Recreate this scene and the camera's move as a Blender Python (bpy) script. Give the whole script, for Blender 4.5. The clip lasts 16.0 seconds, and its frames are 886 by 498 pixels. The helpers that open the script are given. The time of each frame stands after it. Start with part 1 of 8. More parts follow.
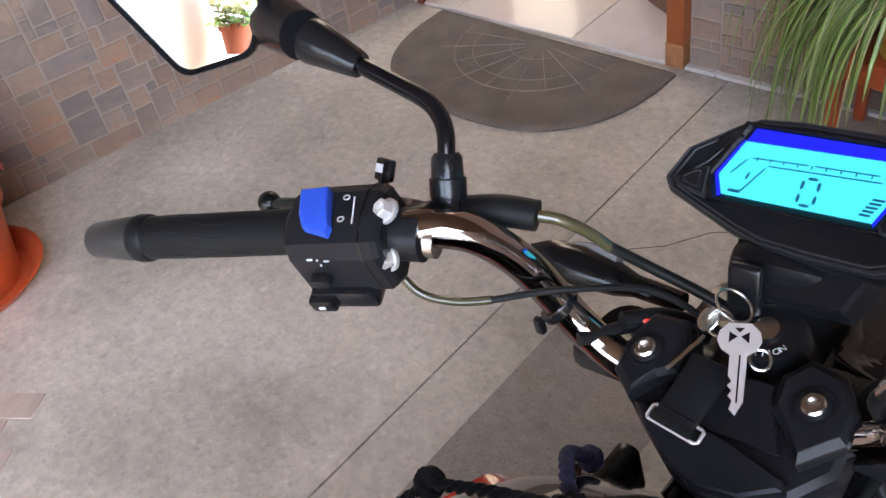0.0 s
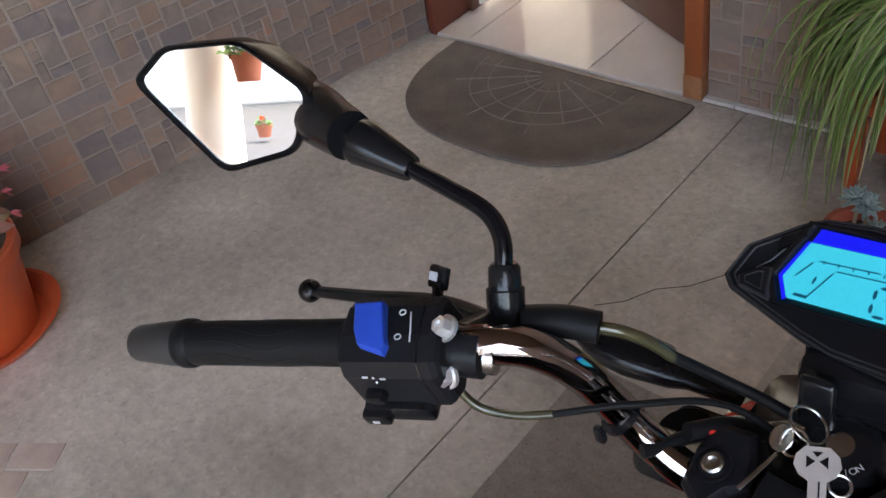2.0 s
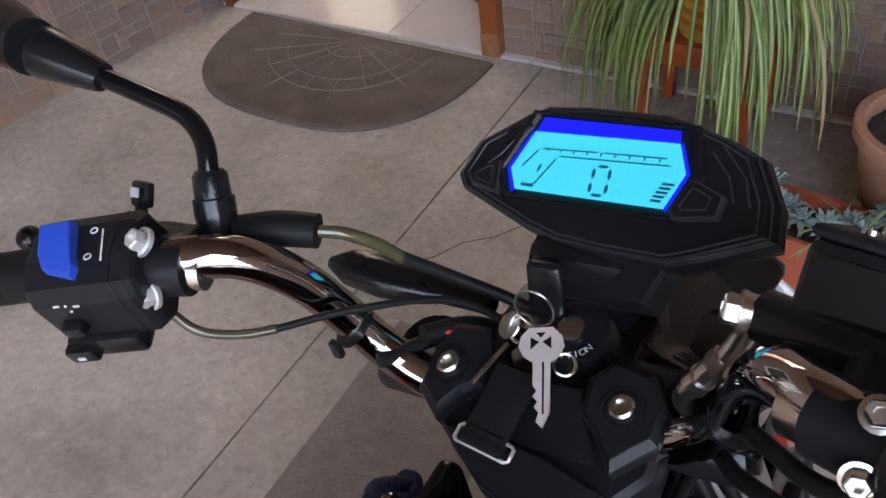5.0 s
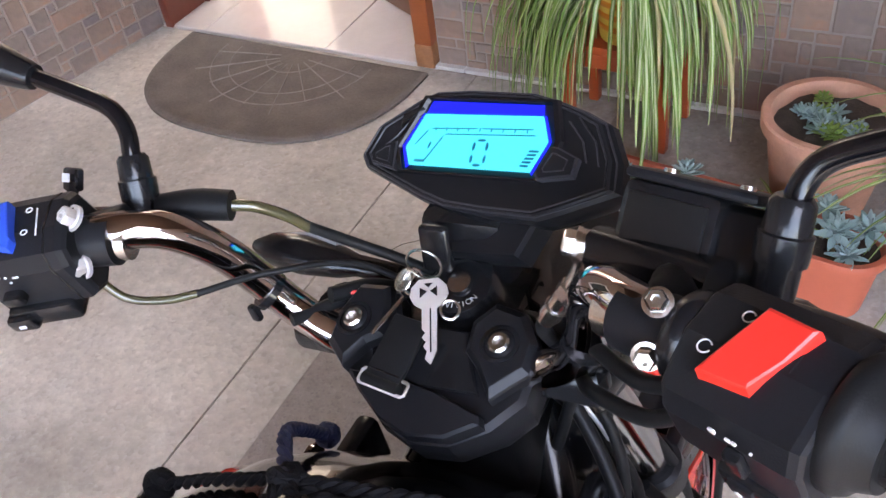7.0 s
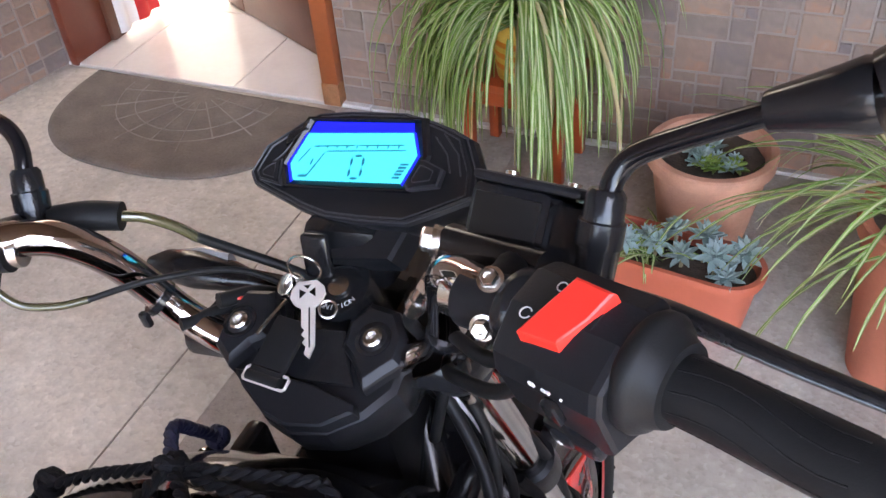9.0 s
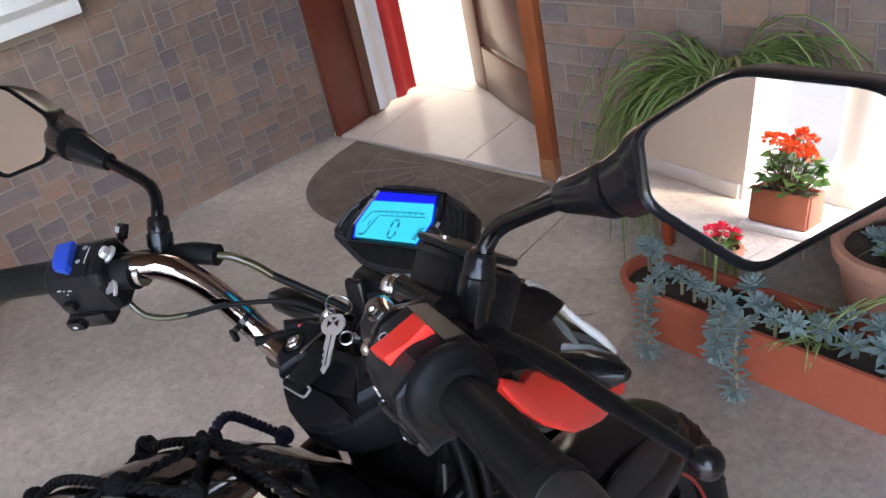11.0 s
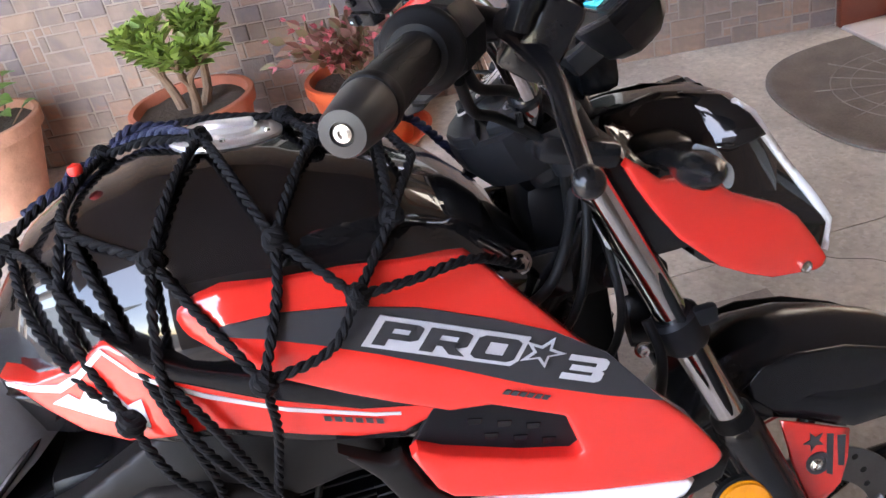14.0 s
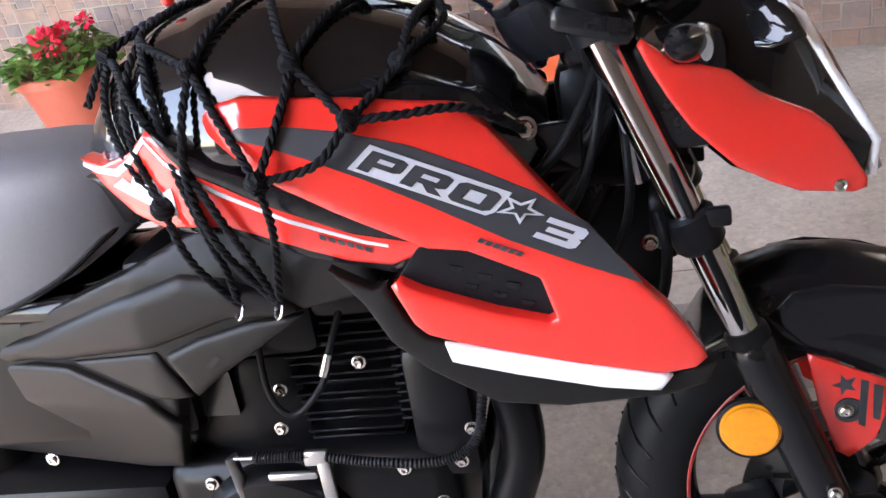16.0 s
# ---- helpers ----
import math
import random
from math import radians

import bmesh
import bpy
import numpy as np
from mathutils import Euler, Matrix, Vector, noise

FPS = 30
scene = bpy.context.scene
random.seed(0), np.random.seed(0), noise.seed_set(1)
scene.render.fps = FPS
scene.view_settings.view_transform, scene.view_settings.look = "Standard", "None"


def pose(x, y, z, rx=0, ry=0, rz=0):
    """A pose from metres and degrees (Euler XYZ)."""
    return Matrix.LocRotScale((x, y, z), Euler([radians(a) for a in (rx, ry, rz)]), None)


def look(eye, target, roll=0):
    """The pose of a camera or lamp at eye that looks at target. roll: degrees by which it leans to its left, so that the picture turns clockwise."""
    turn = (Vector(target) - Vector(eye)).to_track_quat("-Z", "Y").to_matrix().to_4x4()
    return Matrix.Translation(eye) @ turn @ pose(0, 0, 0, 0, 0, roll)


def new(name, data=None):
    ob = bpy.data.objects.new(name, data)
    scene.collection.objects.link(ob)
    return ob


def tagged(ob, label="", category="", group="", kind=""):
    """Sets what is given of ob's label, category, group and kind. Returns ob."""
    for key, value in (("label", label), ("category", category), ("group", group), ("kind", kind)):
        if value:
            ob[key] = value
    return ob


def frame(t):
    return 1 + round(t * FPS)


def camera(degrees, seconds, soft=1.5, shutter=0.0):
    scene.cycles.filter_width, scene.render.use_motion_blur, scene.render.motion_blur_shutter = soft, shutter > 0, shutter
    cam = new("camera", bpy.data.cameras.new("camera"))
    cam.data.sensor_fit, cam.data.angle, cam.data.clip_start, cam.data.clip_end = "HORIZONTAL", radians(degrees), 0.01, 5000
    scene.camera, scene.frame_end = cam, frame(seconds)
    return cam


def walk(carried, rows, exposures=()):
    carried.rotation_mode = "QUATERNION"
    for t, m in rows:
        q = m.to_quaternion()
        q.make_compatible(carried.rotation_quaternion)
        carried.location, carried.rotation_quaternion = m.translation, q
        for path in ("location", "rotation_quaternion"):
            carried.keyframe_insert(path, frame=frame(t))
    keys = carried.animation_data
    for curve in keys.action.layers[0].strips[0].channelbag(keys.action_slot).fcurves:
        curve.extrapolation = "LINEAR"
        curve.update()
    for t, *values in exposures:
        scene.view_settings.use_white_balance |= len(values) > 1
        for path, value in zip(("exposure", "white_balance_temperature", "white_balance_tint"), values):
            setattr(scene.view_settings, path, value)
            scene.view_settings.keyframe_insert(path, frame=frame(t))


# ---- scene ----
cam = camera(52.4, 16.0)
PATH = [
    (0, (0.005, 0.037, 1.297), (-1.127, 1.054, 0.0), -11.5),
    (0.5, (-0.018, 0.041, 1.33), (-1.165, 1.05, 0.039), -12.1),
    (1, (-0.039, 0.05, 1.352), (-1.186, 1.064, 0.065), -12.3),
    (1.5, (-0.051, 0.065, 1.345), (-1.198, 1.075, 0.055), -12.4),
    (2, (-0.053, 0.063, 1.34), (-1.203, 1.086, 0.063), -12.4),
    (2.5, (-0.058, 0.053, 1.328), (-1.176, 1.114, 0.053), -11.2),
    (3, (-0.042, 0.063, 1.315), (-1.146, 1.127, 0.031), -11.2),
    (3.5, (-0.03, 0.063, 1.301), (-1.067, 1.188, 0.013), -9.8),
    (4, (-0.014, 0.081, 1.285), (-0.981, 1.248, -0.02), -9.5),
    (4.5, (-0.007, 0.096, 1.272), (-0.928, 1.27, -0.059), -9.4),
    (5, (0.007, 0.099, 1.263), (-0.856, 1.302, -0.081), -8.8),
    (5.2, (0.017, 0.103, 1.266), (-0.814, 1.314, -0.092), -8.5),
    (7.3, (0.093, 0.041, 1.285), (-0.699, 1.322, -0.031), -8.5),
    (7.5, (0.098, 0.037, 1.286), (-0.703, 1.324, -0.019), -8.3),
    (8, (0.081, 0.03, 1.287), (-0.581, 1.39, -0.021), -5.8),
    (8.5, (0.091, 0.017, 1.288), (-0.515, 1.401, -0.023), -4.9),
    (8.7, (0.106, 0.009, 1.291), (-0.51, 1.402, -0.005), -4.7),
    (10.8, (0.377, 0.015, 1.338), (-0.755, 1.25, 0.245), -12.1),
    (11, (0.401, 0.017, 1.344), (-0.814, 1.197, 0.28), -12.8),
    (11.5, (0.444, 0.029, 1.333), (-0.897, 1.095, 0.302), -12.7),
    (12, (0.486, 0.014, 1.327), (-0.957, 0.966, 0.323), -12.1),
    (12.5, (0.538, 0.012, 1.314), (-0.962, 0.831, 0.274), -13.1),
    (13, (0.579, 0.034, 1.263), (-0.948, 0.739, 0.181), -12.6),
    (13.5, (0.611, 0.099, 1.23), (-1.002, 0.62, 0.169), -13.2),
    (14, (0.664, 0.218, 1.189), (-1.036, 0.388, 0.149), -12.3),
    (14.5, (0.696, 0.276, 1.164), (-1.01, 0.208, 0.122), -14.3),
    (15, (0.755, 0.323, 1.118), (-0.989, 0.151, 0.156), -11.9),
    (15.5, (0.798, 0.356, 1.096), (-0.943, 0.097, 0.145), -12.2),
    (16, (0.789, 0.432, 1.068), (-0.921, 0.043, 0.105), -12.1),
]
walk(cam, [(t, look(eye, target, roll)) for t, eye, target, roll in PATH], [(0, 4.53, 8200, 15), (1, 4.05, 8200, 15), (2, 3.73, 8200, 13), (5.2, 4.05, 8200, 16), (7.5, 4.9, 8100, 18), (8.7, 4.9, 8100, 18), (11, 4.05, 7800, 14), (13, 4.51, 7900, 16), (16, 4.7, 7900, 16)])

# ---- world and light ----
world = bpy.data.worlds.new("world")
scene.world = world
world.use_nodes = True
wn = world.node_tree
sky = wn.nodes.new("ShaderNodeTexSky")
sky.sky_type, sky.sun_disc = "NISHITA", False
sky.sun_elevation, sky.sun_rotation = radians(65), radians(103)
wn.links.new(sky.outputs[0], wn.nodes["Background"].inputs[0])
wn.nodes["Background"].inputs[1].default_value = 0.15

sun = new("sun", bpy.data.lights.new("sun", "SUN"))
sun.data.energy, sun.data.angle, sun.data.color = 0.5, radians(12), (1.0, 0.96, 0.9)
sun.matrix_world = look((3.5, -0.8, 8), (0, 0, 0))


# ---- material helpers ----
def mat(name, color, rough=0.5, metal=0.0, var=0.0, scale=20.0, bump=0.0, bscale=200.0, coat=0.0, spec=0.5, emit=None, strength=0.0,
        fine=0.0, rand=0.0, rvar=0.0):
    """A principled material with two scales of colour variation, roughness variation and bump."""
    m = bpy.data.materials.new(name)
    m.use_nodes = True
    nt = m.node_tree
    b = nt.nodes["Principled BSDF"]
    b.inputs["Base Color"].default_value = (*color, 1)
    b.inputs["Roughness"].default_value = rough
    b.inputs["Metallic"].default_value = metal
    b.inputs["Coat Weight"].default_value = coat
    b.inputs["Coat Roughness"].default_value = 0.03
    b.inputs["Specular IOR Level"].default_value = spec
    if emit:
        b.inputs["Emission Color"].default_value = (*emit, 1)
        b.inputs["Emission Strength"].default_value = strength
    co = nt.nodes.new("ShaderNodeTexCoord")
    if var or fine or rand:
        n1 = nt.nodes.new("ShaderNodeTexNoise")
        n1.inputs["Scale"].default_value, n1.inputs["Detail"].default_value = scale, 5
        n2 = nt.nodes.new("ShaderNodeTexNoise")
        n2.inputs["Scale"].default_value, n2.inputs["Detail"].default_value = scale * 14, 3
        for n in (n1, n2):
            nt.links.new(co.outputs["Object"], n.inputs["Vector"])
        total = None
        for node, out, amount in ((n1, "Fac", var), (n2, "Fac", fine)):
            k = nt.nodes.new("ShaderNodeMath")
            k.operation = "MULTIPLY_ADD"
            k.inputs[1].default_value, k.inputs[2].default_value = 2 * amount, 1 - amount
            nt.links.new(node.outputs[out], k.inputs[0])
            if total:
                p = nt.nodes.new("ShaderNodeMath")
                p.operation = "MULTIPLY"
                nt.links.new(total.outputs[0], p.inputs[0])
                nt.links.new(k.outputs[0], p.inputs[1])
                total = p
            else:
                total = k
        if rand:
            info = nt.nodes.new("ShaderNodeObjectInfo")
            k = nt.nodes.new("ShaderNodeMath")
            k.operation = "MULTIPLY_ADD"
            k.inputs[1].default_value, k.inputs[2].default_value = 2 * rand, 1 - rand
            nt.links.new(info.outputs["Random"], k.inputs[0])
            p = nt.nodes.new("ShaderNodeMath")
            p.operation = "MULTIPLY"
            nt.links.new(total.outputs[0], p.inputs[0])
            nt.links.new(k.outputs[0], p.inputs[1])
            total = p
        mix = nt.nodes.new("ShaderNodeVectorMath")
        mix.operation = "SCALE"
        mix.inputs[0].default_value = color
        nt.links.new(total.outputs[0], mix.inputs["Scale"])
        nt.links.new(mix.outputs[0], b.inputs["Base Color"])
        if rvar:
            r = nt.nodes.new("ShaderNodeMath")
            r.operation = "MULTIPLY_ADD"
            r.inputs[1].default_value, r.inputs[2].default_value = 2 * rvar, rough - rvar
            nt.links.new(n1.outputs["Fac"], r.inputs[0])
            nt.links.new(r.outputs[0], b.inputs["Roughness"])
    if bump:
        nb = nt.nodes.new("ShaderNodeTexNoise")
        nb.inputs["Scale"].default_value, nb.inputs["Detail"].default_value = bscale, 4
        nt.links.new(co.outputs["Object"], nb.inputs["Vector"])
        bp = nt.nodes.new("ShaderNodeBump")
        bp.inputs["Strength"].default_value, bp.inputs["Distance"].default_value = bump, 0.004
        nt.links.new(nb.outputs["Fac"], bp.inputs["Height"])
        nt.links.new(bp.outputs[0], b.inputs["Normal"])
    return m


def ramp_mat(name, stops, scale, rough=0.8, bump=0.3, bscale=150.0, detail=6, distort=0.0, kind="noise", rand=0.0):
    """Colours from a ramp over a noise or a cell pattern."""
    m = bpy.data.materials.new(name)
    m.use_nodes = True
    nt = m.node_tree
    b = nt.nodes["Principled BSDF"]
    b.inputs["Roughness"].default_value = rough
    co = nt.nodes.new("ShaderNodeTexCoord")
    if kind == "cells":
        n = nt.nodes.new("ShaderNodeTexVoronoi")
        n.inputs["Scale"].default_value = scale
        out = n.outputs["Color"]
    else:
        n = nt.nodes.new("ShaderNodeTexNoise")
        n.inputs["Scale"].default_value, n.inputs["Detail"].default_value, n.inputs["Distortion"].default_value = scale, detail, distort
        out = n.outputs["Fac"]
    nt.links.new(co.outputs["Object"], n.inputs["Vector"])
    r = nt.nodes.new("ShaderNodeValToRGB")
    while len(r.color_ramp.elements) < len(stops):
        r.color_ramp.elements.new(0.5)
    for e, (at, c) in zip(r.color_ramp.elements, stops):
        e.position, e.color = at, (*c, 1)
    if rand:
        info = nt.nodes.new("ShaderNodeObjectInfo")
        k = nt.nodes.new("ShaderNodeMath")
        k.operation = "MULTIPLY_ADD"
        k.inputs[1].default_value = rand
        k.inputs[2].default_value = -rand / 2
        nt.links.new(info.outputs["Random"], k.inputs[0])
        a = nt.nodes.new("ShaderNodeMath")
        nt.links.new(out, a.inputs[0])
        nt.links.new(k.outputs[0], a.inputs[1])
        out = a.outputs[0]
    nt.links.new(out, r.inputs[0])
    nt.links.new(r.outputs[0], b.inputs["Base Color"])
    nb = nt.nodes.new("ShaderNodeTexNoise")
    nb.inputs["Scale"].default_value, nb.inputs["Detail"].default_value = bscale, 5
    nt.links.new(co.outputs["Object"], nb.inputs["Vector"])
    bp = nt.nodes.new("ShaderNodeBump")
    bp.inputs["Strength"].default_value, bp.inputs["Distance"].default_value = bump, 0.004
    nt.links.new(nb.outputs["Fac"], bp.inputs["Height"])
    nt.links.new(bp.outputs[0], b.inputs["Normal"])
    return m


def aggregate(name, base, dark, light, scale):
    """Exposed-aggregate concrete: cells of small stones in a grey-brown paste, with stains."""
    m = bpy.data.materials.new(name)
    m.use_nodes = True
    nt = m.node_tree
    b = nt.nodes["Principled BSDF"]
    b.inputs["Roughness"].default_value = 0.62
    co = nt.nodes.new("ShaderNodeTexCoord")
    cells = nt.nodes.new("ShaderNodeTexVoronoi")
    cells.inputs["Scale"].default_value = scale
    sep = nt.nodes.new("ShaderNodeSeparateColor")
    stone = nt.nodes.new("ShaderNodeValToRGB")
    for _ in range(3):
        stone.color_ramp.elements.new(0.5)
    for e, (at, c) in zip(stone.color_ramp.elements, ((0.0, [(a + c) / 2 for a, c in zip(dark, base)]), (0.2, base), (0.7, base), (0.92, [(a + c) / 2 for a, c in zip(light, base)]), (1.0, [v * 0.9 for v in base]))):
        e.position, e.color = at, (*c, 1)
    stain = nt.nodes.new("ShaderNodeTexNoise")
    stain.inputs["Scale"].default_value, stain.inputs["Detail"].default_value = 2.2, 6
    grain = nt.nodes.new("ShaderNodeTexNoise")
    grain.inputs["Scale"].default_value, grain.inputs["Detail"].default_value = 38, 6
    for n in (cells, stain, grain):
        nt.links.new(co.outputs["Object"], n.inputs["Vector"])
    nt.links.new(cells.outputs["Color"], sep.inputs[0])
    nt.links.new(sep.outputs[0], stone.inputs[0])
    k = nt.nodes.new("ShaderNodeMath")
    k.operation = "MULTIPLY_ADD"
    k.inputs[1].default_value, k.inputs[2].default_value = 1.5, 0.22
    nt.links.new(stain.outputs["Fac"], k.inputs[0])
    g = nt.nodes.new("ShaderNodeMath")
    g.operation = "MULTIPLY_ADD"
    g.inputs[1].default_value, g.inputs[2].default_value = 0.6, 0.7
    nt.links.new(grain.outputs["Fac"], g.inputs[0])
    p = nt.nodes.new("ShaderNodeMath")
    p.operation = "MULTIPLY"
    nt.links.new(k.outputs[0], p.inputs[0])
    nt.links.new(g.outputs[0], p.inputs[1])
    s = nt.nodes.new("ShaderNodeVectorMath")
    s.operation = "SCALE"
    worn = nt.nodes.new("ShaderNodeTexNoise")
    worn.inputs["Scale"].default_value, worn.inputs["Detail"].default_value, worn.inputs["Roughness"].default_value = 7.0, 8, 0.7
    nt.links.new(co.outputs["Object"], worn.inputs["Vector"])
    wr = nt.nodes.new("ShaderNodeValToRGB")
    wr.color_ramp.elements[0].position, wr.color_ramp.elements[1].position = 0.54, 0.70
    wr.color_ramp.elements[1].color = (0.55, 0.55, 0.55, 1)
    nt.links.new(worn.outputs["Fac"], wr.inputs[0])
    pale = nt.nodes.new("ShaderNodeMix")
    pale.data_type = "RGBA"
    pale.inputs["B"].default_value = (*[min(0.85, v * 1.15) for v in light], 1)
    nt.links.new(wr.outputs[0], pale.inputs["Factor"])
    nt.links.new(stone.outputs[0], pale.inputs["A"])
    nt.links.new(pale.outputs["Result"], s.inputs[0])
    nt.links.new(p.outputs[0], s.inputs["Scale"])
    nt.links.new(s.outputs[0], b.inputs["Base Color"])
    bp = nt.nodes.new("ShaderNodeBump")
    bp.inputs["Strength"].default_value, bp.inputs["Distance"].default_value = 0.25, 0.002
    nt.links.new(cells.outputs["Distance"], bp.inputs["Height"])
    nt.links.new(bp.outputs[0], b.inputs["Normal"])
    return m


# ---- materials ----
M_FLOOR = aggregate("aggregate_concrete", (0.475, 0.412, 0.345), (0.355, 0.30, 0.248), (0.575, 0.515, 0.445), 110)
# darker slabs: real staining, plus the bike's shade put into the colour
M_FLOOR_DIM = aggregate("stained_and_shaded_concrete", (0.375, 0.325, 0.275), (0.27, 0.23, 0.19), (0.47, 0.415, 0.36), 120)
M_STRIP = aggregate("smooth_dark_concrete", (0.27, 0.225, 0.195), (0.16, 0.135, 0.12), (0.33, 0.285, 0.25), 220)
M_MORTAR = mat("mortar", (0.285, 0.222, 0.185), 0.9, var=0.2, scale=9, bump=0.5, bscale=120)
STONES = [((0.275, 0.17, 0.125), "a"), ((0.24, 0.17, 0.135), "b"), ((0.20, 0.150, 0.138), "c"), ((0.29, 0.19, 0.14), "d"), ((0.25, 0.178, 0.145), "e")]
M_STONE = [ramp_mat("wall_stone_" + k, ((0.25, (c[0] * 0.70, c[1] * 0.72, c[2] * 0.82)), (0.42, tuple(v * 0.85 for v in c)), (0.55, c), (0.66, (c[0] * 1.22, c[1] * 1.0, c[2] * 0.86)), (0.8, tuple(v * 1.3 for v in c))), 8.0, 0.72, 0.4, 60, 7, 1.2, rand=0.22) for c, k in STONES]
M_PLASTER = mat("cream_plaster", (0.84, 0.77, 0.68), 0.85, var=0.05, scale=3, bump=0.15, bscale=80)
M_BOUNCE_CUT = mat("bounce_cut_plaster", (0.24, 0.175, 0.135), 0.85, var=0.12, scale=3, fine=0.06, bump=0.15, bscale=80)
M_WHITE = mat("white_plaster", (0.82, 0.80, 0.76), 0.8, var=0.05, scale=3, bump=0.15, bscale=90)
M_CEIL = mat("brown_wood_ceiling", (0.13, 0.085, 0.058), 0.6, var=0.3, scale=3, fine=0.1, bump=0.1, bscale=60)
M_DOORFRAME = mat("varnished_red_wood", (0.34, 0.085, 0.028), 0.32, var=0.35, scale=6, fine=0.1, coat=0.4, bump=0.1, bscale=60)
M_JAMB = mat("dark_varnished_wood", (0.15, 0.030, 0.014), 0.4, var=0.35, scale=6, fine=0.1, coat=0.2, bump=0.1, bscale=60)
M_DOORLEAF = mat("dark_door_wood", (0.13, 0.05, 0.03), 0.35, var=0.35, scale=7, fine=0.1, coat=0.3, bump=0.1, bscale=60)
M_TILE_IN = mat("glazed_floor_tile", (0.62, 0.56, 0.52), 0.14, var=0.16, scale=4, fine=0.05, rvar=0.05)
M_MAT = mat("doormat_rubber", (0.15, 0.122, 0.104), 0.85, var=0.5, scale=10, fine=0.35, bump=0.8, bscale=350)
M_MAT_LINE = mat("doormat_relief", (0.22, 0.19, 0.165), 0.8, var=0.4, scale=12, fine=0.2)
M_TERRA = mat("terracotta", (0.40, 0.115, 0.062), 0.75, var=0.2, scale=7, fine=0.08, bump=0.15, bscale=150)
M_REDPOT = mat("red_clay_pot", (0.36, 0.072, 0.04), 0.6, var=0.2, scale=9, fine=0.08, bump=0.15, bscale=150)
M_TERRA_PALE = mat("pale_terracotta", (0.50, 0.24, 0.155), 0.85, var=0.45, scale=14, fine=0.12, bump=0.9, bscale=28)
M_PLASTIC_POT = mat("orange_plastic_pot", (0.50, 0.078, 0.024), 0.42, var=0.1, scale=5, fine=0.04)
M_TROUGH = mat("red_plastic_trough", (0.42, 0.095, 0.05), 0.48, var=0.18, scale=6, fine=0.05)
M_SOIL = mat("soil", (0.06, 0.042, 0.03), 0.95, var=0.5, scale=30, fine=0.4, bump=1.0, bscale=90)
M_GLASS = mat("window_glass", (0.05, 0.06, 0.06), 0.05, spec=0.8)


# ---- geometry helpers ----
from mathutils.geometry import delaunay_2d_cdt

def smooth(ob, angle=40):
    for p in ob.data.polygons:
        p.use_smooth = True
    ob.data.set_sharp_from_angle(angle=radians(angle))
    return ob


def part(name, bm, material, parent=None, label="", angle=40):
    """Links a bmesh as one mesh object under a thing or a part."""
    me = bpy.data.meshes.new(name)
    bmesh.ops.recalc_face_normals(bm, faces=bm.faces)
    bm.to_mesh(me)
    bm.free()
    for m in material if isinstance(material, (list, tuple)) else [material]:
        me.materials.append(m)
    ob = new(name, me)
    smooth(ob, angle)
    if parent:
        ob.parent = parent
    if label:
        ob["label"] = label
    return ob


def thing(name, label, category, m=None, group="", kind=""):
    ob = new(name)
    ob.empty_display_size = 0.05
    if m is not None:
        ob.matrix_world = m
    return tagged(ob, label, category, group, kind)


def bm_box(size, at=(0, 0, 0), bevel=0.0, rot=None, seg=2):
    bm = bmesh.new()
    bmesh.ops.create_cube(bm, size=1)
    bmesh.ops.scale(bm, vec=size, verts=bm.verts)
    if bevel:
        bmesh.ops.bevel(bm, geom=bm.edges[:], offset=bevel, segments=seg, profile=0.5, affect="EDGES")
    m = Matrix.Translation(at) @ (rot if rot is not None else Matrix())
    bmesh.ops.transform(bm, matrix=m, verts=bm.verts)
    return bm


def spline(pts, n=8):
    """A smooth line through the points (Catmull-Rom)."""
    pts = [Vector(p) for p in pts]
    if len(pts) < 3:
        return [pts[0].lerp(pts[1], i / n) for i in range(n + 1)]
    out = []
    ext = [2 * pts[0] - pts[1]] + pts + [2 * pts[-1] - pts[-2]]
    for i in range(1, len(ext) - 2):
        a, b, c, d = ext[i - 1 : i + 3]
        for k in range(n):
            t = k / n
            out.append(0.5 * (2 * b + (c - a) * t + (2 * a - 5 * b + 4 * c - d) * t * t + (3 * b - a - 3 * c + d) * t**3))
    return out + [pts[-1]]


def bm_tube(pts, r, seg=12, caps=True, bm=None, flat=1.0):
    """A tube along a line; r is a radius or a list of them, one a point. flat squeezes it across."""
    bm = bm or bmesh.new()
    pts = [Vector(p) for p in pts]
    rs = r if isinstance(r, (list, tuple)) else [r] * len(pts)
    if len(rs) != len(pts):
        rs = [rs[0] + (rs[-1] - rs[0]) * i / (len(pts) - 1) for i in range(len(pts))]
    rings, side = [], None
    for i, p in enumerate(pts):
        d = (pts[min(i + 1, len(pts) - 1)] - pts[max(i - 1, 0)]).normalized()
        if side is None:
            side = d.cross(Vector((0, 0, 1)))
            if side.length < 0.05:
                side = d.cross(Vector((1, 0, 0)))
        side = (side - d * side.dot(d)).normalized()
        up = side.cross(d)
        rings.append([bm.verts.new(p + rs[i] * (math.cos(2 * math.pi * k / seg) * side + flat * math.sin(2 * math.pi * k / seg) * up)) for k in range(seg)])
    for a, b in zip(rings, rings[1:]):
        for k in range(seg):
            bm.faces.new((a[k], a[(k + 1) % seg], b[(k + 1) % seg], b[k]))
    if caps:
        bm.faces.new(rings[0][::-1])
        bm.faces.new(rings[-1])
    return bm


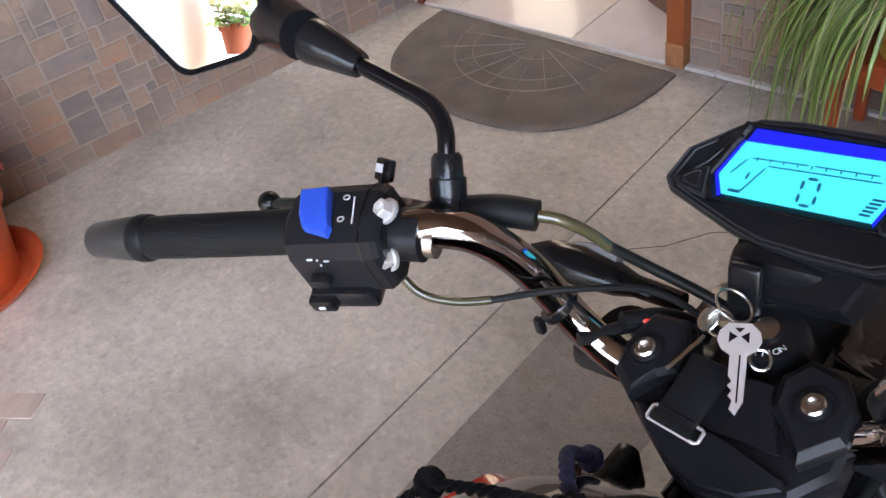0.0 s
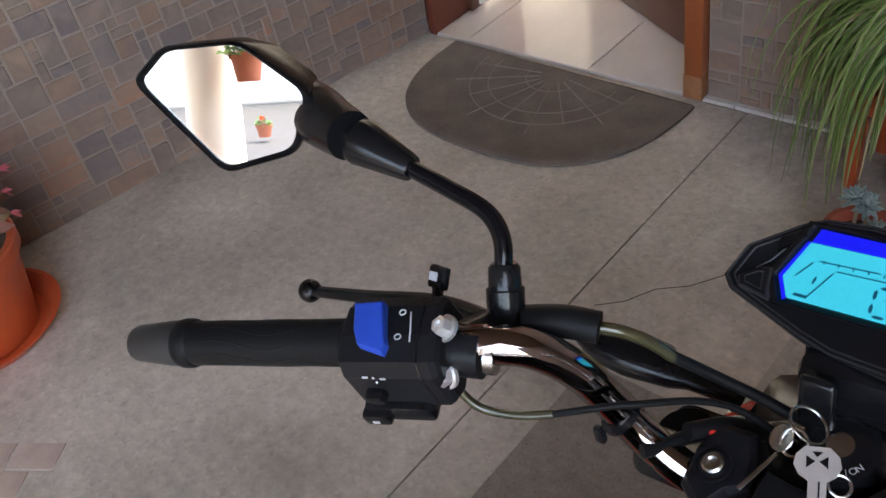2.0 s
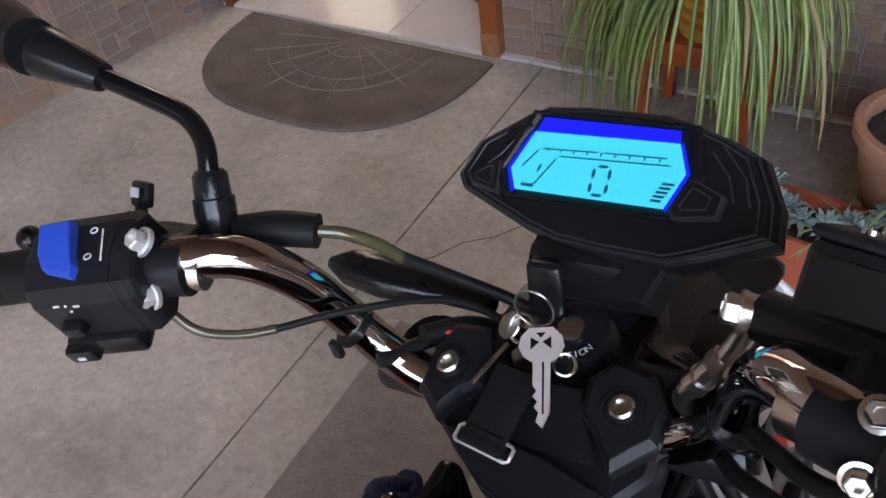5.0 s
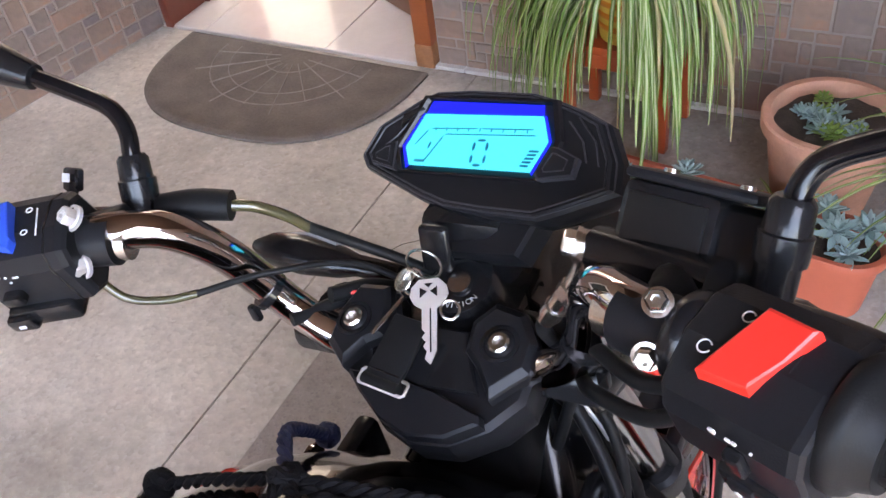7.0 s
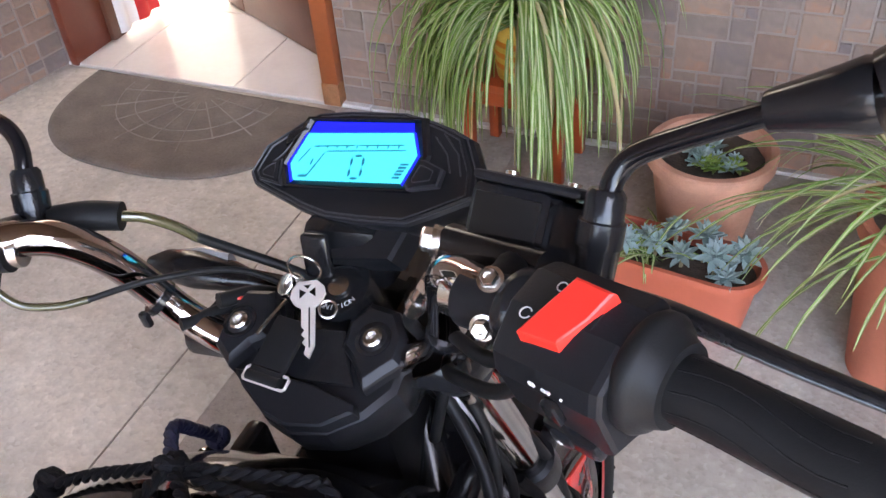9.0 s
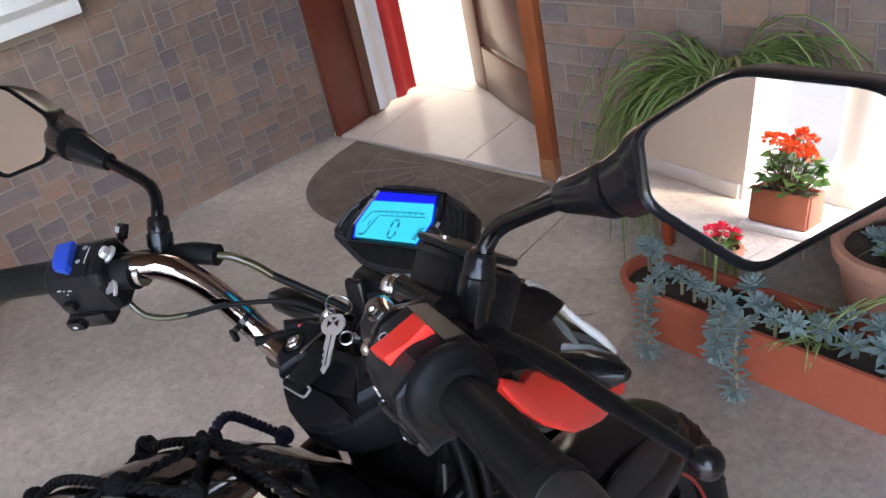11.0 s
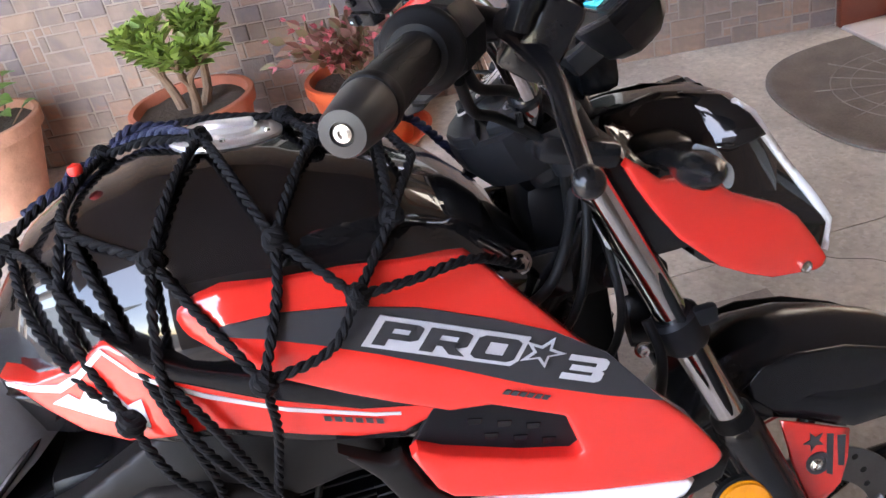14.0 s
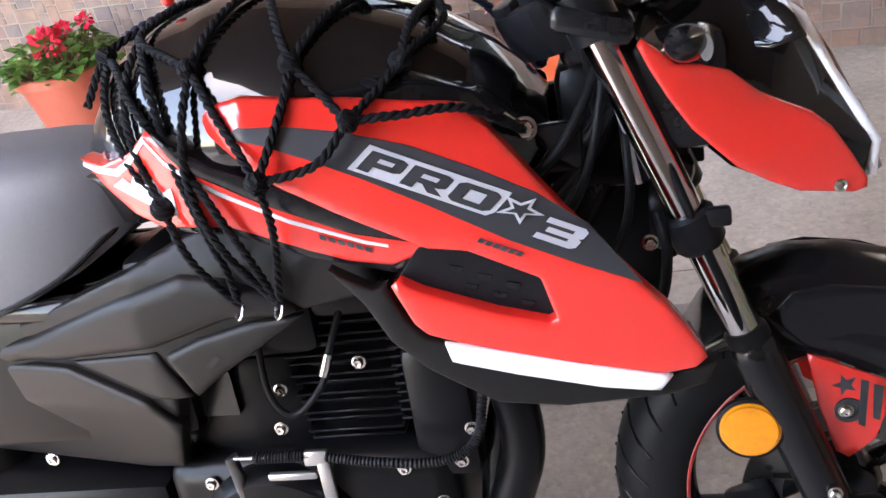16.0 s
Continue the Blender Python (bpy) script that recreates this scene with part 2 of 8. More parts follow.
def bm_lathe(profile, seg=32, bm=None, m=None):
    """A turned shape: (radius, height) pairs from bottom to top."""
    bm = bm or bmesh.new()
    m = m or Matrix()
    rings = []
    for r, z in profile:
        if r < 1e-5:
            rings.append([bm.verts.new(m @ Vector((0, 0, z)))])
        else:
            rings.append([bm.verts.new(m @ Vector((r * math.cos(2 * math.pi * k / seg), r * math.sin(2 * math.pi * k / seg), z))) for k in range(seg)])
    for a, b in zip(rings, rings[1:]):
        for k in range(seg):
            j = (k + 1) % seg
            if len(a) == 1 and len(b) > 1:
                bm.faces.new((a[0], b[j], b[k]))
            elif len(b) == 1 and len(a) > 1:
                bm.faces.new((a[k], a[j], b[0]))
            elif len(a) > 1:
                bm.faces.new((a[k], a[j], b[j], b[k]))
    return bm


def bm_loft(rings, closed=True, caps=True, bm=None):
    bm = bm or bmesh.new()
    vs = [[bm.verts.new(p) for p in ring] for ring in rings]
    n = len(vs[0])
    for a, b in zip(vs, vs[1:]):
        for k in range(n if closed else n - 1):
            j = (k + 1) % n
            bm.faces.new((a[k], a[j], b[j], b[k]))
    if caps and closed:
        bm.faces.new(vs[0][::-1])
        bm.faces.new(vs[-1])
    return bm


def bm_plate(outline, surface, thick=0.006, cuts=1, edge=None):
    """A shell panel: an outline in (y, z), laid on the surface x = f(y, z), thickened inwards, its rim rounded by edge."""
    step = (0.05, 0.02, 0.014, 0.010, 0.006)[cuts]
    if edge is None:
        edge = min(0.45 * thick, 0.004) if cuts and thick >= 0.004 else 0.0
    ring = []
    for a, b in zip(outline, outline[1:] + outline[:1]):
        a, b = Vector(a), Vector(b)
        n = max(1, math.ceil((b - a).length / step))
        ring += [a.lerp(b, k / n) for k in range(n)]
    A = np.array([tuple(p) for p in ring])
    B = np.roll(A, -1, axis=0)
    D = B - A
    L2 = (D * D).sum(1) + 1e-12

    def dist(q):
        t = np.clip(((q - A) * D).sum(1) / L2, 0, 1)
        return float(np.sqrt((((A + D * t[:, None]) - q) ** 2).sum(1).min()))

    def inside(q):
        c = (A[:, 1] > q[1]) != (B[:, 1] > q[1])
        x = A[:, 0] + (q[1] - A[:, 1]) * D[:, 0] / np.where(D[:, 1] == 0, 1e-12, D[:, 1])
        return bool(((q[0] < x) & c).sum() % 2)

    extra = []
    if edge:
        for k, p in enumerate(A):
            d = A[(k + 1) % len(A)] - A[k - 1]
            nrm = np.array((-d[1], d[0])) / (np.hypot(*d) + 1e-9)
            for e in (0.12 * edge, 0.4 * edge, edge):
                for sg in (1, -1):
                    q = p + sg * nrm * e
                    if inside(q) and dist(q) > 0.85 * e:
                        extra.append(q)
    if cuts:
        lo, hi = A.min(0), A.max(0)
        for i in range(int((hi[0] - lo[0]) / step) + 1):
            for j in range(int((hi[1] - lo[1]) / step) + 1):
                q = lo + step * np.array((i + 0.5 * (j % 2), j))
                if inside(q) and dist(q) > max(1.35 * edge, 0.45 * step):
                    extra.append(q)
    n = len(ring)
    vs, _, faces, *_ = delaunay_2d_cdt(ring + [Vector(q) for q in extra], [(k, (k + 1) % n) for k in range(n)], [], 1, 1e-6)
    bm = bmesh.new()
    out = []
    for v in vs:
        x = surface(v.x, v.y)
        if edge:
            d = min(1.0, dist(np.array((v.x, v.y))) / edge)
            x -= edge * (1 - math.sqrt(max(0.0, 1 - (1 - d) ** 2)))
        out.append(bm.verts.new((x, v.x, v.y)))
    for f in faces:
        c = sum((np.array((vs[k].x, vs[k].y)) for k in f), np.zeros(2)) / len(f)
        if inside(c):
            bm.faces.new([out[k] for k in f])
    ext = bmesh.ops.extrude_face_region(bm, geom=bm.faces[:])
    for v in ext["geom"]:
        if isinstance(v, bmesh.types.BMVert):
            v.co.x = surface(v.co.y, v.co.z) - thick
    return bm


def place_z(direction, at):
    """The pose at a place whose z axis points along a direction."""
    return Matrix.Translation(at) @ Vector(direction).to_track_quat("Z", "Y").to_matrix().to_4x4()


def bm_join(*bms):
    out = bms[0]
    for b in bms[1:]:
        me = bpy.data.meshes.new("tmp")
        b.to_mesh(me)
        b.free()
        out.from_mesh(me)
        bpy.data.meshes.remove(me)
    return out


def bm_bolt(at, direction, r=0.006, h=0.005, sides=6):
    """A flanged hexagon bolt."""
    m = place_z(direction, at)
    bm = bm_lathe([(0, 0), (r * 1.35, 0), (r * 1.35, h * 0.3), (r, h * 0.35)], 16, m=m)
    return bm_join(bm, bm_lathe([(r, h * 0.3), (r, h * 0.9), (r * 0.8, h * 1.1), (r * 0.45, h * 1.1), (r * 0.4, h * 0.8), (0, h * 0.8)], sides, m=m))


# ---- the setting: porch, house wall, doorway ----
def slab(name, x0, x1, y0, y1, z0, z1, material, parent=None, bevel=0.0):
    return part(name, bm_box((x1 - x0, y1 - y0, z1 - z0), ((x0 + x1) / 2, (y0 + y1) / 2, (z0 + z1) / 2), bevel), material, parent)


M_GROUND = mat("yard_concrete", (0.08, 0.073, 0.064), 0.85, var=0.2, scale=0.6, fine=0.15, bump=0.3, bscale=40)
ground = part("ground", bm_box((400, 400, 0.1), (0, 0, -0.10)), M_GROUND)
tagged(ground, "pale concrete yard reaching away past the porch", "ground", kind="structure")

floor = slab("floor", -3.9, 3.2, -3.9, 1.945, -0.05, -0.006, M_MORTAR)
tagged(floor, "worn brown-grey exposed-aggregate concrete porch floor with joints", "floor", kind="structure")
G = 0.0022
for x0, x1, y0, y1, m in ((-3.9, -0.906, -3.9, 1.94, M_FLOOR), (-0.906, -0.780, -3.9, 1.94, M_FLOOR),
                          (-0.780, -0.49, -3.9, 1.02, M_STRIP), (-0.780, -0.49, 1.02, 1.94, M_FLOOR),
                          (-0.49, 0.62, -3.9, 1.94, M_FLOOR_DIM), (0.62, 3.2, -3.9, 1.94, M_FLOOR_DIM)):
    slab("floor_slab", x0 + (G if x0 == -0.906 else 0.0003), x1 - (G if x1 == -0.906 else 0.0003), y0, y1, -0.03, 0.0, m, floor)
crack = [(-0.858, 1.157), (-0.81, 1.20), (-0.775, 1.262), (-0.72, 1.305), (-0.66, 1.39), (-0.6, 1.43)]
bm = bmesh.new()
for (ax, ay), (bx, by) in zip(crack, crack[1:]):
    d = Vector((bx - ax, by - ay, 0)).normalized()
    s = Vector((-d.y, d.x, 0)) * 0.0013
    bm.faces.new([bm.verts.new(p) for p in (Vector((ax, ay, 0.0006)) - s, Vector((bx, by, 0.0006)) - s, Vector((bx, by, 0.0006)) + s, Vector((ax, ay, 0.0006)) + s)])
part("crack", bm, mat("crack_dirt", (0.05, 0.042, 0.036), 0.95, var=0.2), floor)

# the corner of a patch of worn pinkish paving set into the floor beside the bike
M_PAVER = ramp_mat("worn_pink_paver", ((0.3, (0.36, 0.25, 0.20)), (0.5, (0.46, 0.35, 0.285)), (0.7, (0.53, 0.43, 0.36))), 9.0, 0.75, 0.3, 120, 6, 0.6, rand=0.25)
for k in range(20):
    row, c = divmod(k, 4)
    m = pose(-1.55, 0.29, 0, 0, 0, 33) @ Matrix.Translation((-0.06 - c * 0.112 - (row % 2) * 0.05, -0.036 - row * 0.070, -0.0008))
    o = part("paving_stone", bm_box((0.107, 0.065, 0.004), (0, 0, 0), 0.0012, seg=1), M_PAVER, floor)
    o.matrix_local = m

# walls: core, then stone pieces on the face
DOOR_L, DOOR_R, WALL_Y = -1.998, -1.03, 1.974
LEFT_DIR = Vector((-0.19, -1.0, 0)).normalized()
wall_left = new("wall_left")
wall_left.matrix_world = Matrix.Translation((-2.019, 1.95, 0)) @ Matrix.Rotation(math.atan2(LEFT_DIR.y, LEFT_DIR.x), 4, "Z")
tagged(wall_left, "wall clad in irregular brown, pink and grey split-stone tiles with pale mortar", "wall", kind="structure")
wall_door = new("wall_door")
wall_door.matrix_world = Matrix.Translation((DOOR_R, WALL_Y, 0))
tagged(wall_door, "house wall clad in irregular brown and grey stone tiles beside the doorway", "wall", kind="structure")


def stone_mesh(cache, w, h, depth, k):
    key = (w, h, k)
    if key not in cache:
        b = bm_box((w, depth, h), (0, 0, 0), min(0.003, h * 0.08), seg=1)
        for v in b.verts:
            if v.co.y < 0:
                v.co.y += 0.0012 * math.sin(37 * v.co.x + 11 * k) - 0.0006 * math.cos(61 * v.co.z + 3 * k)
        me = bpy.data.meshes.new("stone_tile")
        b.to_mesh(me)
        b.free()
        me.materials.append(M_STONE[k])
        cache[key] = me
    return cache[key]


def clad(wall, length, height, side, seed, unit=0.029, near=(0, 99), holes=()):
    """Irregular stone cladding in wall coordinates: x along the wall, z up; side is the way the face looks."""
    rng = random.Random(seed)
    nx, nz = int(length / unit), int(height / unit)
    used = [[False] * nz for _ in range(nx)]
    sizes = [(4, 2), (3, 2), (2, 2), (3, 3), (2, 1), (4, 3), (2, 3), (3, 1), (5, 2), (1, 1), (1, 2)]
    weights = [5, 7, 5, 2, 4, 1, 2, 2, 2, 1, 1]
    cache, count, far_v, far_f, far_m = {}, 0, [], [], []
    gap = 0.0045
    for iz in range(nz):
        for ix in range(nx):
            if used[ix][iz]:
                continue
            for _ in range(12):
                w, h = rng.choices(sizes, weights)[0]
                if ix + w <= nx and iz + h <= nz and not any(used[ix + a][iz + b] for a in range(w) for b in range(h)):
                    break
            else:
                w = h = 1
            for a in range(w):
                for b in range(h):
                    used[ix + a][iz + b] = True
            cx, cz = (ix + w / 2) * unit, (iz + h / 2) * unit
            if any(x0 < cx < x1 and z0 < cz < z1 for x0, x1, z0, z1 in holes):
                continue
            k = rng.choices(range(5), [5, 5, 3, 4, 5])[0]
            me = stone_mesh(cache, w * unit - gap, h * unit - gap, 0.02, k)
            m = Matrix.Translation((cx, side * (-0.0015 + rng.uniform(0, 0.0022)), cz)) @ Matrix.Rotation(0 if side < 0 else math.pi, 4, "Z")
            if near[0] < cx < near[1] and cz < 1.25 and count < 300:
                o = new("stone_tile", me)
                o.parent = wall
                o.matrix_local = m
                count += 1
            else:
                n0 = len(far_v)
                far_v += [m @ v.co for v in me.vertices]
                far_f += [[n0 + i for i in p.vertices] for p in me.polygons]
                far_m += [k] * len(me.polygons)
    rest = bpy.data.meshes.new("stone_tile_rest")
    rest.from_pydata(far_v, [], far_f)
    for mt in M_STONE:
        rest.materials.append(mt)
    rest.polygons.foreach_set("material_index", far_m)
    o = new("stone_tile_rest", rest)
    o.parent = wall
    tagged(o, kind="stuff")


part("wall_core", bm_box((6.6, 0.22, 2.75), (3.14, -0.103, 1.375)), M_MORTAR, wall_left)
part("wall_core", bm_box((3.95, 0.24, 2.75), (1.975, 0.114, 1.375)), M_MORTAR, wall_door)
part("wall_core", bm_box((1.3, 0.24, 0.6), (-0.476, 0.114, 2.45)), M_MORTAR, wall_door)

# ceiling and the house behind
ceiling = part("ceiling", bm_join(bm_box((4.7, 5.52, 0.14), (-1.75, -0.56, 2.79)), bm_box((2.7, 2.9, 0.14), (1.95, 0.75, 2.79))), M_CEIL)
tagged(ceiling, "brown timber porch ceiling", "ceiling", kind="structure")
# out-of-view wall, brown instead of cream to cut bounce onto the bike
wall_right = slab("wall_right", 2.35, 2.55, -1.3, 1.98, 0, 2.72, M_BOUNCE_CUT)
tagged(wall_right, "unseen side wall of the porch, brown to cut bounce light", "wall", kind="structure")
BACK = pose(-1.27, -3.22, 0, 0, 0, 17)
wall_back = part("wall_back", bm_box((4.2, 0.25, 2.72), (-2.1, -0.125, 1.36)), M_PLASTER)
wall_back.matrix_world = BACK
tagged(wall_back, "cream plastered wall at the open end of the porch", "wall", kind="structure")
baseboard = part("baseboard", bm_box((3.06, 0.014, 0.07), (-1.55, 0.007, 0.035), 0.003), M_WHITE)
baseboard.matrix_world = BACK
tagged(baseboard, "narrow white skirting at the foot of the cream wall", "skirting", kind="structure")
yard_wall = slab("yard_wall", -11, 11, -13.6, -13.4, 0, 3.2, M_WHITE)
tagged(yard_wall, "white rendered wall across the bright yard", "wall", kind="structure")


def column(x, y):
    prof = [(0.0, 0), (0.18, 0), (0.18, 0.12), (0.165, 0.14), (0.15, 0.17), (0.14, 0.22), (0.135, 1.2), (0.125, 2.5), (0.15, 2.6), (0.17, 2.64), (0.17, 2.72), (0, 2.72)]
    o = part("column", bm_lathe(prof, 40), M_PLASTER)
    o.location = (x, y, 0)
    return tagged(o, "round cream plastered porch column on a low moulded base", "column", "porch columns", "structure")


for cx in (-0.85, 1.15, 3.0):
    column(cx, -3.6)

# doorway: frame, threshold, half-open leaf, tiled hall
doorway = thing("door_1", "varnished red-brown wooden door frame with a leaf standing ajar", "door", kind="structure")
FR = 0.052


def board(w, d, h, at, material, parent, name, bevel=0.004, label=""):
    return part(name, bm_box((w, d, h), at, bevel), material, parent, label)


board(0.03, 0.17, 2.06, (DOOR_L + 0.015, 2.025, 1.03), M_JAMB, doorway, "jamb", label="dark red varnished jamb")
# darker strip along the back of the left jamb's reveal
board(0.045, 0.062, 2.03, (DOOR_L + 0.0225, 2.142, 1.02), M_DOORLEAF, doorway, "door_edge", label="darker strip at the back of the left jamb")
board(FR, 0.19, 2.06, (DOOR_R - FR / 2 - 0.004, 2.035, 1.03), M_DOORFRAME, doorway, "jamb", label="red-brown jamb, varnish worn off at the foot")
board(DOOR_R - DOOR_L, 0.19, 0.07, ((DOOR_L + DOOR_R) / 2, 2.035, 2.095), M_DOORFRAME, doorway, "lintel")
part("worn_foot", bm_box((FR + 0.003, 0.192, 0.07), (DOOR_R - FR / 2 - 0.004, 2.034, 0.036), 0.003),
     mat("worn_varnish", (0.30, 0.12, 0.05), 0.7, var=0.5, scale=40, fine=0.4, bump=0.6, bscale=90), doorway)
leaf = new("door_leaf")
leaf.parent = doorway
leaf.matrix_world = pose(-1.095, 2.125, 0.012, 0, 0, 180 - 29)
LW = 0.725
part("stile", bm_box((0.12, 0.04, 2.03), (0.06, 0, 1.015), 0.004), M_DOORLEAF, leaf)
part("stile", bm_box((0.12, 0.04, 2.03), (LW - 0.06, 0, 1.015), 0.004), M_DOORLEAF, leaf)
for z, h in ((0.09, 0.18), (0.95, 0.14), (1.96, 0.14)):
    part("rail", bm_box((LW - 0.24, 0.038, h), (LW / 2, 0, z), 0.004), M_DOORLEAF, leaf)
for z, h in ((0.53, 0.68), (1.455, 0.86)):
    part("panel", bm_box((LW - 0.25, 0.018, h), (LW / 2, 0, z), 0.003), M_DOORLEAF, leaf)
    for sy in (-1, 1):
        part("raised_field", bm_box((LW - 0.36, 0.012, h - 0.12), (LW / 2, sy * 0.012, z), 0.005), M_DOORLEAF, leaf)
part("door_handle", bm_join(bm_lathe([(0, 0), (0.024, 0), (0.024, 0.006), (0.01, 0.008), (0.01, 0.04), (0, 0.04)], 20, m=place_z((0, 1, 0), (LW - 0.06, 0.02, 1.0))),
                            bm_tube([(LW - 0.06, 0.055, 1.0), (LW - 0.17, 0.055, 1.0)], 0.009, 10)), mat("brass", (0.6, 0.42, 0.18), 0.3, 1.0), leaf)

hall = thing("hall_floor", "glossy pale beige tiled floor of the hall inside", "floor", kind="structure")
part("bed", bm_box((5.6, 3.2, 0.03), (-2.3, 3.545, -0.022)), M_MORTAR, hall)
for i in range(12):
    for j in range(7):
        o = part("tile", bm_box((0.447, 0.447, 0.012), (0, 0, 0), 0.0015, seg=1), M_TILE_IN, hall)
        o.location = (-4.77 + 0.45 * i, 2.17 + 0.45 * j, 0.002)
slab("threshold", DOOR_L, DOOR_R, 1.945, 1.965, -0.02, 0.006, M_TILE_IN, hall)
# hall walls; the front one is unseen, added to stop outside light leaking in
for nm, b in (("hall_wall_left", bm_box((0.12, 3.2, 2.6), (-4.9, 3.7, 1.3))), ("hall_wall_right", bm_box((0.12, 3.0, 2.6), (0.45, 3.7, 1.3))),
              ("hall_wall_front", bm_box((2.75, 0.1, 2.6), (-3.57, 2.12, 1.3))), ("hall_wall_end", bm_box((5.6, 0.12, 2.6), (-2.2, 5.2, 1.3)))):
    tagged(part(nm, b, M_WHITE), "plain white hall wall under the added fill lamp", "wall", kind="structure")

# unseen lid over the hall, added to keep direct sun off its walls
hall_ceiling = slab("hall_ceiling", -5.0, 0.55, 2.1, 5.3, 2.605, 2.70, M_WHITE)
tagged(hall_ceiling, "unseen white lid added over the hall to keep the sun out", "ceiling", kind="structure")
# area lamp added to brighten the hall; no source is seen there
hall_fill = new("hall_skylight", bpy.data.lights.new("hall_skylight", "AREA"))
hall_fill.data.shape, hall_fill.data.size, hall_fill.data.size_y = "RECTANGLE", 4.4, 2.4
hall_fill.data.energy, hall_fill.data.color = 11.5, (0.95, 0.98, 1.0)
hall_fill.matrix_world = pose(-2.3, 3.75, 2.59)

# a red and white cloth hanging inside the door
M_CLOTH_R = mat("red_cloth", (0.5, 0.02, 0.02), 0.8, var=0.1, scale=20, bump=0.2, bscale=300)
M_CLOTH_W = mat("white_cloth", (0.72, 0.70, 0.68), 0.85, var=0.05, scale=20, bump=0.2, bscale=300)
hanging = thing("hanging_cloth", "red and white striped cloth hanging in folds behind the door", "curtain")
for x0, x1, m in ((0.0, 0.10, M_CLOTH_W), (0.10, 0.21, M_CLOTH_R)):
    rings = []
    for z in (0.03, 0.4, 0.9, 1.4, 1.95):
        ring = []
        for k in range(9):
            u = x0 + (x1 - x0) * k / 8
            ring.append((-1.93 + 0.012 * math.sin(60 * u + z), 2.125 + u, z))
        rings.append(ring)
    b = bm_loft(rings, closed=False)
    ext = bmesh.ops.extrude_face_region(b, geom=b.faces[:])
    for v in ext["geom"]:
        if isinstance(v, bmesh.types.BMVert):
            v.co.x -= 0.003
    part("stripe", b, m, hanging)

# window in the left wall
window = new("window_1")
window.parent = None
window.matrix_world = wall_left.matrix_world.copy()
tagged(window, "white-framed window with a broad white sill in the stone wall", "window", kind="structure")
WU0, WU1, WZ0, WZ1 = 0.78, 2.1, 0.765, 1.75
part("window_sill", bm_box((WU1 - WU0 + 0.12, 0.14, 0.045), ((WU0 + WU1) / 2, 0.06, WZ0), 0.006), M_WHITE, window)
for z in (WZ0 + 0.045, WZ1):
    part("window_frame", bm_box((WU1 - WU0, 0.05, 0.05), ((WU0 + WU1) / 2, 0.012, z), 0.004), M_WHITE, window)
for u in (WU0 + 0.025, (WU0 + WU1) / 2, WU1 - 0.025):
    part("window_frame", bm_box((0.05, 0.05, WZ1 - WZ0 - 0.1), (u, 0.012, (WZ0 + WZ1) / 2 + 0.02), 0.004), M_WHITE, window)
for u in ((WU0 * 3 + WU1) / 4, (WU0 + WU1 * 3) / 4):
    part("pane", bm_box(((WU1 - WU0) / 2 - 0.07, 0.006, WZ1 - WZ0 - 0.1), (u, 0.006, (WZ0 + WZ1) / 2 + 0.02)), M_GLASS, window)

# doormat
doormat = thing("doormat", "dark brown half-round rubber doormat with a worn sunburst relief", "doormat", pose(-1.456, 1.915, 0, 0, 0, -1.5))


def half_oval(a, b, z, n=40, p=2.65):
    pts = []
    for k in range(n + 1):
        t = math.pi * k / n
        c, s = math.cos(t), math.sin(t)
        pts.append((a * math.copysign(abs(c) ** (2 / p), c), -b * abs(s) ** (2 / p), z))
    return pts


rings = [half_oval(0.422, 0.434, 0.0005), half_oval(0.422, 0.434, 0.007), half_oval(0.414, 0.426, 0.010), half_oval(0.402, 0.414, 0.010), half_oval(0.398, 0.410, 0.008)]
b = bmesh.new()
vs = [[b.verts.new(p) for p in r] for r in rings]
for r0, r1 in zip(vs, vs[1:]):
    for k in range(len(r0)):
        j = (k + 1) % len(r0)
        b.faces.new((r0[k], r0[j], r1[j], r1[k]))
b.faces.new(vs[-1])
b.faces.new(vs[0][::-1])
part("body", b, M_MAT, doormat)
for k in range(9):
    t = math.pi * (k + 0.5) / 9
    d = Vector((math.cos(t), -math.sin(t), 0))
    part("relief_ray", bm_tube([Vector((0, -0.03, 0.0085)) + d * 0.05, Vector((0, -0.03, 0.0085)) + d * (0.30 if k % 2 else 0.26)], 0.0022, 6), M_MAT_LINE, doormat)
for rr in (0.09, 0.2, 0.255):
    part("relief_arc", bm_tube([(rr * math.cos(math.pi * k / 24), -0.03 - rr * math.sin(math.pi * k / 24), 0.0085) for k in range(25)], 0.0018, 6), M_MAT_LINE, doormat)


# ---- the motorcycle ----
M_GLOSS = mat("black_gloss_paint", (0.0065, 0.006, 0.0065), 0.2, coat=1.0, spec=0.05, var=0.1, scale=5, bump=0.006, bscale=20)
M_STEM = mat("black_stem_paint", (0.004, 0.004, 0.005), 0.16, var=0.1, scale=20, spec=0.35)
M_RED = mat("red_gloss_paint", (0.72, 0.030, 0.022), 0.16, coat=0.8, var=0.03, scale=6, bump=0.01, bscale=30)
M_PLASTIC = mat("matt_black_plastic", (0.010, 0.010, 0.0115), 0.33, var=0.25, scale=18, fine=0.1, bump=0.08, bscale=900, spec=0.15)
M_SATIN = mat("satin_black_plastic", (0.008, 0.008, 0.009), 0.2, var=0.2, scale=15, fine=0.08, bump=0.03, bscale=500, spec=0.32)
M_RUBBER = mat("black_rubber", (0.009, 0.009, 0.0095), 0.42, var=0.25, scale=25, fine=0.15, bump=0.06, bscale=900, spec=0.1)
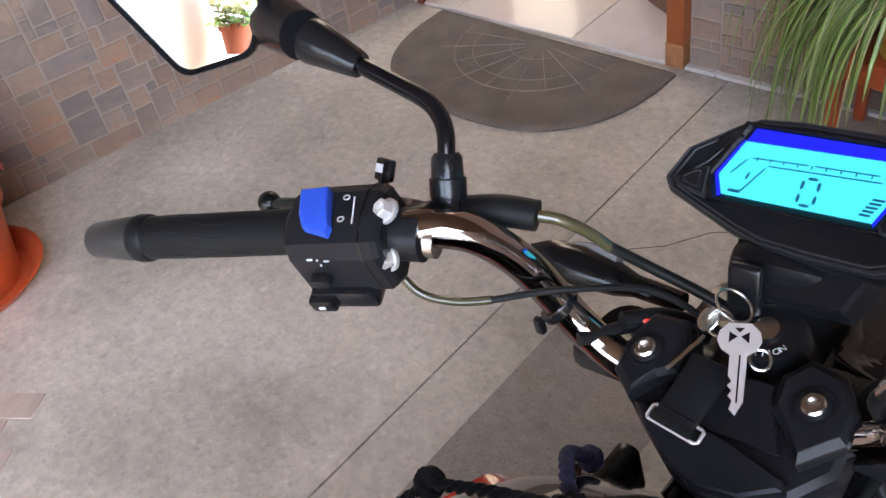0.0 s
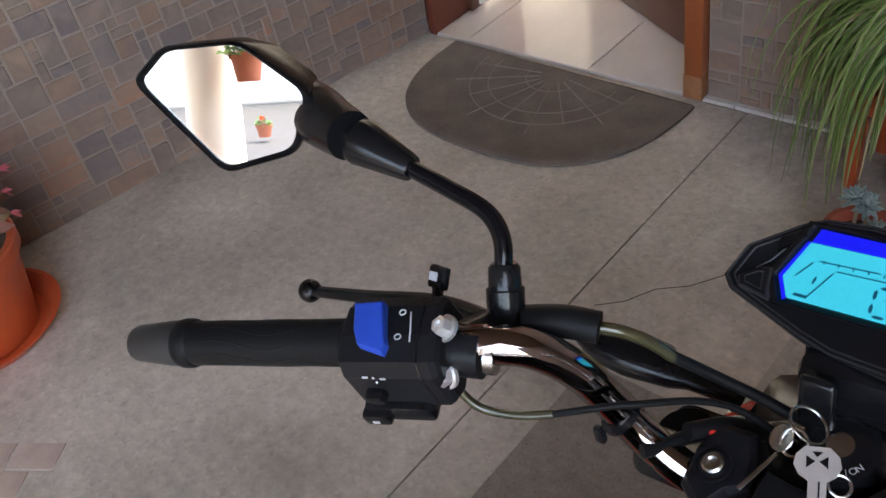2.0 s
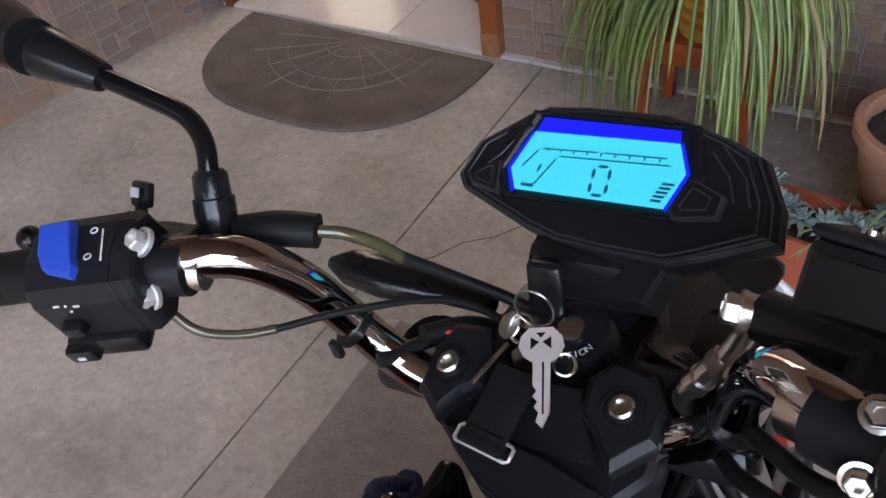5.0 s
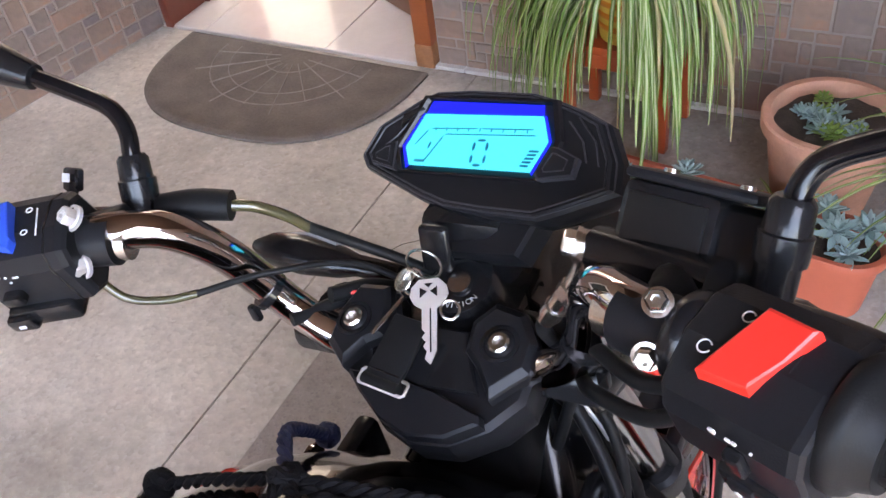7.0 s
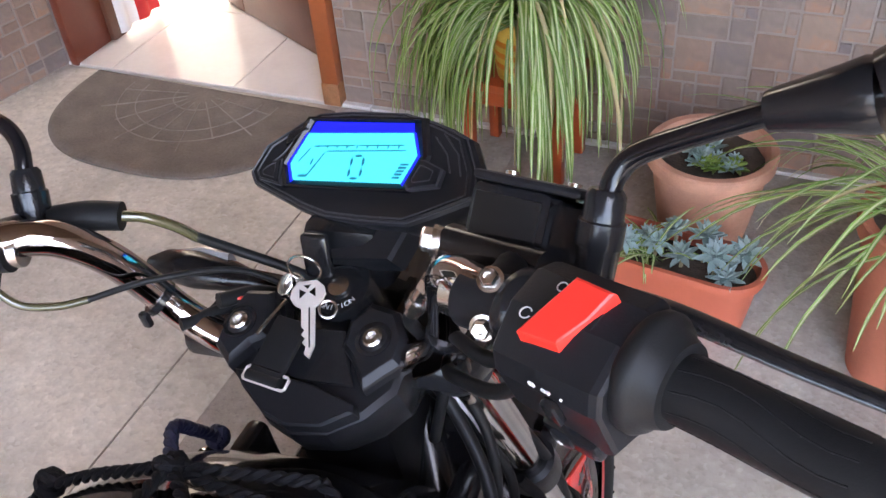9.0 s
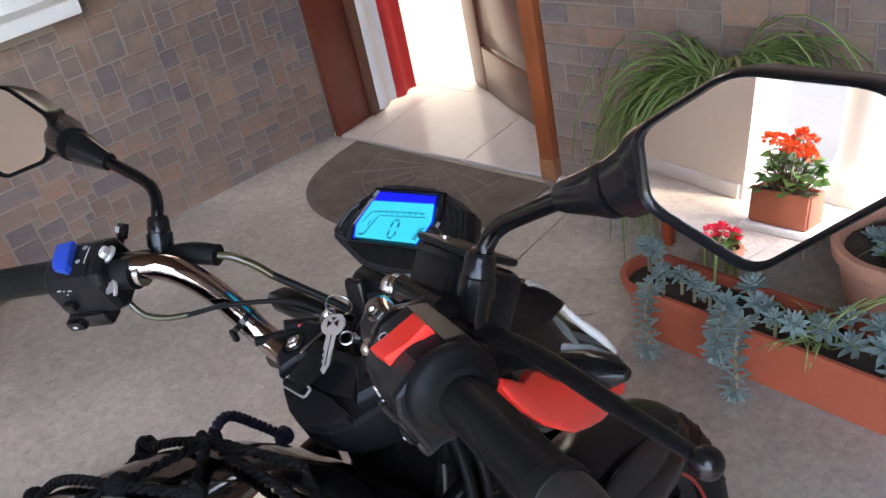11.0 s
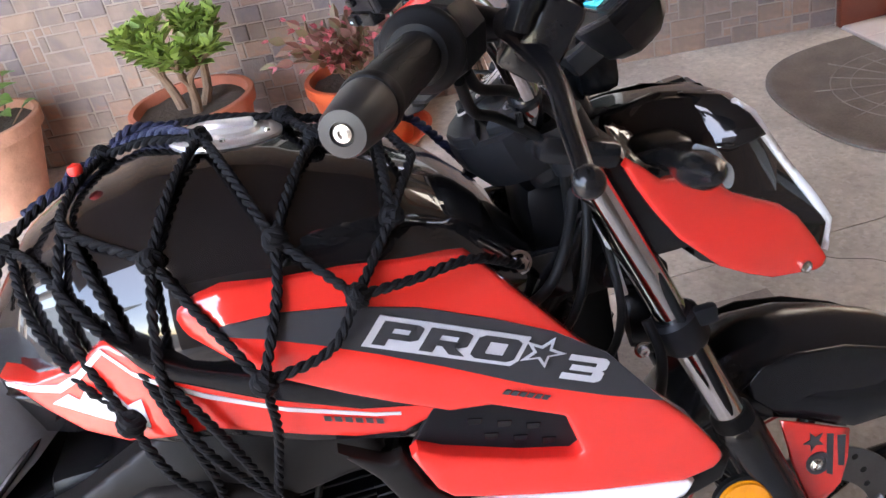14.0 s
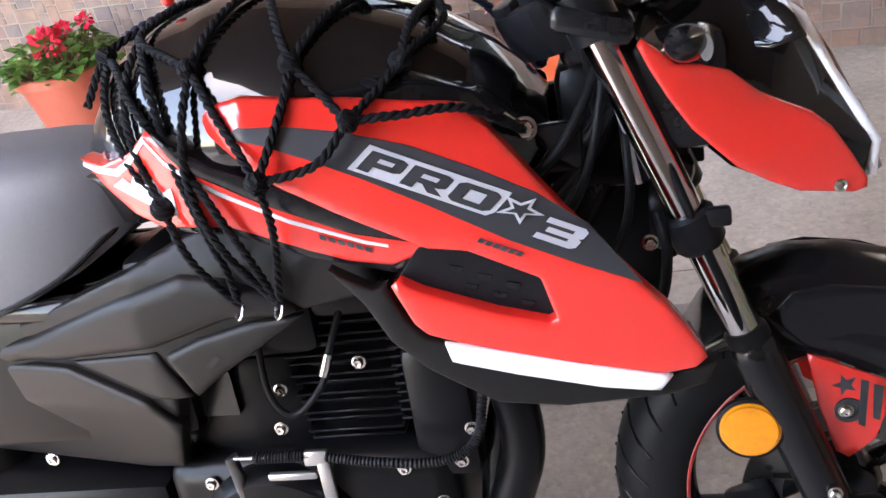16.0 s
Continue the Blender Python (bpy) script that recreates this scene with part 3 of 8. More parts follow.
M_GREY = mat("anthracite_plastic", (0.0105, 0.0095, 0.009), 0.40, var=0.12, scale=10, fine=0.06, bump=0.04, bscale=700, spec=0.18)
M_SEAT = mat("seat_vinyl", (0.09, 0.09, 0.096), 0.5, var=0.1, scale=10, fine=0.1, bump=0.12, bscale=700)
M_CHROME = mat("chrome", (0.46, 0.41, 0.40), 0.05, 1.0, var=0.06, scale=30, rvar=0.02)
M_CAP = mat("brushed_cap", (0.78, 0.76, 0.75), 0.28, 0.75, var=0.12, scale=40, fine=0.06)
M_STEEL = mat("zinc_steel", (0.62, 0.60, 0.57), 0.24, 1.0, var=0.15, scale=60, fine=0.1)
M_FORK = mat("hard_chrome_tube", (0.50, 0.48, 0.47), 0.12, 1.0, var=0.1, scale=40)
M_ALU = mat("cast_aluminium", (0.38, 0.38, 0.38), 0.38, 1.0, var=0.15, scale=40, fine=0.12, bump=0.15, bscale=400)
M_ENGINE = mat("engine_black", (0.0045, 0.0045, 0.005), 0.3, 0.0, spec=0.15, var=0.3, scale=20, fine=0.2, bump=0.05, bscale=500)
M_MIRROR = mat("mirror_glass", (0.92, 0.92, 0.92), 0.0, 1.0)
M_LCD = mat("lcd_glow", (0.0, 0.02, 0.03), 0.2, spec=0.1, emit=(0.0, 0.62, 1.0), strength=0.075)
M_LCD_BLUE = mat("lcd_blue_edge", (0.0, 0.0, 0.05), 0.2, spec=0.1, emit=(0.0, 0.010, 1.0), strength=0.085)
M_SEGMENT = mat("lcd_segment", (0.0, 0.03, 0.06), 0.4, spec=0.1, emit=(0.0, 0.22, 0.45), strength=0.016)
M_BLUE = mat("blue_switch", (0.010, 0.060, 0.40), 0.28, var=0.06, scale=60)
M_REDSW = mat("red_switch", (0.75, 0.03, 0.02), 0.38, var=0.04, scale=60)
# paler grey that paints edge highlights onto black bevels and creases
M_EDGE = mat("edge_highlight_grey", (0.03, 0.03, 0.034), 0.35, var=0.2, scale=60)
M_NICKEL = mat("nickel_key", (0.62, 0.56, 0.52), 0.36, 0.6, var=0.1, scale=80, fine=0.08)
M_MARK = mat("white_marking", (0.55, 0.55, 0.54), 0.6)
M_SILVER = mat("silver_decal", (0.60, 0.60, 0.62), 0.35, 0.25, var=0.06, scale=30)
M_DECAL = mat("charcoal_decal", (0.035, 0.035, 0.038), 0.35, var=0.2, scale=20)
M_GLOSS_WHITE = mat("gloss_white", (0.85, 0.86, 0.86), 0.22, coat=0.5, var=0.03, scale=20)
M_AMBER = mat("amber_reflector", (0.75, 0.24, 0.01), 0.18, var=0.2, scale=120, fine=0.2, coat=0.5)
M_LENS = mat("clear_lens", (0.36, 0.38, 0.39), 0.12, 0.3, var=0.25, scale=90, coat=0.6)
M_HOSE = mat("olive_sleeve", (0.055, 0.048, 0.022), 0.22, coat=0.5, var=0.15, scale=30)

BIKE = pose(-0.029, 0, 0, 0, -8.4, 0)
bike = thing("motorcycle", "black and red motorcycle on its stand, tank under a rope net", "motorcycle", BIKE)


def bpart(name, bm, material, parent=None, label="", angle=40):
    return part(name, bm, material, parent or bike, label, angle)


def mirror_x(bm):
    bmesh.ops.scale(bm, vec=(-1, 1, 1), verts=bm.verts)
    return bm


def interp(x, xs, ys):
    return float(np.interp(x, xs, ys))


# fuel tank: sections along the length
T_Y = (-0.145, -0.127, -0.079, -0.013, 0.05, 0.117, 0.164, 0.25, 0.31, 0.342, 0.372)
T_Z = (0.752, 0.793, 0.845, 0.876, 0.890, 0.886, 0.877, 0.845, 0.805, 0.772, 0.730)
W_Y = (-0.15, -0.12, -0.08, -0.02, 0.06, 0.15, 0.25, 0.31, 0.372)
W_X = (0.062, 0.085, 0.125, 0.165, 0.184, 0.184, 0.168, 0.15, 0.11)
B_Z = (0.715, 0.715, 0.72, 0.735, 0.745, 0.74, 0.72, 0.71, 0.70)


def tank_point(y, a, lift=0.0):
    """A point of the tank's skin: a runs from -90 (left foot) over 0 (crest) to 90 (right foot)."""
    zt, w, zb = interp(y, T_Y, T_Z), interp(y, W_Y, W_X), interp(y, W_Y, B_Z)
    s, c = math.sin(radians(a)), math.cos(radians(a))
    e = 2 / 2.4
    p = Vector((math.copysign(abs(s) ** e, s) * w, y, zb + (zt - zb) * abs(c) ** e))
    n = Vector((s, 0, c))
    return p + n.normalized() * lift


rings = []
for k in range(41):
    y = -0.1445 + (0.370 + 0.1445) * k / 40
    ring = [tank_point(y, a) for a in range(-90, 91, 6)]
    foot = [Vector((ring[-1].x * 0.78, y, ring[-1].z - 0.05)), Vector((ring[0].x * 0.78, y, ring[0].z - 0.05))]
    rings.append(ring + foot)
tank = bpart("fuel_tank", bm_loft(rings), M_GLOSS, label="gloss black fuel tank", angle=55)
capm = place_z((0, 0.14, 1), (0, 0.121, 0.8825)) @ Matrix.Scale(0.92, 4)
cap_ob = part("fuel_cap", bm_lathe([(0, -0.004), (0.058, -0.004), (0.058, 0.002), (0.054, 0.005), (0.046, 0.0055), (0.044, 0.0035), (0.036, 0.0035), (0.033, 0.008), (0, 0.0095)], 48, m=capm), M_CAP, tank, "chrome fuel filler cap")
for k in range(6):
    a = 2 * math.pi * k / 6
    part("cap_screw", bm_lathe([(0.0035, 0.004), (0.003, 0.0075), (0, 0.0075)], 12, m=capm @ Matrix.Translation((0.05 * math.cos(a), 0.05 * math.sin(a), 0))), M_STEEL, cap_ob)
part("lock_cover", bm_box((0.02, 0.05, 0.007), (0, 0, 0), 0.003, rot=capm @ Matrix.Translation((0.0, -0.005, 0.011))), M_CAP, cap_ob)


# side panels, right and left
def f_shroud(y, z):
    d = z - (0.80 - 0.55 * (y - 0.06))
    return 0.202 - 0.06 * max(0, y - 0.2) - 0.4 * max(0, d) - 0.05 * max(0, -d) - 0.5 * max(0, 0.1 - y)


def f_low(y, z):
    return 0.182 - 0.45 * max(0, 0.02 - y) + 0.10 * (z - 0.7)


def f_cover(y, z):
    return 0.158 - 0.25 * max(0, -0.08 - y) - 0.06 * max(0, 0.60 - z) - 0.28 * max(0, 0.47 - z) - 0.35 * max(0, z - 0.63)


SHROUD = [(0.055, 0.782), (0.062, 0.795), (0.078, 0.803), (0.1, 0.806), (0.195, 0.790), (0.286, 0.769), (0.302, 0.764), (0.314, 0.752), (0.385, 0.658), (0.472, 0.553), (0.496, 0.512),
          (0.502, 0.497), (0.49, 0.487), (0.458, 0.483), (0.367, 0.504), (0.262, 0.541), (0.238, 0.551), (0.226, 0.565), (0.211, 0.607), (0.218, 0.612), (0.240, 0.598), (0.308, 0.568), (0.356, 0.552),
          (0.364, 0.556), (0.354, 0.600), (0.290, 0.636), (0.253, 0.643), (0.173, 0.689), (0.123, 0.721), (0.095, 0.744), (0.062, 0.772)]
VENT = [(0.214, 0.606), (0.236, 0.580), (0.300, 0.548), (0.372, 0.528), (0.380, 0.556), (0.368, 0.606), (0.300, 0.646), (0.258, 0.652), (0.238, 0.636)]
BAND = [(0.082, 0.776), (0.10, 0.781), (0.14, 0.776), (0.192, 0.763), (0.25, 0.741), (0.309, 0.710), (0.36, 0.68), (0.404, 0.645), (0.447, 0.586), (0.39, 0.613), (0.331, 0.644), (0.26, 0.689), (0.206, 0.721), (0.16, 0.745), (0.122, 0.762)]
WHITE = [(0.253, 0.542), (0.30, 0.529), (0.38, 0.505), (0.468, 0.482), (0.455, 0.466), (0.40, 0.476), (0.32, 0.499), (0.257, 0.520)]
CHIN = [(0.150, 0.628), (0.19, 0.603), (0.204, 0.606), (0.216, 0.57), (0.235, 0.545), (0.256, 0.536), (0.30, 0.522), (0.38, 0.498), (0.46, 0.476), (0.512, 0.49), (0.50, 0.465), (0.462, 0.455), (0.362, 0.452), (0.294, 0.463), (0.23, 0.509), (0.198, 0.545), (0.178, 0.59)]
LOWRED = [(-0.110, 0.757), (-0.078, 0.750), (-0.037, 0.762), (-0.002, 0.785), (0.02, 0.769), (0.043, 0.747), (0.119, 0.697), (0.191, 0.662), (0.26, 0.643), (0.235, 0.628), (0.211, 0.621), (0.17, 0.630), (0.131, 0.646), (0.058, 0.680), (0.022, 0.684), (-0.019, 0.682), (-0.054, 0.695), (-0.080, 0.720)]
COVER = [(-0.62, 0.52), (-0.42, 0.535), (-0.25, 0.572), (-0.09, 0.632), (0.01, 0.672), (0.057, 0.668), (0.12, 0.645), (0.178, 0.618), (0.19, 0.60), (0.165, 0.585), (0.102, 0.575), (0.017, 0.556), (-0.03, 0.535), (-0.058, 0.507), (-0.078, 0.452),
         (-0.10, 0.40), (-0.16, 0.375), (-0.62, 0.37)]


def shift(outline, f, dx):
    return outline, (lambda y, z: f(y, z) + dx)


for side, nm in ((1, ""), (-1, "")):
    def sp(name, outline, f, dx, th, material, parent=None, label="", cuts=3, edge=None):
        b = bm_plate(*shift(outline, f, dx), thick=th, cuts=cuts, edge=edge)
        return bpart(name, mirror_x(b) if side < 0 else b, material, parent, label, 50)
    shroud = sp("tank_shroud", SHROUD, f_shroud, 0, 0.02, M_RED, label="glossy red plastic tank shroud")
    sp("air_scoop", VENT, f_shroud, -0.0205, 0.006, M_PLASTIC, shroud, "recessed black scoop with slots", edge=0.0004)
    sp("stripe", BAND, f_shroud, 0.0018, 0.003, M_DECAL, shroud, "charcoal stripe decal")
    # glossy white strip just below the shroud's lower edge
    sp("trim_strip", WHITE, f_shroud, 0.004, 0.008, M_GLOSS_WHITE, shroud, "white strip along the shroud's lower edge")
    sp("chin_panel", CHIN, f_shroud, -0.006, 0.02, M_GREY, shroud, "black chin panel")
    lowred = sp("tank_side_panel", LOWRED, f_low, 0.0, 0.03, M_RED, label="red lower tank panel with a silver pinstripe")
    line = [(-0.104, 0.7535, 0.004), (-0.085, 0.748, 0.006), (-0.058, 0.747, 0.008), (-0.036, 0.7575, 0.007), (-0.006, 0.780, 0.005), (0.012, 0.757, 0.005), (0.06, 0.719, 0.005), (0.12, 0.683, 0.0045), (0.19, 0.652, 0.0035), (0.212, 0.645, 0.003)]
    out = [(y, z) for y, z, w in line] + [(y, z - w) for y, z, w in line[::-1]]
    sp("pinstripe", out, f_low, 0.0012, 0.0015, M_SILVER, lowred, cuts=1)
    sp("charcoal_patch", [(-0.070, 0.728), (-0.052, 0.737), (-0.044, 0.730), (-0.034, 0.742), (-0.026, 0.729), (-0.012, 0.739), (-0.004, 0.722), (0.010, 0.728), (0.008, 0.698), (-0.012, 0.702), (-0.036, 0.712)], f_low, 0.001, 0.0015, M_SILVER, lowred, cuts=1)
    cover = sp("side_cover", COVER, f_cover, 0.0, 0.03, M_GREY, label="anthracite grey side cover")
    sp("cover_ridge", [(-0.62, 0.475), (-0.246, 0.556), (-0.10, 0.608), (-0.02, 0.630), (0.03, 0.620), (0.083, 0.594), (0.105, 0.577), (0.083, 0.571), (0.025, 0.574), (-0.069, 0.548), (-0.214, 0.525), (-0.261, 0.524), (-0.62, 0.44)], f_cover, 0.012, 0.024, M_GREY, cover, edge=0.013)
    sp("cover_strap", [(0.103, 0.571), (0.05, 0.570), (-0.02, 0.554), (-0.064, 0.537), (-0.040, 0.482), (-0.002, 0.509), (0.074, 0.552)], f_cover, 0.010, 0.016, M_GREY, cover, edge=0.007)
    sp("strap_slot", [(-0.017, 0.524), (0.0, 0.536), (0.003, 0.531), (-0.013, 0.518)], f_cover, 0.0106, 0.003, M_SATIN, cover, cuts=0)
    sp("cover_facet", [(-0.20, 0.524), (-0.074, 0.541), (-0.048, 0.480), (-0.100, 0.480)], f_cover, 0.005, 0.012, M_GREY, cover, edge=0.005)
    sp("cover_block", [(-0.62, 0.51), (-0.249, 0.520), (-0.205, 0.519), (-0.105, 0.478), (-0.074, 0.443), (-0.105, 0.368), (-0.16, 0.36), (-0.62, 0.36)], f_cover, 0.012, 0.022, M_GREY, cover, edge=0.006)
    bpart("cover_screw", bm_bolt((side * 0.168, -0.234, 0.422), (side, 0, 0), 0.006, 0.005), M_STEEL)
    sp("gasket", [(-0.115, 0.735), (-0.085, 0.718), (-0.04, 0.698), (0.0, 0.678), (0.058, 0.67), (0.131, 0.636), (0.211, 0.611), (0.235, 0.618), (0.275, 0.65), (0.265, 0.662), (0.2, 0.655), (0.09, 0.70), (-0.02, 0.73)], f_low, -0.004, 0.03, M_SATIN)
    sp("tank_seam", [(0.0, 0.792), (0.06, 0.745), (0.12, 0.716), (0.19, 0.685), (0.26, 0.652), (0.26, 0.638), (0.18, 0.66), (0.1, 0.70), (0.03, 0.745)], f_low, 0.004, 0.02, M_SATIN)
    for j in range(2):
        for k in range(3):
            y0, z0 = 0.268 + 0.026 * k + 0.012 * j, 0.617 - 0.012 * k - 0.021 * j
            sp("scoop_slot", [(y0, z0), (y0 + 0.013, z0 - 0.004), (y0 + 0.010, z0 - 0.009), (y0 - 0.001, z0 - 0.006)], f_shroud, -0.0185, 0.006, M_SATIN, shroud, cuts=0)
    # writing: silver plate with the three letters cut dark, a star, a numeral; maker's marks as bars
    if side > 0:
        ex = (Vector((0.0, 0.3255 - 0.2075, 0.674 - 0.736))).normalized()
        ez = Vector((0.0, 0.02, 0.022)).normalized()
        ex = Vector((-0.06, ex.y, ex.z)).normalized()

        def on_panel(u, v, lift):
            y = 0.2095 + ex.y * u + 0.65 * v
            z = 0.738 + ex.z * u + 0.50 * v
            return Vector((f_shroud(y, z) + lift, y, z))

        def panel_poly(name, pts, lift, material, label=""):
            b = bmesh.new()
            f = b.faces.new([b.verts.new(on_panel(u, v, lift)) for u, v in pts])
            b2 = bmesh.ops.extrude_face_region(b, geom=[f])
            for v in b2["geom"]:
                if isinstance(v, bmesh.types.BMVert):
                    v.co.x -= 0.0012
            bmesh.ops.triangulate(b, faces=b.faces[:])
            return bpart(name, b, material, shroud, label, 30)

        panel_poly("name_plate", [(-0.0035, -0.0165), (0.129, -0.0165), (0.134, -0.0100), (0.134, 0.0165), (-0.0035, 0.0165)], 0.0030, M_SILVER, "silver decal ground")

        def glyph(name, strokes, u, v, w, h, lift, material, lean=0.0):
            """A heavy block letter from convex patches in a unit cell, leaning forwards."""
            b = bmesh.new()
            for pts in strokes:
                b.faces.new([b.verts.new(on_panel(u + w * x + lean * h * y, v + h * y, lift)) for x, y in pts])
            return bpart(name, b, material, shroud, "", 30)

        def bar(x0, y0, x1, y1):
            return [(x0, y0), (x1, y0), (x1, y1), (x0, y1)]

        P_ = [bar(0, 0, 0.30, 1), bar(0.30, 0.74, 0.80, 1), bar(0.30, 0.30, 0.80, 0.54), [(0.80, 0.30), (0.95, 0.40), (0.95, 0.54), (0.68, 0.54), (0.68, 0.30)], [(0.68, 0.74), (0.95, 0.74), (0.95, 0.90), (0.80, 1.0), (0.68, 1.0)], bar(0.68, 0.54, 0.95, 0.74)]
        R_ = P_ + [[(0.42, 0.30), (0.72, 0.30), (1.0, 0.0), (0.66, 0.0)]]
        O_ = [[(0, 0.14), (0.14, 0), (0.30, 0), (0.30, 1), (0.14, 1), (0, 0.86)], [(0.70, 0), (0.86, 0), (1, 0.14), (1, 0.86), (0.86, 1), (0.70, 1)], bar(0.30, 0, 0.70, 0.25), bar(0.30, 0.75, 0.70, 1)]
        THREE = [bar(0.0, 0.76, 0.80, 1), bar(0.14, 0.38, 0.80, 0.61), bar(0.0, 0.0, 0.80, 0.25), [(0.72, 0.0), (0.88, 0.0), (1.0, 0.12), (1.0, 0.42), (0.92, 0.49), (0.72, 0.49)], [(0.72, 0.49), (0.92, 0.49), (1.0, 0.57), (1.0, 0.88), (0.88, 1.0), (0.72, 1.0)]]
        glyph("lettering", P_, 0.0025, -0.0125, 0.038, 0.0250, 0.0042, M_DECAL)
        glyph("lettering", R_, 0.0435, -0.0125, 0.041, 0.0250, 0.0042, M_DECAL)
        glyph("lettering", O_, 0.0880, -0.0125, 0.041, 0.0250, 0.0042, M_DECAL)
        star = []
        for k in range(10):
            rad = (0.0175 if k % 2 == 0 else 0.0072)
            a = math.pi / 2 - 0.2 + 2 * math.pi * k / 10
            star.append((0.151 + 1.25 * rad * math.cos(a), 0.003 + rad * math.sin(a)))
        panel_poly("star", star, 0.0048, M_SILVER, "silver star")
        panel_poly("star_inner", [(0.151 + (u - 0.151) * 0.62, 0.003 + (v - 0.003) * 0.62) for u, v in star], 0.0058, M_DECAL)
        glyph("numeral", THREE, 0.178, -0.0215, 0.040, 0.0270, 0.0042, M_SILVER)
        for k in range(6):
            panel_poly("maker_bar", [(0.142 + 0.0075 * k, -0.052), (0.1475 + 0.0075 * k, -0.052), (0.1475 + 0.0075 * k, -0.046), (0.142 + 0.0075 * k, -0.046)], 0.0022, M_DECAL)
    for k in range(6):
        y0 = 0.147 + 0.0085 * k
        z0 = 0.664 - 0.0036 * k
        sp("maker_bar", [(y0, z0), (y0 + 0.006, z0 - 0.0025), (y0 + 0.006, z0 - 0.0075), (y0, z0 - 0.005)], f_low, 0.0022, 0.001, M_DECAL, lowred, cuts=0)

# seat
rings = []
for y, zt, zb, w in ((-0.10, 0.735, 0.665, 0.055), (-0.13, 0.752, 0.645, 0.085), (-0.17, 0.760, 0.622, 0.108), (-0.22, 0.764, 0.605, 0.122), (-0.32, 0.766, 0.575, 0.135), (-0.40, 0.745, 0.57, 0.135), (-0.48, 0.70, 0.57, 0.12), (-0.6, 0.665, 0.58, 0.10), (-0.75, 0.655, 0.60, 0.08), (-0.85, 0.65, 0.62, 0.05)):
    ring = []
    for k in range(21):
        a = radians(-90 + 9 * k)
        s, c = math.sin(a), math.cos(a)
        e = 2 / 3.2
        ring.append((math.copysign(abs(s) ** e, s) * w, y, zb + (zt - zb) * (0.25 + 0.75 * abs(c) ** e)))
    ring += [(w * 0.97, y, zb), (-w * 0.97, y, zb)]
    rings.append(ring)
seat = bpart("seat", bm_loft(rings), M_SEAT, label="grey-black textured vinyl seat", angle=50)
part("seat_piping", bm_tube(spline([(0.058, -0.115, 0.67), (0.09, -0.14, 0.652), (0.121, -0.2, 0.615), (0.137, -0.31, 0.583), (0.141, -0.45, 0.573)], 6), 0.004, 8), M_SATIN, seat)

# dark filler added so the gap below the seat stays black
bpart("under_tray", bm_loft([[(w, y, zb), (w, y, zt), (-w, y, zt), (-w, y, zb)] for y, w, zb, zt in ((-0.03, 0.095, 0.42, 0.64), (-0.16, 0.090, 0.42, 0.605), (-0.30, 0.062, 0.42, 0.585), (-0.45, 0.040, 0.44, 0.572), (-0.60, 0.012, 0.46, 0.565))]), M_SATIN)

# tail (out of view behind the seat) and rear wheel
bpart("tail_fairing", bm_loft([[(0.11, -0.5, 0.55), (0.11, -0.5, 0.60), (-0.11, -0.5, 0.60), (-0.11, -0.5, 0.55)], [(0.07, -0.8, 0.57), (0.07, -0.8, 0.62), (-0.07, -0.8, 0.62), (-0.07, -0.8, 0.57)],
                               [(0.03, -0.92, 0.6), (0.03, -0.92, 0.63), (-0.03, -0.92, 0.63), (-0.03, -0.92, 0.6)]]), M_GLOSS)


M_RIMRED = mat("dull_red_rim_tape", (0.30, 0.02, 0.016), 0.5, var=0.1, scale=30)


def wheel(name, y, z, tw, label):
    w = new(name)
    w.parent = bike
    w.location = (0, y, z)
    if y > 0:
        w.scale = (0.9, 1.015, 1.015)
    w["label"] = label
    R = 0.262 if y > 0 else 0.272
    prof = []
    for k in range(25):
        a = radians(-125 + 250 * k / 24)
        prof.append((R - 0.052 + 0.052 * math.cos(a), tw * math.sin(a)))
    rot = Matrix.Rotation(radians(90), 4, "Y")
    tyre = part("tyre", bm_lathe(prof, 72, m=rot), M_RUBBER, w)
    g = bmesh.new()
    for k in range(36):
        a = 2 * math.pi * k / 36
        for s in (-1, 1):
            pts = []
            for j in range(4):
                th = radians(s * (8 + 22 * j))
                rr = R - 0.052 + 0.0522 * math.cos(th)
                aa = a + 0.06 * j + (0.09 if s > 0 else 0)
                pts.append((tw * math.sin(th), rr * math.cos(aa), rr * math.sin(aa)))
            bm_tube(pts, 0.0022, 5, bm=g)
    part("tread_groove", g, M_SATIN, tyre)
    part("rim", bm_lathe([(0.192, -0.035), (0.202, -0.038), (0.205, -0.034), (0.185, -0.026), (0.17, -0.014), (0.17, 0.014), (0.185, 0.026), (0.205, 0.034), (0.202, 0.038), (0.192, 0.035), (0.175, 0.02), (0.166, 0), (0.175, -0.02), (0.192, -0.035)], 72, m=rot), M_SATIN, w)
    for s in (-1, 1):
        part("rim_stripe", bm_lathe([(0.1765, s * 0.0455), (0.1772, s * 0.0475), (0.1800, s * 0.0485), (0.1812, s * 0.0475)], 72, m=rot), M_RIMRED, w, "red rim stripe")
    for k in range(6):
        a = 2 * math.pi * k / 6 + 0.3
        d, t = Vector((0, math.cos(a), math.sin(a))), Vector((0, -math.sin(a), math.cos(a)))
        part("spoke", bm_tube(spline([d * 0.035, d * 0.09 + t * 0.008, d * 0.13 + t * 0.004, d * 0.177 - t * 0.012], 5), [0.018, 0.012], 10, flat=0.6), M_SATIN, w)
    part("hub", bm_lathe([(0, -0.05), (0.03, -0.05), (0.04, -0.03), (0.036, 0), (0.04, 0.03), (0.03, 0.05), (0, 0.05)], 32, m=rot), M_SATIN, w)
    return w


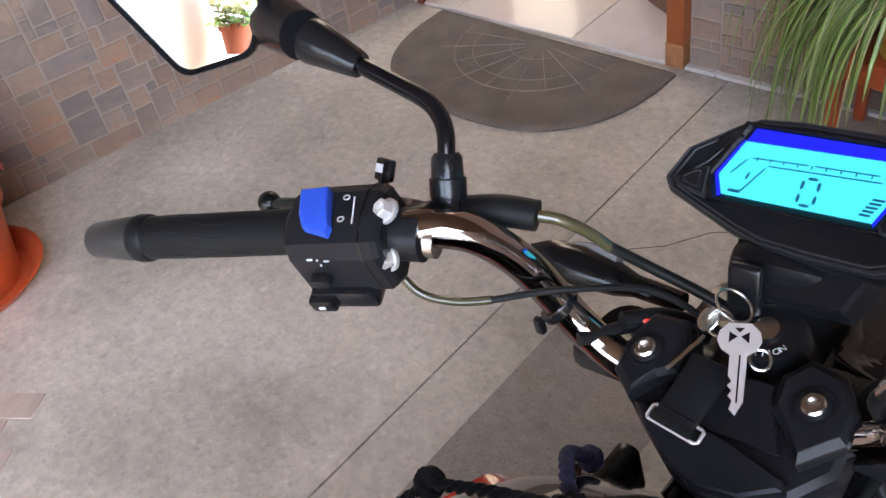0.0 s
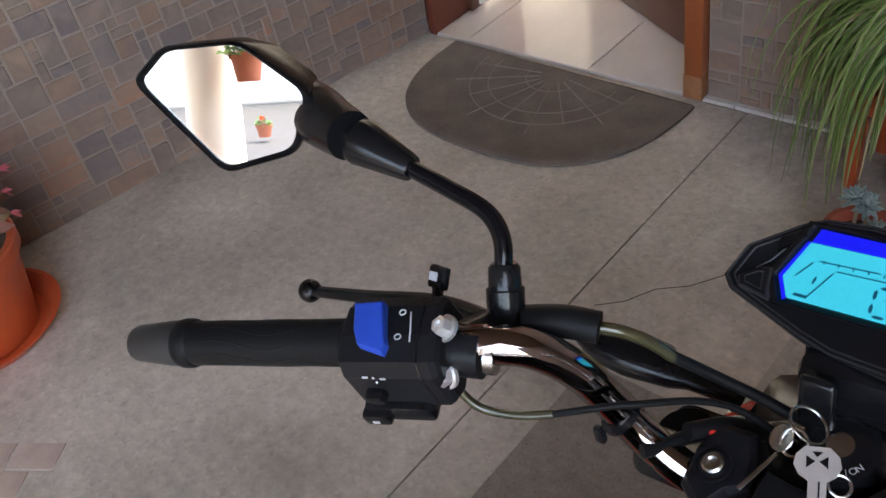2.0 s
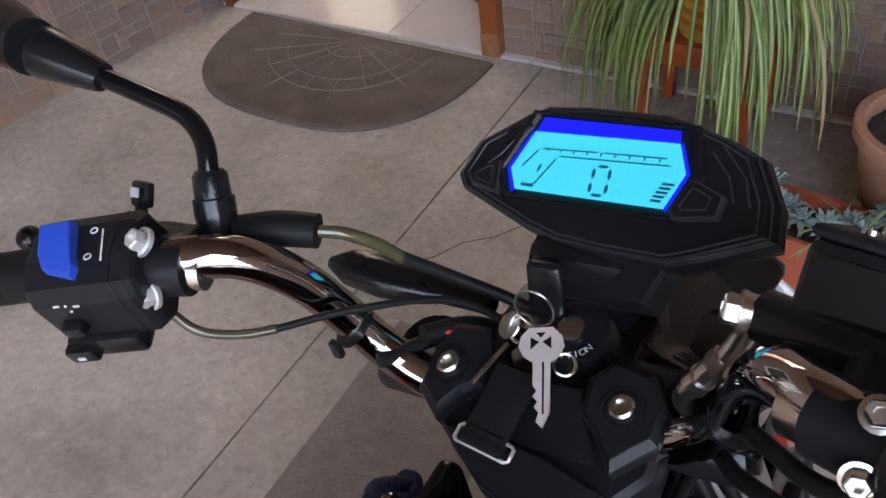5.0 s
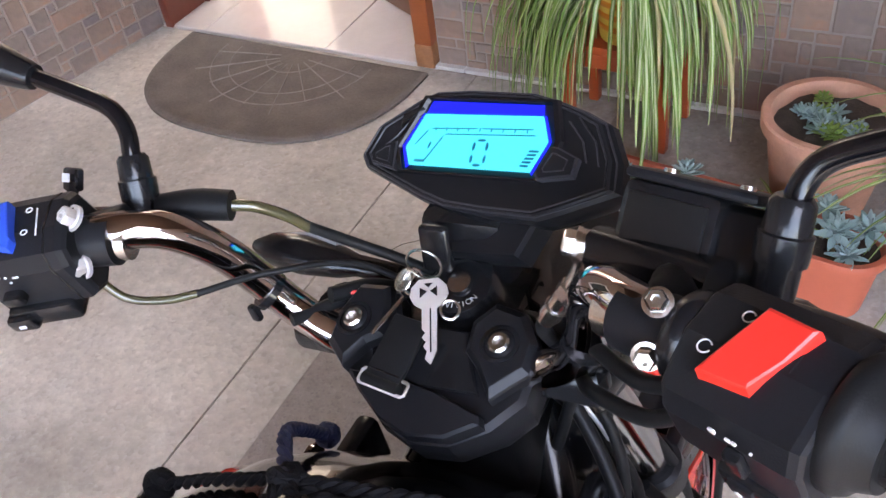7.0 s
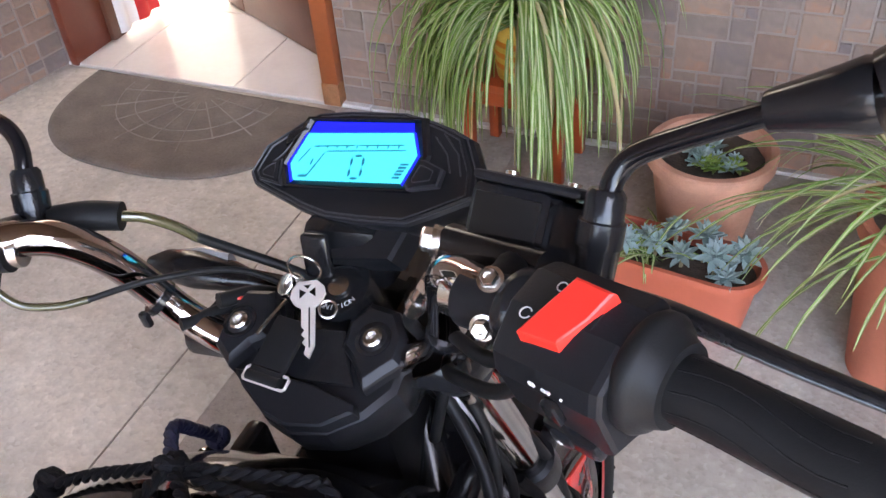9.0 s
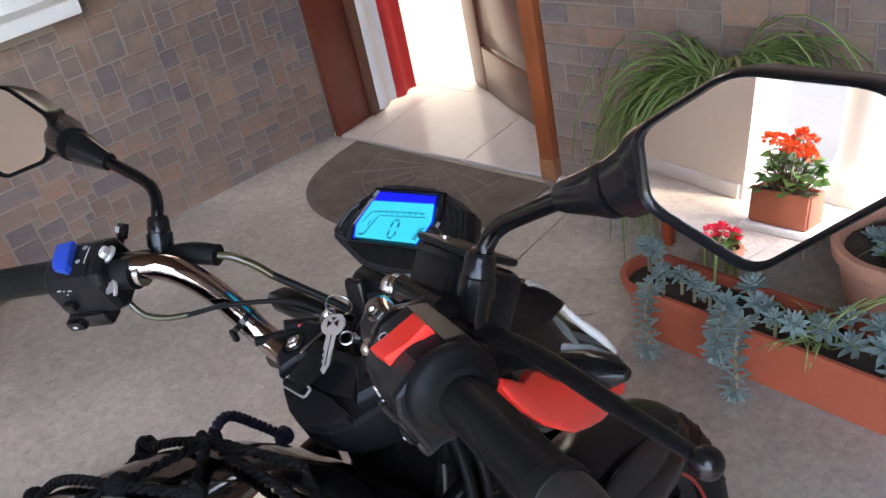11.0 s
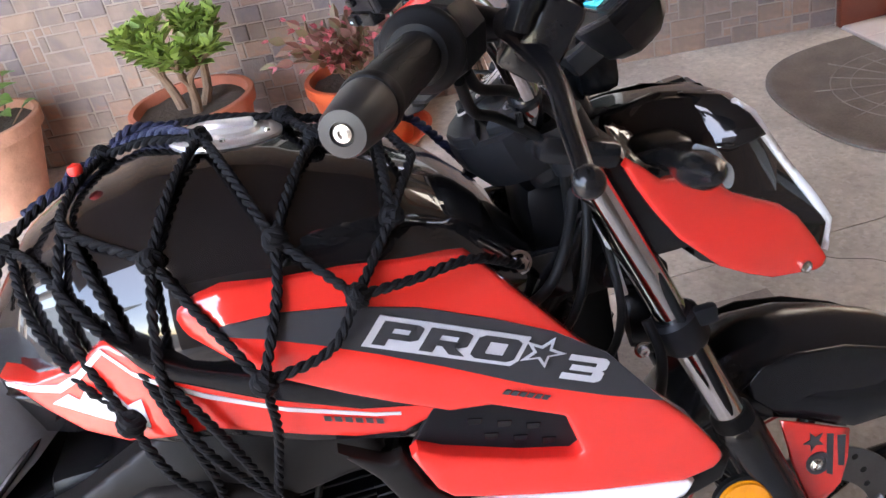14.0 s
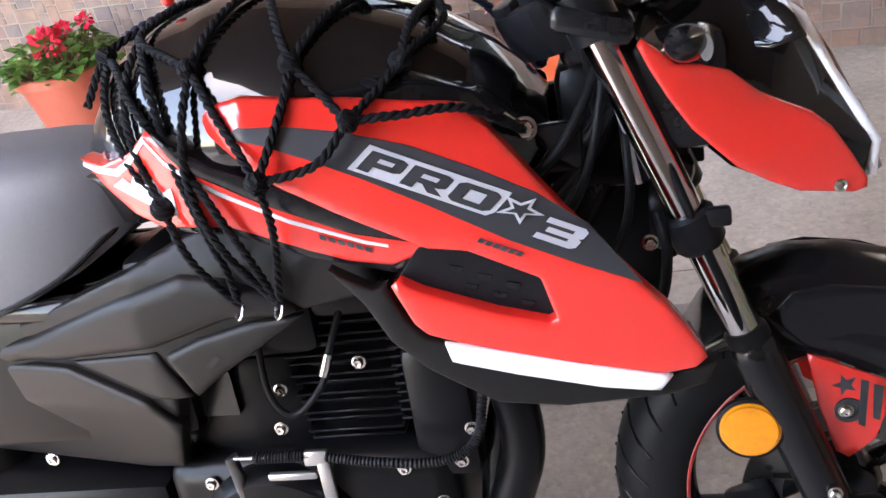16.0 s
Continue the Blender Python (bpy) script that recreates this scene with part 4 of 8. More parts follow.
front = wheel("front_wheel", 0.662, 0.235, 0.054, "black cast front wheel with a thin red rim stripe")
wheel("rear_wheel", -0.66, 0.27, 0.062, "black cast rear wheel")
# brake disc with holes left as dark studs, caliper
rot = Matrix.Rotation(radians(90), 4, "Y")
M_DISC = mat("brake_steel", (0.15, 0.145, 0.14), 0.34, 1.0, var=0.2, scale=40, fine=0.1)
disc = part("brake_disc", bm_lathe([(0.075, 0.052), (0.120, 0.052), (0.120, 0.056), (0.075, 0.056), (0.075, 0.052)], 64, m=rot), M_DISC, front, "drilled steel brake disc")
for k in range(30):
    a = 2 * math.pi * k / 30
    r = (0.084, 0.096, 0.108)[k % 3]
    part("drill_hole", bm_lathe([(0.0042, 0.0562), (0, 0.0566)], 10, m=Matrix.Translation((0, r * math.cos(a), r * math.sin(a))) @ rot), M_SATIN, disc)
for k in range(5):
    a = 2 * math.pi * k / 5
    part("disc_arm", bm_tube([(0.053, 0.04 * math.cos(a), 0.04 * math.sin(a)), (0.054, 0.09 * math.cos(a + 0.3), 0.09 * math.sin(a + 0.3))], 0.009, 8, flat=0.4), M_DISC, disc)
bpart("brake_caliper", bm_box((0.05, 0.06, 0.10), (0.075, 0.56, 0.215), 0.012, rot=Matrix.Rotation(radians(20), 4, "X")), M_SATIN)

# front fork
def fork_y(z):
    return 0.554 + (0.463 - z) * 0.368


for s in (-1, 1):
    x = 0.096 * s
    bpart("fork_tube", bm_tube([(x, fork_y(0.805), 0.805), (x, fork_y(0.45), 0.45)], 0.0178, 24), M_FORK, label="chromed fork stanchion")
    bpart("fork_leg", bm_tube([(x, fork_y(z), z) for z in (0.472, 0.466, 0.455, 0.40, 0.30, 0.22)], [0.0205, 0.0255, 0.0262, 0.0262, 0.0258, 0.024], 24), M_SATIN)
    bpart("fork_seal", bm_tube([(x, fork_y(z), z) for z in (0.484, 0.48, 0.465)], [0.0195, 0.023, 0.0232], 24), M_RUBBER)
    bpart("fork_clamp", bm_tube([(x, fork_y(z), z) for z in (0.618, 0.614, 0.584, 0.578)], [0.022, 0.0265, 0.0265, 0.022], 24), M_PLASTIC)
    bpart("clamp_lug", bm_box((0.014, 0.026, 0.02), (x + 0.014 * s, fork_y(0.615) + 0.028, 0.614), 0.004), M_PLASTIC)
    bpart("axle_foot", bm_box((0.034, 0.09, 0.06), (x, 0.645, 0.235), 0.014), M_SATIN)
    bpart("fork_ear", bm_tube([(x, fork_y(0.83), 0.83), (x, fork_y(0.655), 0.655)], 0.024, 20) if s < 0 else bm_tube([(x, fork_y(0.845), 0.845), (x, fork_y(0.80), 0.80)], 0.026, 20), M_PLASTIC)
    for dz in (0.0, 0.04):
        bpart("bolt", bm_bolt((x + 0.026 * s, fork_y(0.25 + dz) + 0.01, 0.25 + dz), (s, 0, 0), 0.006), M_STEEL)
bpart("lower_triple_clamp", bm_box((0.15, 0.075, 0.035), (0, 0.475, 0.655), 0.012, rot=Matrix.Rotation(radians(-20), 4, "X")), M_SATIN)
bpart("upper_triple_clamp", bm_box((0.25, 0.08, 0.028), (0, 0.425, 0.815), 0.010, rot=Matrix.Rotation(radians(-20), 4, "X")), M_SATIN)
bpart("steering_stem", bm_tube([(0, 0.42, 0.80), (0, 0.475, 0.66)], 0.028, 20), M_SATIN)
refl = bpart("side_reflector", bm_lathe([(0, 0), (0.031, 0), (0.0335, 0.004), (0.031, 0.009), (0.0295, 0.0095), (0.028, 0.012), (0, 0.0135)], 40, m=place_z((1, -0.1, 0.05), (0.108, 0.546, 0.371))), M_AMBER, label="round amber reflector")
part("reflector_rim", bm_lathe([(0.031, 0.0), (0.035, 0.001), (0.0352, 0.008), (0.0318, 0.0095)], 40, m=place_z((1, -0.1, 0.05), (0.107, 0.546, 0.371))), M_RUBBER, refl)
bpart("reflector_stay", bm_tube([(0.1, 0.575, 0.38), (0.105, 0.55, 0.372)], 0.008, 10), M_SATIN)

# front mudguard
rings = []
for y, z, w, drop in ((0.497, 0.452, 0.052, 0.03), (0.52, 0.494, 0.056, 0.045), (0.563, 0.531, 0.062, 0.06), (0.609, 0.543, 0.066, 0.075), (0.665, 0.540, 0.068, 0.09), (0.72, 0.524, 0.069, 0.10), (0.775, 0.500, 0.067, 0.08), (0.812, 0.478, 0.062, 0.05), (0.832, 0.460, 0.052, 0.03), (0.842, 0.446, 0.036, 0.012)):
    ring = []
    for k in range(19):
        a = radians(-100 + 200 * k / 18)
        ring.append((w * math.sin(a) * (1.06 if abs(a) > 1.3 else 1.0), y - 0.012 * (1 - math.cos(a)), z - 0.012 - drop * (1 - math.cos(a))))
    rings.append(ring)
b = bm_loft(rings, closed=False)
ext = bmesh.ops.extrude_face_region(b, geom=b.faces[:])
for v in ext["geom"]:
    if isinstance(v, bmesh.types.BMVert):
        v.co.z -= 0.004
        v.co.x *= 0.95
fender = bpart("front_mudguard", b, M_SATIN, label="gloss black front mudguard with red side plates", angle=50)
for s in (-1, 1):
    def f_f(y, z):
        return 0.083 - 0.05 * max(0, y - 0.66)
    for nm, out, dx, m in (("fork_plate", [(0.575, 0.48), (0.60, 0.505), (0.64, 0.510), (0.70, 0.500), (0.76, 0.476), (0.800, 0.452), (0.775, 0.445), (0.735, 0.434), (0.708, 0.426), (0.697, 0.392), (0.616, 0.437)], -0.012, M_SATIN),
                           ("red_plate", [(0.611, 0.438), (0.65, 0.420), (0.694, 0.398), (0.690, 0.36), (0.680, 0.328), (0.652, 0.306), (0.638, 0.316), (0.622, 0.372)], 0.0, M_RED)):
        b = bm_plate(out, (lambda y, z, dx=dx: f_f(y, z) + dx), thick=0.004, cuts=1)
        plate = part(nm, mirror_x(b) if s < 0 else b, m, fender)
        if nm == "red_plate":
            star = []
            for k in range(10):
                r = (0.017 if k % 2 == 0 else 0.007)
                a = math.pi / 2 + 2 * math.pi * k / 10 + 0.3
                star.append((0.648 + 0.8 * r * math.cos(a), 0.399 + 0.8 * r * math.sin(a)))
            for nm2, o2 in (("star_mark", star), ("bar_mark", [(0.664, 0.404), (0.672, 0.401), (0.668, 0.345), (0.661, 0.350)]), ("bar_mark", [(0.677, 0.397), (0.687, 0.394), (0.683, 0.352), (0.676, 0.356)])):
                b = bm_plate(o2, (lambda y, z: f_f(y, z) + 0.0012), thick=0.001, cuts=0)
                part(nm2, mirror_x(b) if s < 0 else b, M_DECAL, plate)
            part("plate_recess", bm_lathe([(0.0145, 0), (0.0145, 0.003), (0.010, 0.0032), (0.009, 0.001), (0, 0.001)], 24, m=place_z((s, 0, 0), (s * 0.0828, 0.651, 0.368))), M_DECAL, plate)
            part("plate_bolt", bm_bolt((s * 0.0845, 0.648, 0.368), (s, 0, 0), 0.006), M_STEEL, plate)

# headlight unit
rings = []
for y, zt, zb, wt, wm, wb in ((0.462, 0.815, 0.772, 0.03, 0.045, 0.06), (0.50, 0.818, 0.70, 0.03, 0.085, 0.075), (0.545, 0.816, 0.652, 0.035, 0.095, 0.072), (0.59, 0.808, 0.626, 0.045, 0.104, 0.066), (0.625, 0.790, 0.619, 0.034, 0.097, 0.062), (0.652, 0.742, 0.617, 0.03, 0.088, 0.058), (0.676, 0.69, 0.622, 0.026, 0.07, 0.05)):
    zm = zb + (zt - zb) * 0.36
    zs = zb + (zt - zb) * 0.8
    right = [(wb, y, zb), (wm, y, zm), (wt + (wm - wt) * 0.42, y, zs), (wt, y, zt)]
    rings.append(right + [(0, y, zt + 0.004)] + [(-x, yy, z) for x, yy, z in right[::-1]])
headlight = bpart("headlight_unit", bm_loft(rings), M_GLOSS, label="black and red headlight cowl with a bright lens edge", angle=30)


def f_head(y, z):
    return 0.1175 - 0.11 * max(0, y - 0.47) - 2.6 * max(0, y - 0.50) * max(0, z - 0.70) - 0.10 * max(0, 0.67 - z)


def f_band(y, z):
    """Upper cowl side: folds inwards above the cheek and flares out towards the lamp."""
    up = max(0.0, z - (0.772 - 0.62 * (y - 0.50)))
    k = min(1.0, up / 0.025)
    return f_head(y, z) - 0.0065 - 0.5 * up - 0.55 * k * max(0.0, 0.59 - y)


def f_head_side(y, z):
    return f_head(y, z) + 0.004


for s in (-1, 1):
    b = bm_plate([(0.463, 0.790), (0.468, 0.796), (0.478, 0.788), (0.497, 0.768), (0.52, 0.763), (0.545, 0.754), (0.571, 0.730), (0.592, 0.718), (0.617, 0.705), (0.635, 0.688), (0.653, 0.659), (0.668, 0.631), (0.668, 0.621), (0.655, 0.618), (0.605, 0.627), (0.576, 0.642), (0.547, 0.661), (0.507, 0.705), (0.487, 0.738), (0.472, 0.768)], f_head_side, 0.012, cuts=3)
    redp = part("red_cheek", mirror_x(b) if s < 0 else b, M_RED, headlight, "glossy red cheek panel", 45)
    part("cheek_screw", bm_lathe([(0.0065, 0), (0.0065, 0.004), (0.0045, 0.005), (0.004, 0.003), (0, 0.003)], 16, m=place_z((s, 0.15, 0), (s * 0.0985, 0.641, 0.629))), M_STEEL, redp)
    b = bm_plate([(0.462, 0.800), (0.478, 0.818), (0.54, 0.822), (0.600, 0.808), (0.616, 0.786), (0.640, 0.735), (0.660, 0.698), (0.674, 0.664), (0.668, 0.632), (0.640, 0.640), (0.60, 0.660), (0.56, 0.690), (0.50, 0.730), (0.475, 0.765)], f_band, 0.008, cuts=4)
    part("cowl_side", mirror_x(b) if s < 0 else b, M_GLOSS, headlight, "gloss black cowl side", 45)
    b = bm_plate([(0.604, 0.806), (0.622, 0.790), (0.646, 0.735), (0.668, 0.695), (0.684, 0.665), (0.680, 0.626), (0.674, 0.630), (0.670, 0.668), (0.654, 0.700), (0.637, 0.735), (0.612, 0.786), (0.596, 0.805)], (lambda y, z: max(0.036, f_head(y, z) - 0.010)), 0.010, cuts=2)
    lens = part("lens_edge", mirror_x(b) if s < 0 else b, M_GLOSS_WHITE, headlight, "bright translucent lens edge", 45)
    # extra gloss facet, tilted so it mirrors the open sky as a highlight
    b = bm_plate([(0.535, 0.780), (0.540, 0.806), (0.560, 0.817), (0.592, 0.812), (0.610, 0.792), (0.618, 0.772), (0.585, 0.762), (0.555, 0.764)],
                 (lambda y, z: 0.058 + 0.65 * (y - 0.568) - 0.55 * (z - 0.786) - 3.5 * ((y - 0.568) ** 2 + (z - 0.786) ** 2)), 0.018, cuts=3)
    part("cowl_shoulder", mirror_x(b) if s < 0 else b, M_GLOSS, headlight, "gloss black facet added to catch a sky highlight", 50)
    # indicator on its stalk
    ind = bpart("indicator", bm_loft([[(s * x0, (0.508 if s > 0 else 0.500) + r * 1.15 * math.cos(2 * math.pi * k / 16) - (x0 - 0.12) * 0.1, (0.783 if s > 0 else 0.792) + (x0 - 0.1) * 0.18 + r * math.sin(2 * math.pi * k / 16)) for k in range(16)]
                                     for x0, r in ((0.10, 0.008), (0.14, 0.009), (0.155, 0.013), (0.19, 0.0165), (0.22, 0.014), (0.238, 0.005))]), M_SATIN, label="black indicator pod", angle=60)
    part("indicator_lens", bm_loft([[(s * x0, (0.511 if s > 0 else 0.503) + d + r * 0.5 * math.cos(2 * math.pi * k / 16), (0.799 if s > 0 else 0.808) + r * math.sin(2 * math.pi * k / 16)) for k in range(16)]
                                    for x0, r, d in ((0.160, 0.011, 0.004), (0.19, 0.0140, 0.006), (0.22, 0.011, 0.002))]), M_LENS, ind)
bpart("headlamp_lens", bm_loft([[(-0.07, 0.672, 0.624), (0.07, 0.672, 0.624), (0.04, 0.66, 0.70), (-0.04, 0.66, 0.70)], [(-0.06, 0.69, 0.63), (0.06, 0.69, 0.63), (0.03, 0.678, 0.69), (-0.03, 0.678, 0.69)]]), M_LENS)
bpart("inner_cowl", bm_box((0.19, 0.10, 0.12), (0, 0.50, 0.735), 0.02), M_SATIN)

# instrument cluster
DC, DN = Vector((0.0017, 0.5122, 0.9206)), Vector((-0.1886, -0.4835, 0.8548))
DU = Vector((1, 0, 0))
dash_m = Matrix((Vector((1.066, -0.175, 0.136)), Vector((0.033, 0.818, 0.470)), DN)).transposed().to_4x4()
dash_m.translation = DC
OUT = [(-0.107, -0.014), (-0.0995, 0.013), (-0.0666, 0.0385), (-0.052, 0.046), (-0.020, 0.0475), (0.035, 0.0447), (0.0575, 0.038), (0.077, 0.0305), (0.095, 0.021), (0.110, -0.0085), (0.113, -0.030), (0.0815, -0.046), (0.0623, -0.0545), (0.02, -0.0545), (-0.0152, -0.0525), (-0.040, -0.0455), (-0.0993, -0.0235)]


def outline_loft(outline, levels, m):
    """A dished shell: (scale, dv, height) levels of one outline."""
    return bm_loft([[m @ Vector((u * s, v * s + dv, h)) for u, v in outline] for s, dv, h in levels])


cluster = new("instrument_cluster")
cluster.parent = bike
cluster["label"] = "angular black instrument cluster with a lit cyan LCD"
part("housing", outline_loft(OUT, ((0.55, -0.004, -0.048), (0.8, -0.003, -0.036), (0.97, 0, -0.016), (1.0, 0, -0.006), (0.985, 0, 0.0), (0.93, 0, 0.004), (0.90, 0, 0.003)), dash_m), M_PLASTIC, cluster, angle=25)
LCD = [(-0.0515, 0.0235), (0.0470, 0.0232), (0.0555, 0.0037), (0.0485, -0.0205), (-0.0525, -0.0208), (-0.0605, -0.006)]
screen = part("lcd_screen", bm_loft([[dash_m @ Vector((u, v, 0.0052)) for u, v in LCD], [dash_m @ Vector((u, v, 0.0062)) for u, v in LCD]]), M_LCD, cluster, "glowing cyan LCD")


LCD_RIM = [(-0.053, 0.0365), (0.0495, 0.0335), (0.0595, 0.004), (0.0515, -0.0245), (-0.0555, -0.0245), (-0.0655, -0.006)]


def on_dash(name, pts, h, material, parent=None, thick=0.0006):
    return part(name, bm_loft([[dash_m @ Vector((u, v, h)) for u, v in pts], [dash_m @ Vector((u, v, h + thick)) for u, v in pts]]), material, parent or cluster)


on_dash("blue_edge", [(-0.0515, 0.0240), (0.0470, 0.0237), (0.0452, 0.0322), (-0.0485, 0.0352)], 0.0052, M_LCD_BLUE)
on_dash("blue_edge", [(-0.0610, -0.006), (-0.0518, 0.0238), (-0.0538, 0.0246), (-0.0640, -0.0055), (-0.0550, -0.0232), (-0.0530, -0.0212)], 0.0052, M_LCD_BLUE)
on_dash("blue_edge", [(0.0560, 0.0037), (0.0474, 0.0234), (0.0490, 0.0240), (0.0580, 0.0037), (0.0502, -0.0228), (0.0488, -0.0209)], 0.0052, M_LCD_BLUE)
# seven-segment nought, tachometer arc, fuel bars


def seg(a, b, w=0.0010):
    d = Vector((b[0] - a[0], b[1] - a[1]))
    n = Vector((-d.y, d.x)).normalized() * w
    e = d.normalized() * 0.0016
    return [(a[0] + e.x, a[1] + e.y), (a[0] + 2 * e.x - n.x, a[1] + 2 * e.y - n.y), (b[0] - 2 * e.x - n.x, b[1] - 2 * e.y - n.y), (b[0] - e.x, b[1] - e.y), (b[0] - 2 * e.x + n.x, b[1] - 2 * e.y + n.y), (a[0] + 2 * e.x + n.x, a[1] + 2 * e.y + n.y)]


q = [(0.0006, -0.0182), (0.0112, -0.0178), (0.0108, -0.0080), (0.0098, 0.0024), (-0.0006, 0.0020), (-0.0002, -0.0083)]
for a, b in ((0, 1), (1, 2), (2, 3), (3, 4), (4, 5), (5, 0)):
    on_dash("digit_segment", seg(q[a], q[b]), 0.0063, M_SEGMENT, screen)
for a, b in (((-0.0535, -0.0055), (-0.0435, 0.0107)), ((-0.0435, 0.0107), (0.0, 0.0118)), ((0.0, 0.0118), (0.0445, 0.0122)), ((-0.030, 0.0062), (0.0478, 0.0075)), ((-0.0405, -0.0185), (-0.0285, 0.006))):
    on_dash("tachometer_line", seg(a, b, 0.0004), 0.0063, M_SEGMENT, screen)
for k in range(9):
    on_dash("tachometer_tick", seg((-0.0375 + 0.0095 * k, 0.0122), (-0.0375 + 0.0095 * k, 0.0088), 0.0003), 0.0063, M_SEGMENT, screen)
for k in range(5):
    on_dash("fuel_bar", [(0.0400 + 0.0010 * k, -0.0170 + 0.0029 * k), (0.0462 + 0.0012 * k, -0.0170 + 0.0029 * k), (0.0466 + 0.0012 * k, -0.0155 + 0.0029 * k), (0.0404 + 0.0010 * k, -0.0155 + 0.0029 * k)], 0.0063, M_SEGMENT, screen)
on_dash("gear_digit", seg((-0.0400, -0.0085), (-0.0385, 0.0010), 0.0007), 0.0063, M_SEGMENT, screen)
on_dash("odometer_bar", [(-0.0485, -0.0182), (-0.0395, -0.0182), (-0.0395, -0.0160), (-0.0485, -0.0160)], 0.0063, M_SEGMENT, screen)
for s, pts in ((1, [(0.0605, -0.0005), (0.0655, -0.0010), (0.0818, -0.0085), (0.0808, -0.0225), (0.0560, -0.0268), (0.0530, -0.0225)]), (-1, [(-0.0690, -0.002), (-0.0765, -0.004), (-0.0900, -0.0145), (-0.0870, -0.0215), (-0.0640, -0.0265)])):
    on_dash("button", pts, 0.0035, M_EDGE, thick=0.004)
    cu, cv = sum(p[0] for p in pts) / len(pts), sum(p[1] for p in pts) / len(pts)
    on_dash("button_cap", [(cu + (u - cu) * 0.86, cv + (v - cv) * 0.86) for u, v in pts], 0.0076, M_PLASTIC, thick=0.0012)
    part("button_rim", bm_tube([dash_m @ Vector((cu + (u - cu) * 0.55, cv + (v - cv) * 0.55, 0.0089)) for u, v in pts + pts[:1]], 0.0005, 6), M_EDGE, cluster)
# thin grey tubes stand in for highlights along the bezel's creases
for k0, h0 in ((0.955, 0.0028), (0.895, 0.0036)):
    part("bezel_line", bm_tube([dash_m @ Vector((u * k0, v * k0, h0)) for u, v in OUT + OUT[:1]], 0.0007, 6), M_EDGE, cluster)
for pts in ([(0.0655, 0.021), (0.079, 0.006), (0.0855, -0.010)], [(0.072, 0.024), (0.088, 0.006), (0.0945, -0.012)], [(-0.065, 0.020), (-0.074, 0.004), (-0.082, -0.004)]):
    part("bezel_line", bm_tube([dash_m @ Vector((u, v, 0.0042)) for u, v in pts], 0.0006, 6), M_EDGE, cluster)
part("bezel_frame", bm_loft([[dash_m @ Vector((u * k, v * k, h)) for u, v in LCD_RIM] for k, h in ((1.0, 0.0035), (1.03, 0.0065), (1.09, 0.0065), (1.12, 0.0035))], caps=False), M_SATIN, cluster, angle=20)
on_dash("bezel_edge", [(-0.072, 0.0225), (-0.0575, 0.0305), (-0.0555, 0.0285), (-0.071, 0.0115)], 0.004, M_SATIN, thick=0.003)
part("cluster_skirt", outline_loft([(-0.038, -0.045), (0.055, -0.045), (0.046, -0.078), (-0.012, -0.083), (-0.03, -0.07)], ((1, 0, -0.03), (1, 0, -0.012), (0.96, -0.002, -0.009)), dash_m), M_PLASTIC, cluster, angle=25)
part("cluster_neck", bm_box((0.07, 0.045, 0.06), (0.0, 0.480, 0.865), 0.012), M_SATIN, cluster)

# handlebar and its risers
HB = [(-0.30, 0.279, 0.966), (-0.25, 0.300, 0.966), (-0.20, 0.321, 0.965), (-0.168, 0.338, 0.963), (-0.149, 0.354, 0.952), (-0.134, 0.371, 0.924), (-0.122, 0.384, 0.886), (-0.107, 0.389, 0.858), (-0.080, 0.390, 0.838), (-0.04, 0.393, 0.822)]
HB = HB + [(-x, y, z) for x, y, z in HB[::-1]]
bpart("handlebar", bm_tube(spline(HB, 5), 0.0130, 24), M_CHROME, label="chromed handlebar")
for s in (-1, 1):
    bpart("bar_clamp", bm_tube([(s * 0.045, 0.394, 0.830), (s * 0.068, 0.391, 0.838)], 0.018, 20), M_PLASTIC)
    bpart("cable_tie", bm_tube([(s * 0.121, 0.384, 0.879), (s * 0.118, 0.3855, 0.874)], 0.0150, 16), M_SATIN)
    bpart("tie_end", bm_box((0.008, 0.006, 0.014), (s * 0.132, 0.374, 0.862), 0.002), M_SATIN)

# plastic cover over the top clamp
CC, CN = Vector((0, 0.389, 0.849)), Vector((0, -0.30, 0.954)).normalized()
CV = CN.cross(DU)
cover_m = Matrix((DU, CV, CN)).transposed().to_4x4()
cover_m.translation = CC
CO = [(-0.074, 0.014), (-0.066, 0.034), (-0.040, 0.036), (-0.028, 0.014), (0.028, 0.014), (0.040, 0.036), (0.066, 0.030), (0.081, 0.008), (0.081, -0.028), (0.064, -0.050), (0.040, -0.066), (0.012, -0.070), (-0.012, -0.062), (-0.036, -0.045), (-0.056, -0.030), (-0.073, -0.014)]
clampcov = bpart("clamp_cover", outline_loft(CO, ((0.86, 0.004, -0.062), (0.97, 0, -0.038), (1.0, 0, -0.016), (0.985, 0, -0.009), (0.93, 0, -0.006)), cover_m), M_PLASTIC, label="faceted matt black clamp cover", angle=25)


def cover_facet(name, pts, levels, material, angle=20):
    """A raised facet of the cover: (scale, height) levels of one outline about its own middle."""
    bc = Vector((sum(p[0] for p in pts) / len(pts), sum(p[1] for p in pts) / len(pts)))
    return part(name, bm_loft([[cover_m @ Vector((bc.x + (a - bc.x) * k, bc.y + (b2 - bc.y) * k, h)) for a, b2 in pts] for k, h in levels]), material, clampcov, angle=angle)


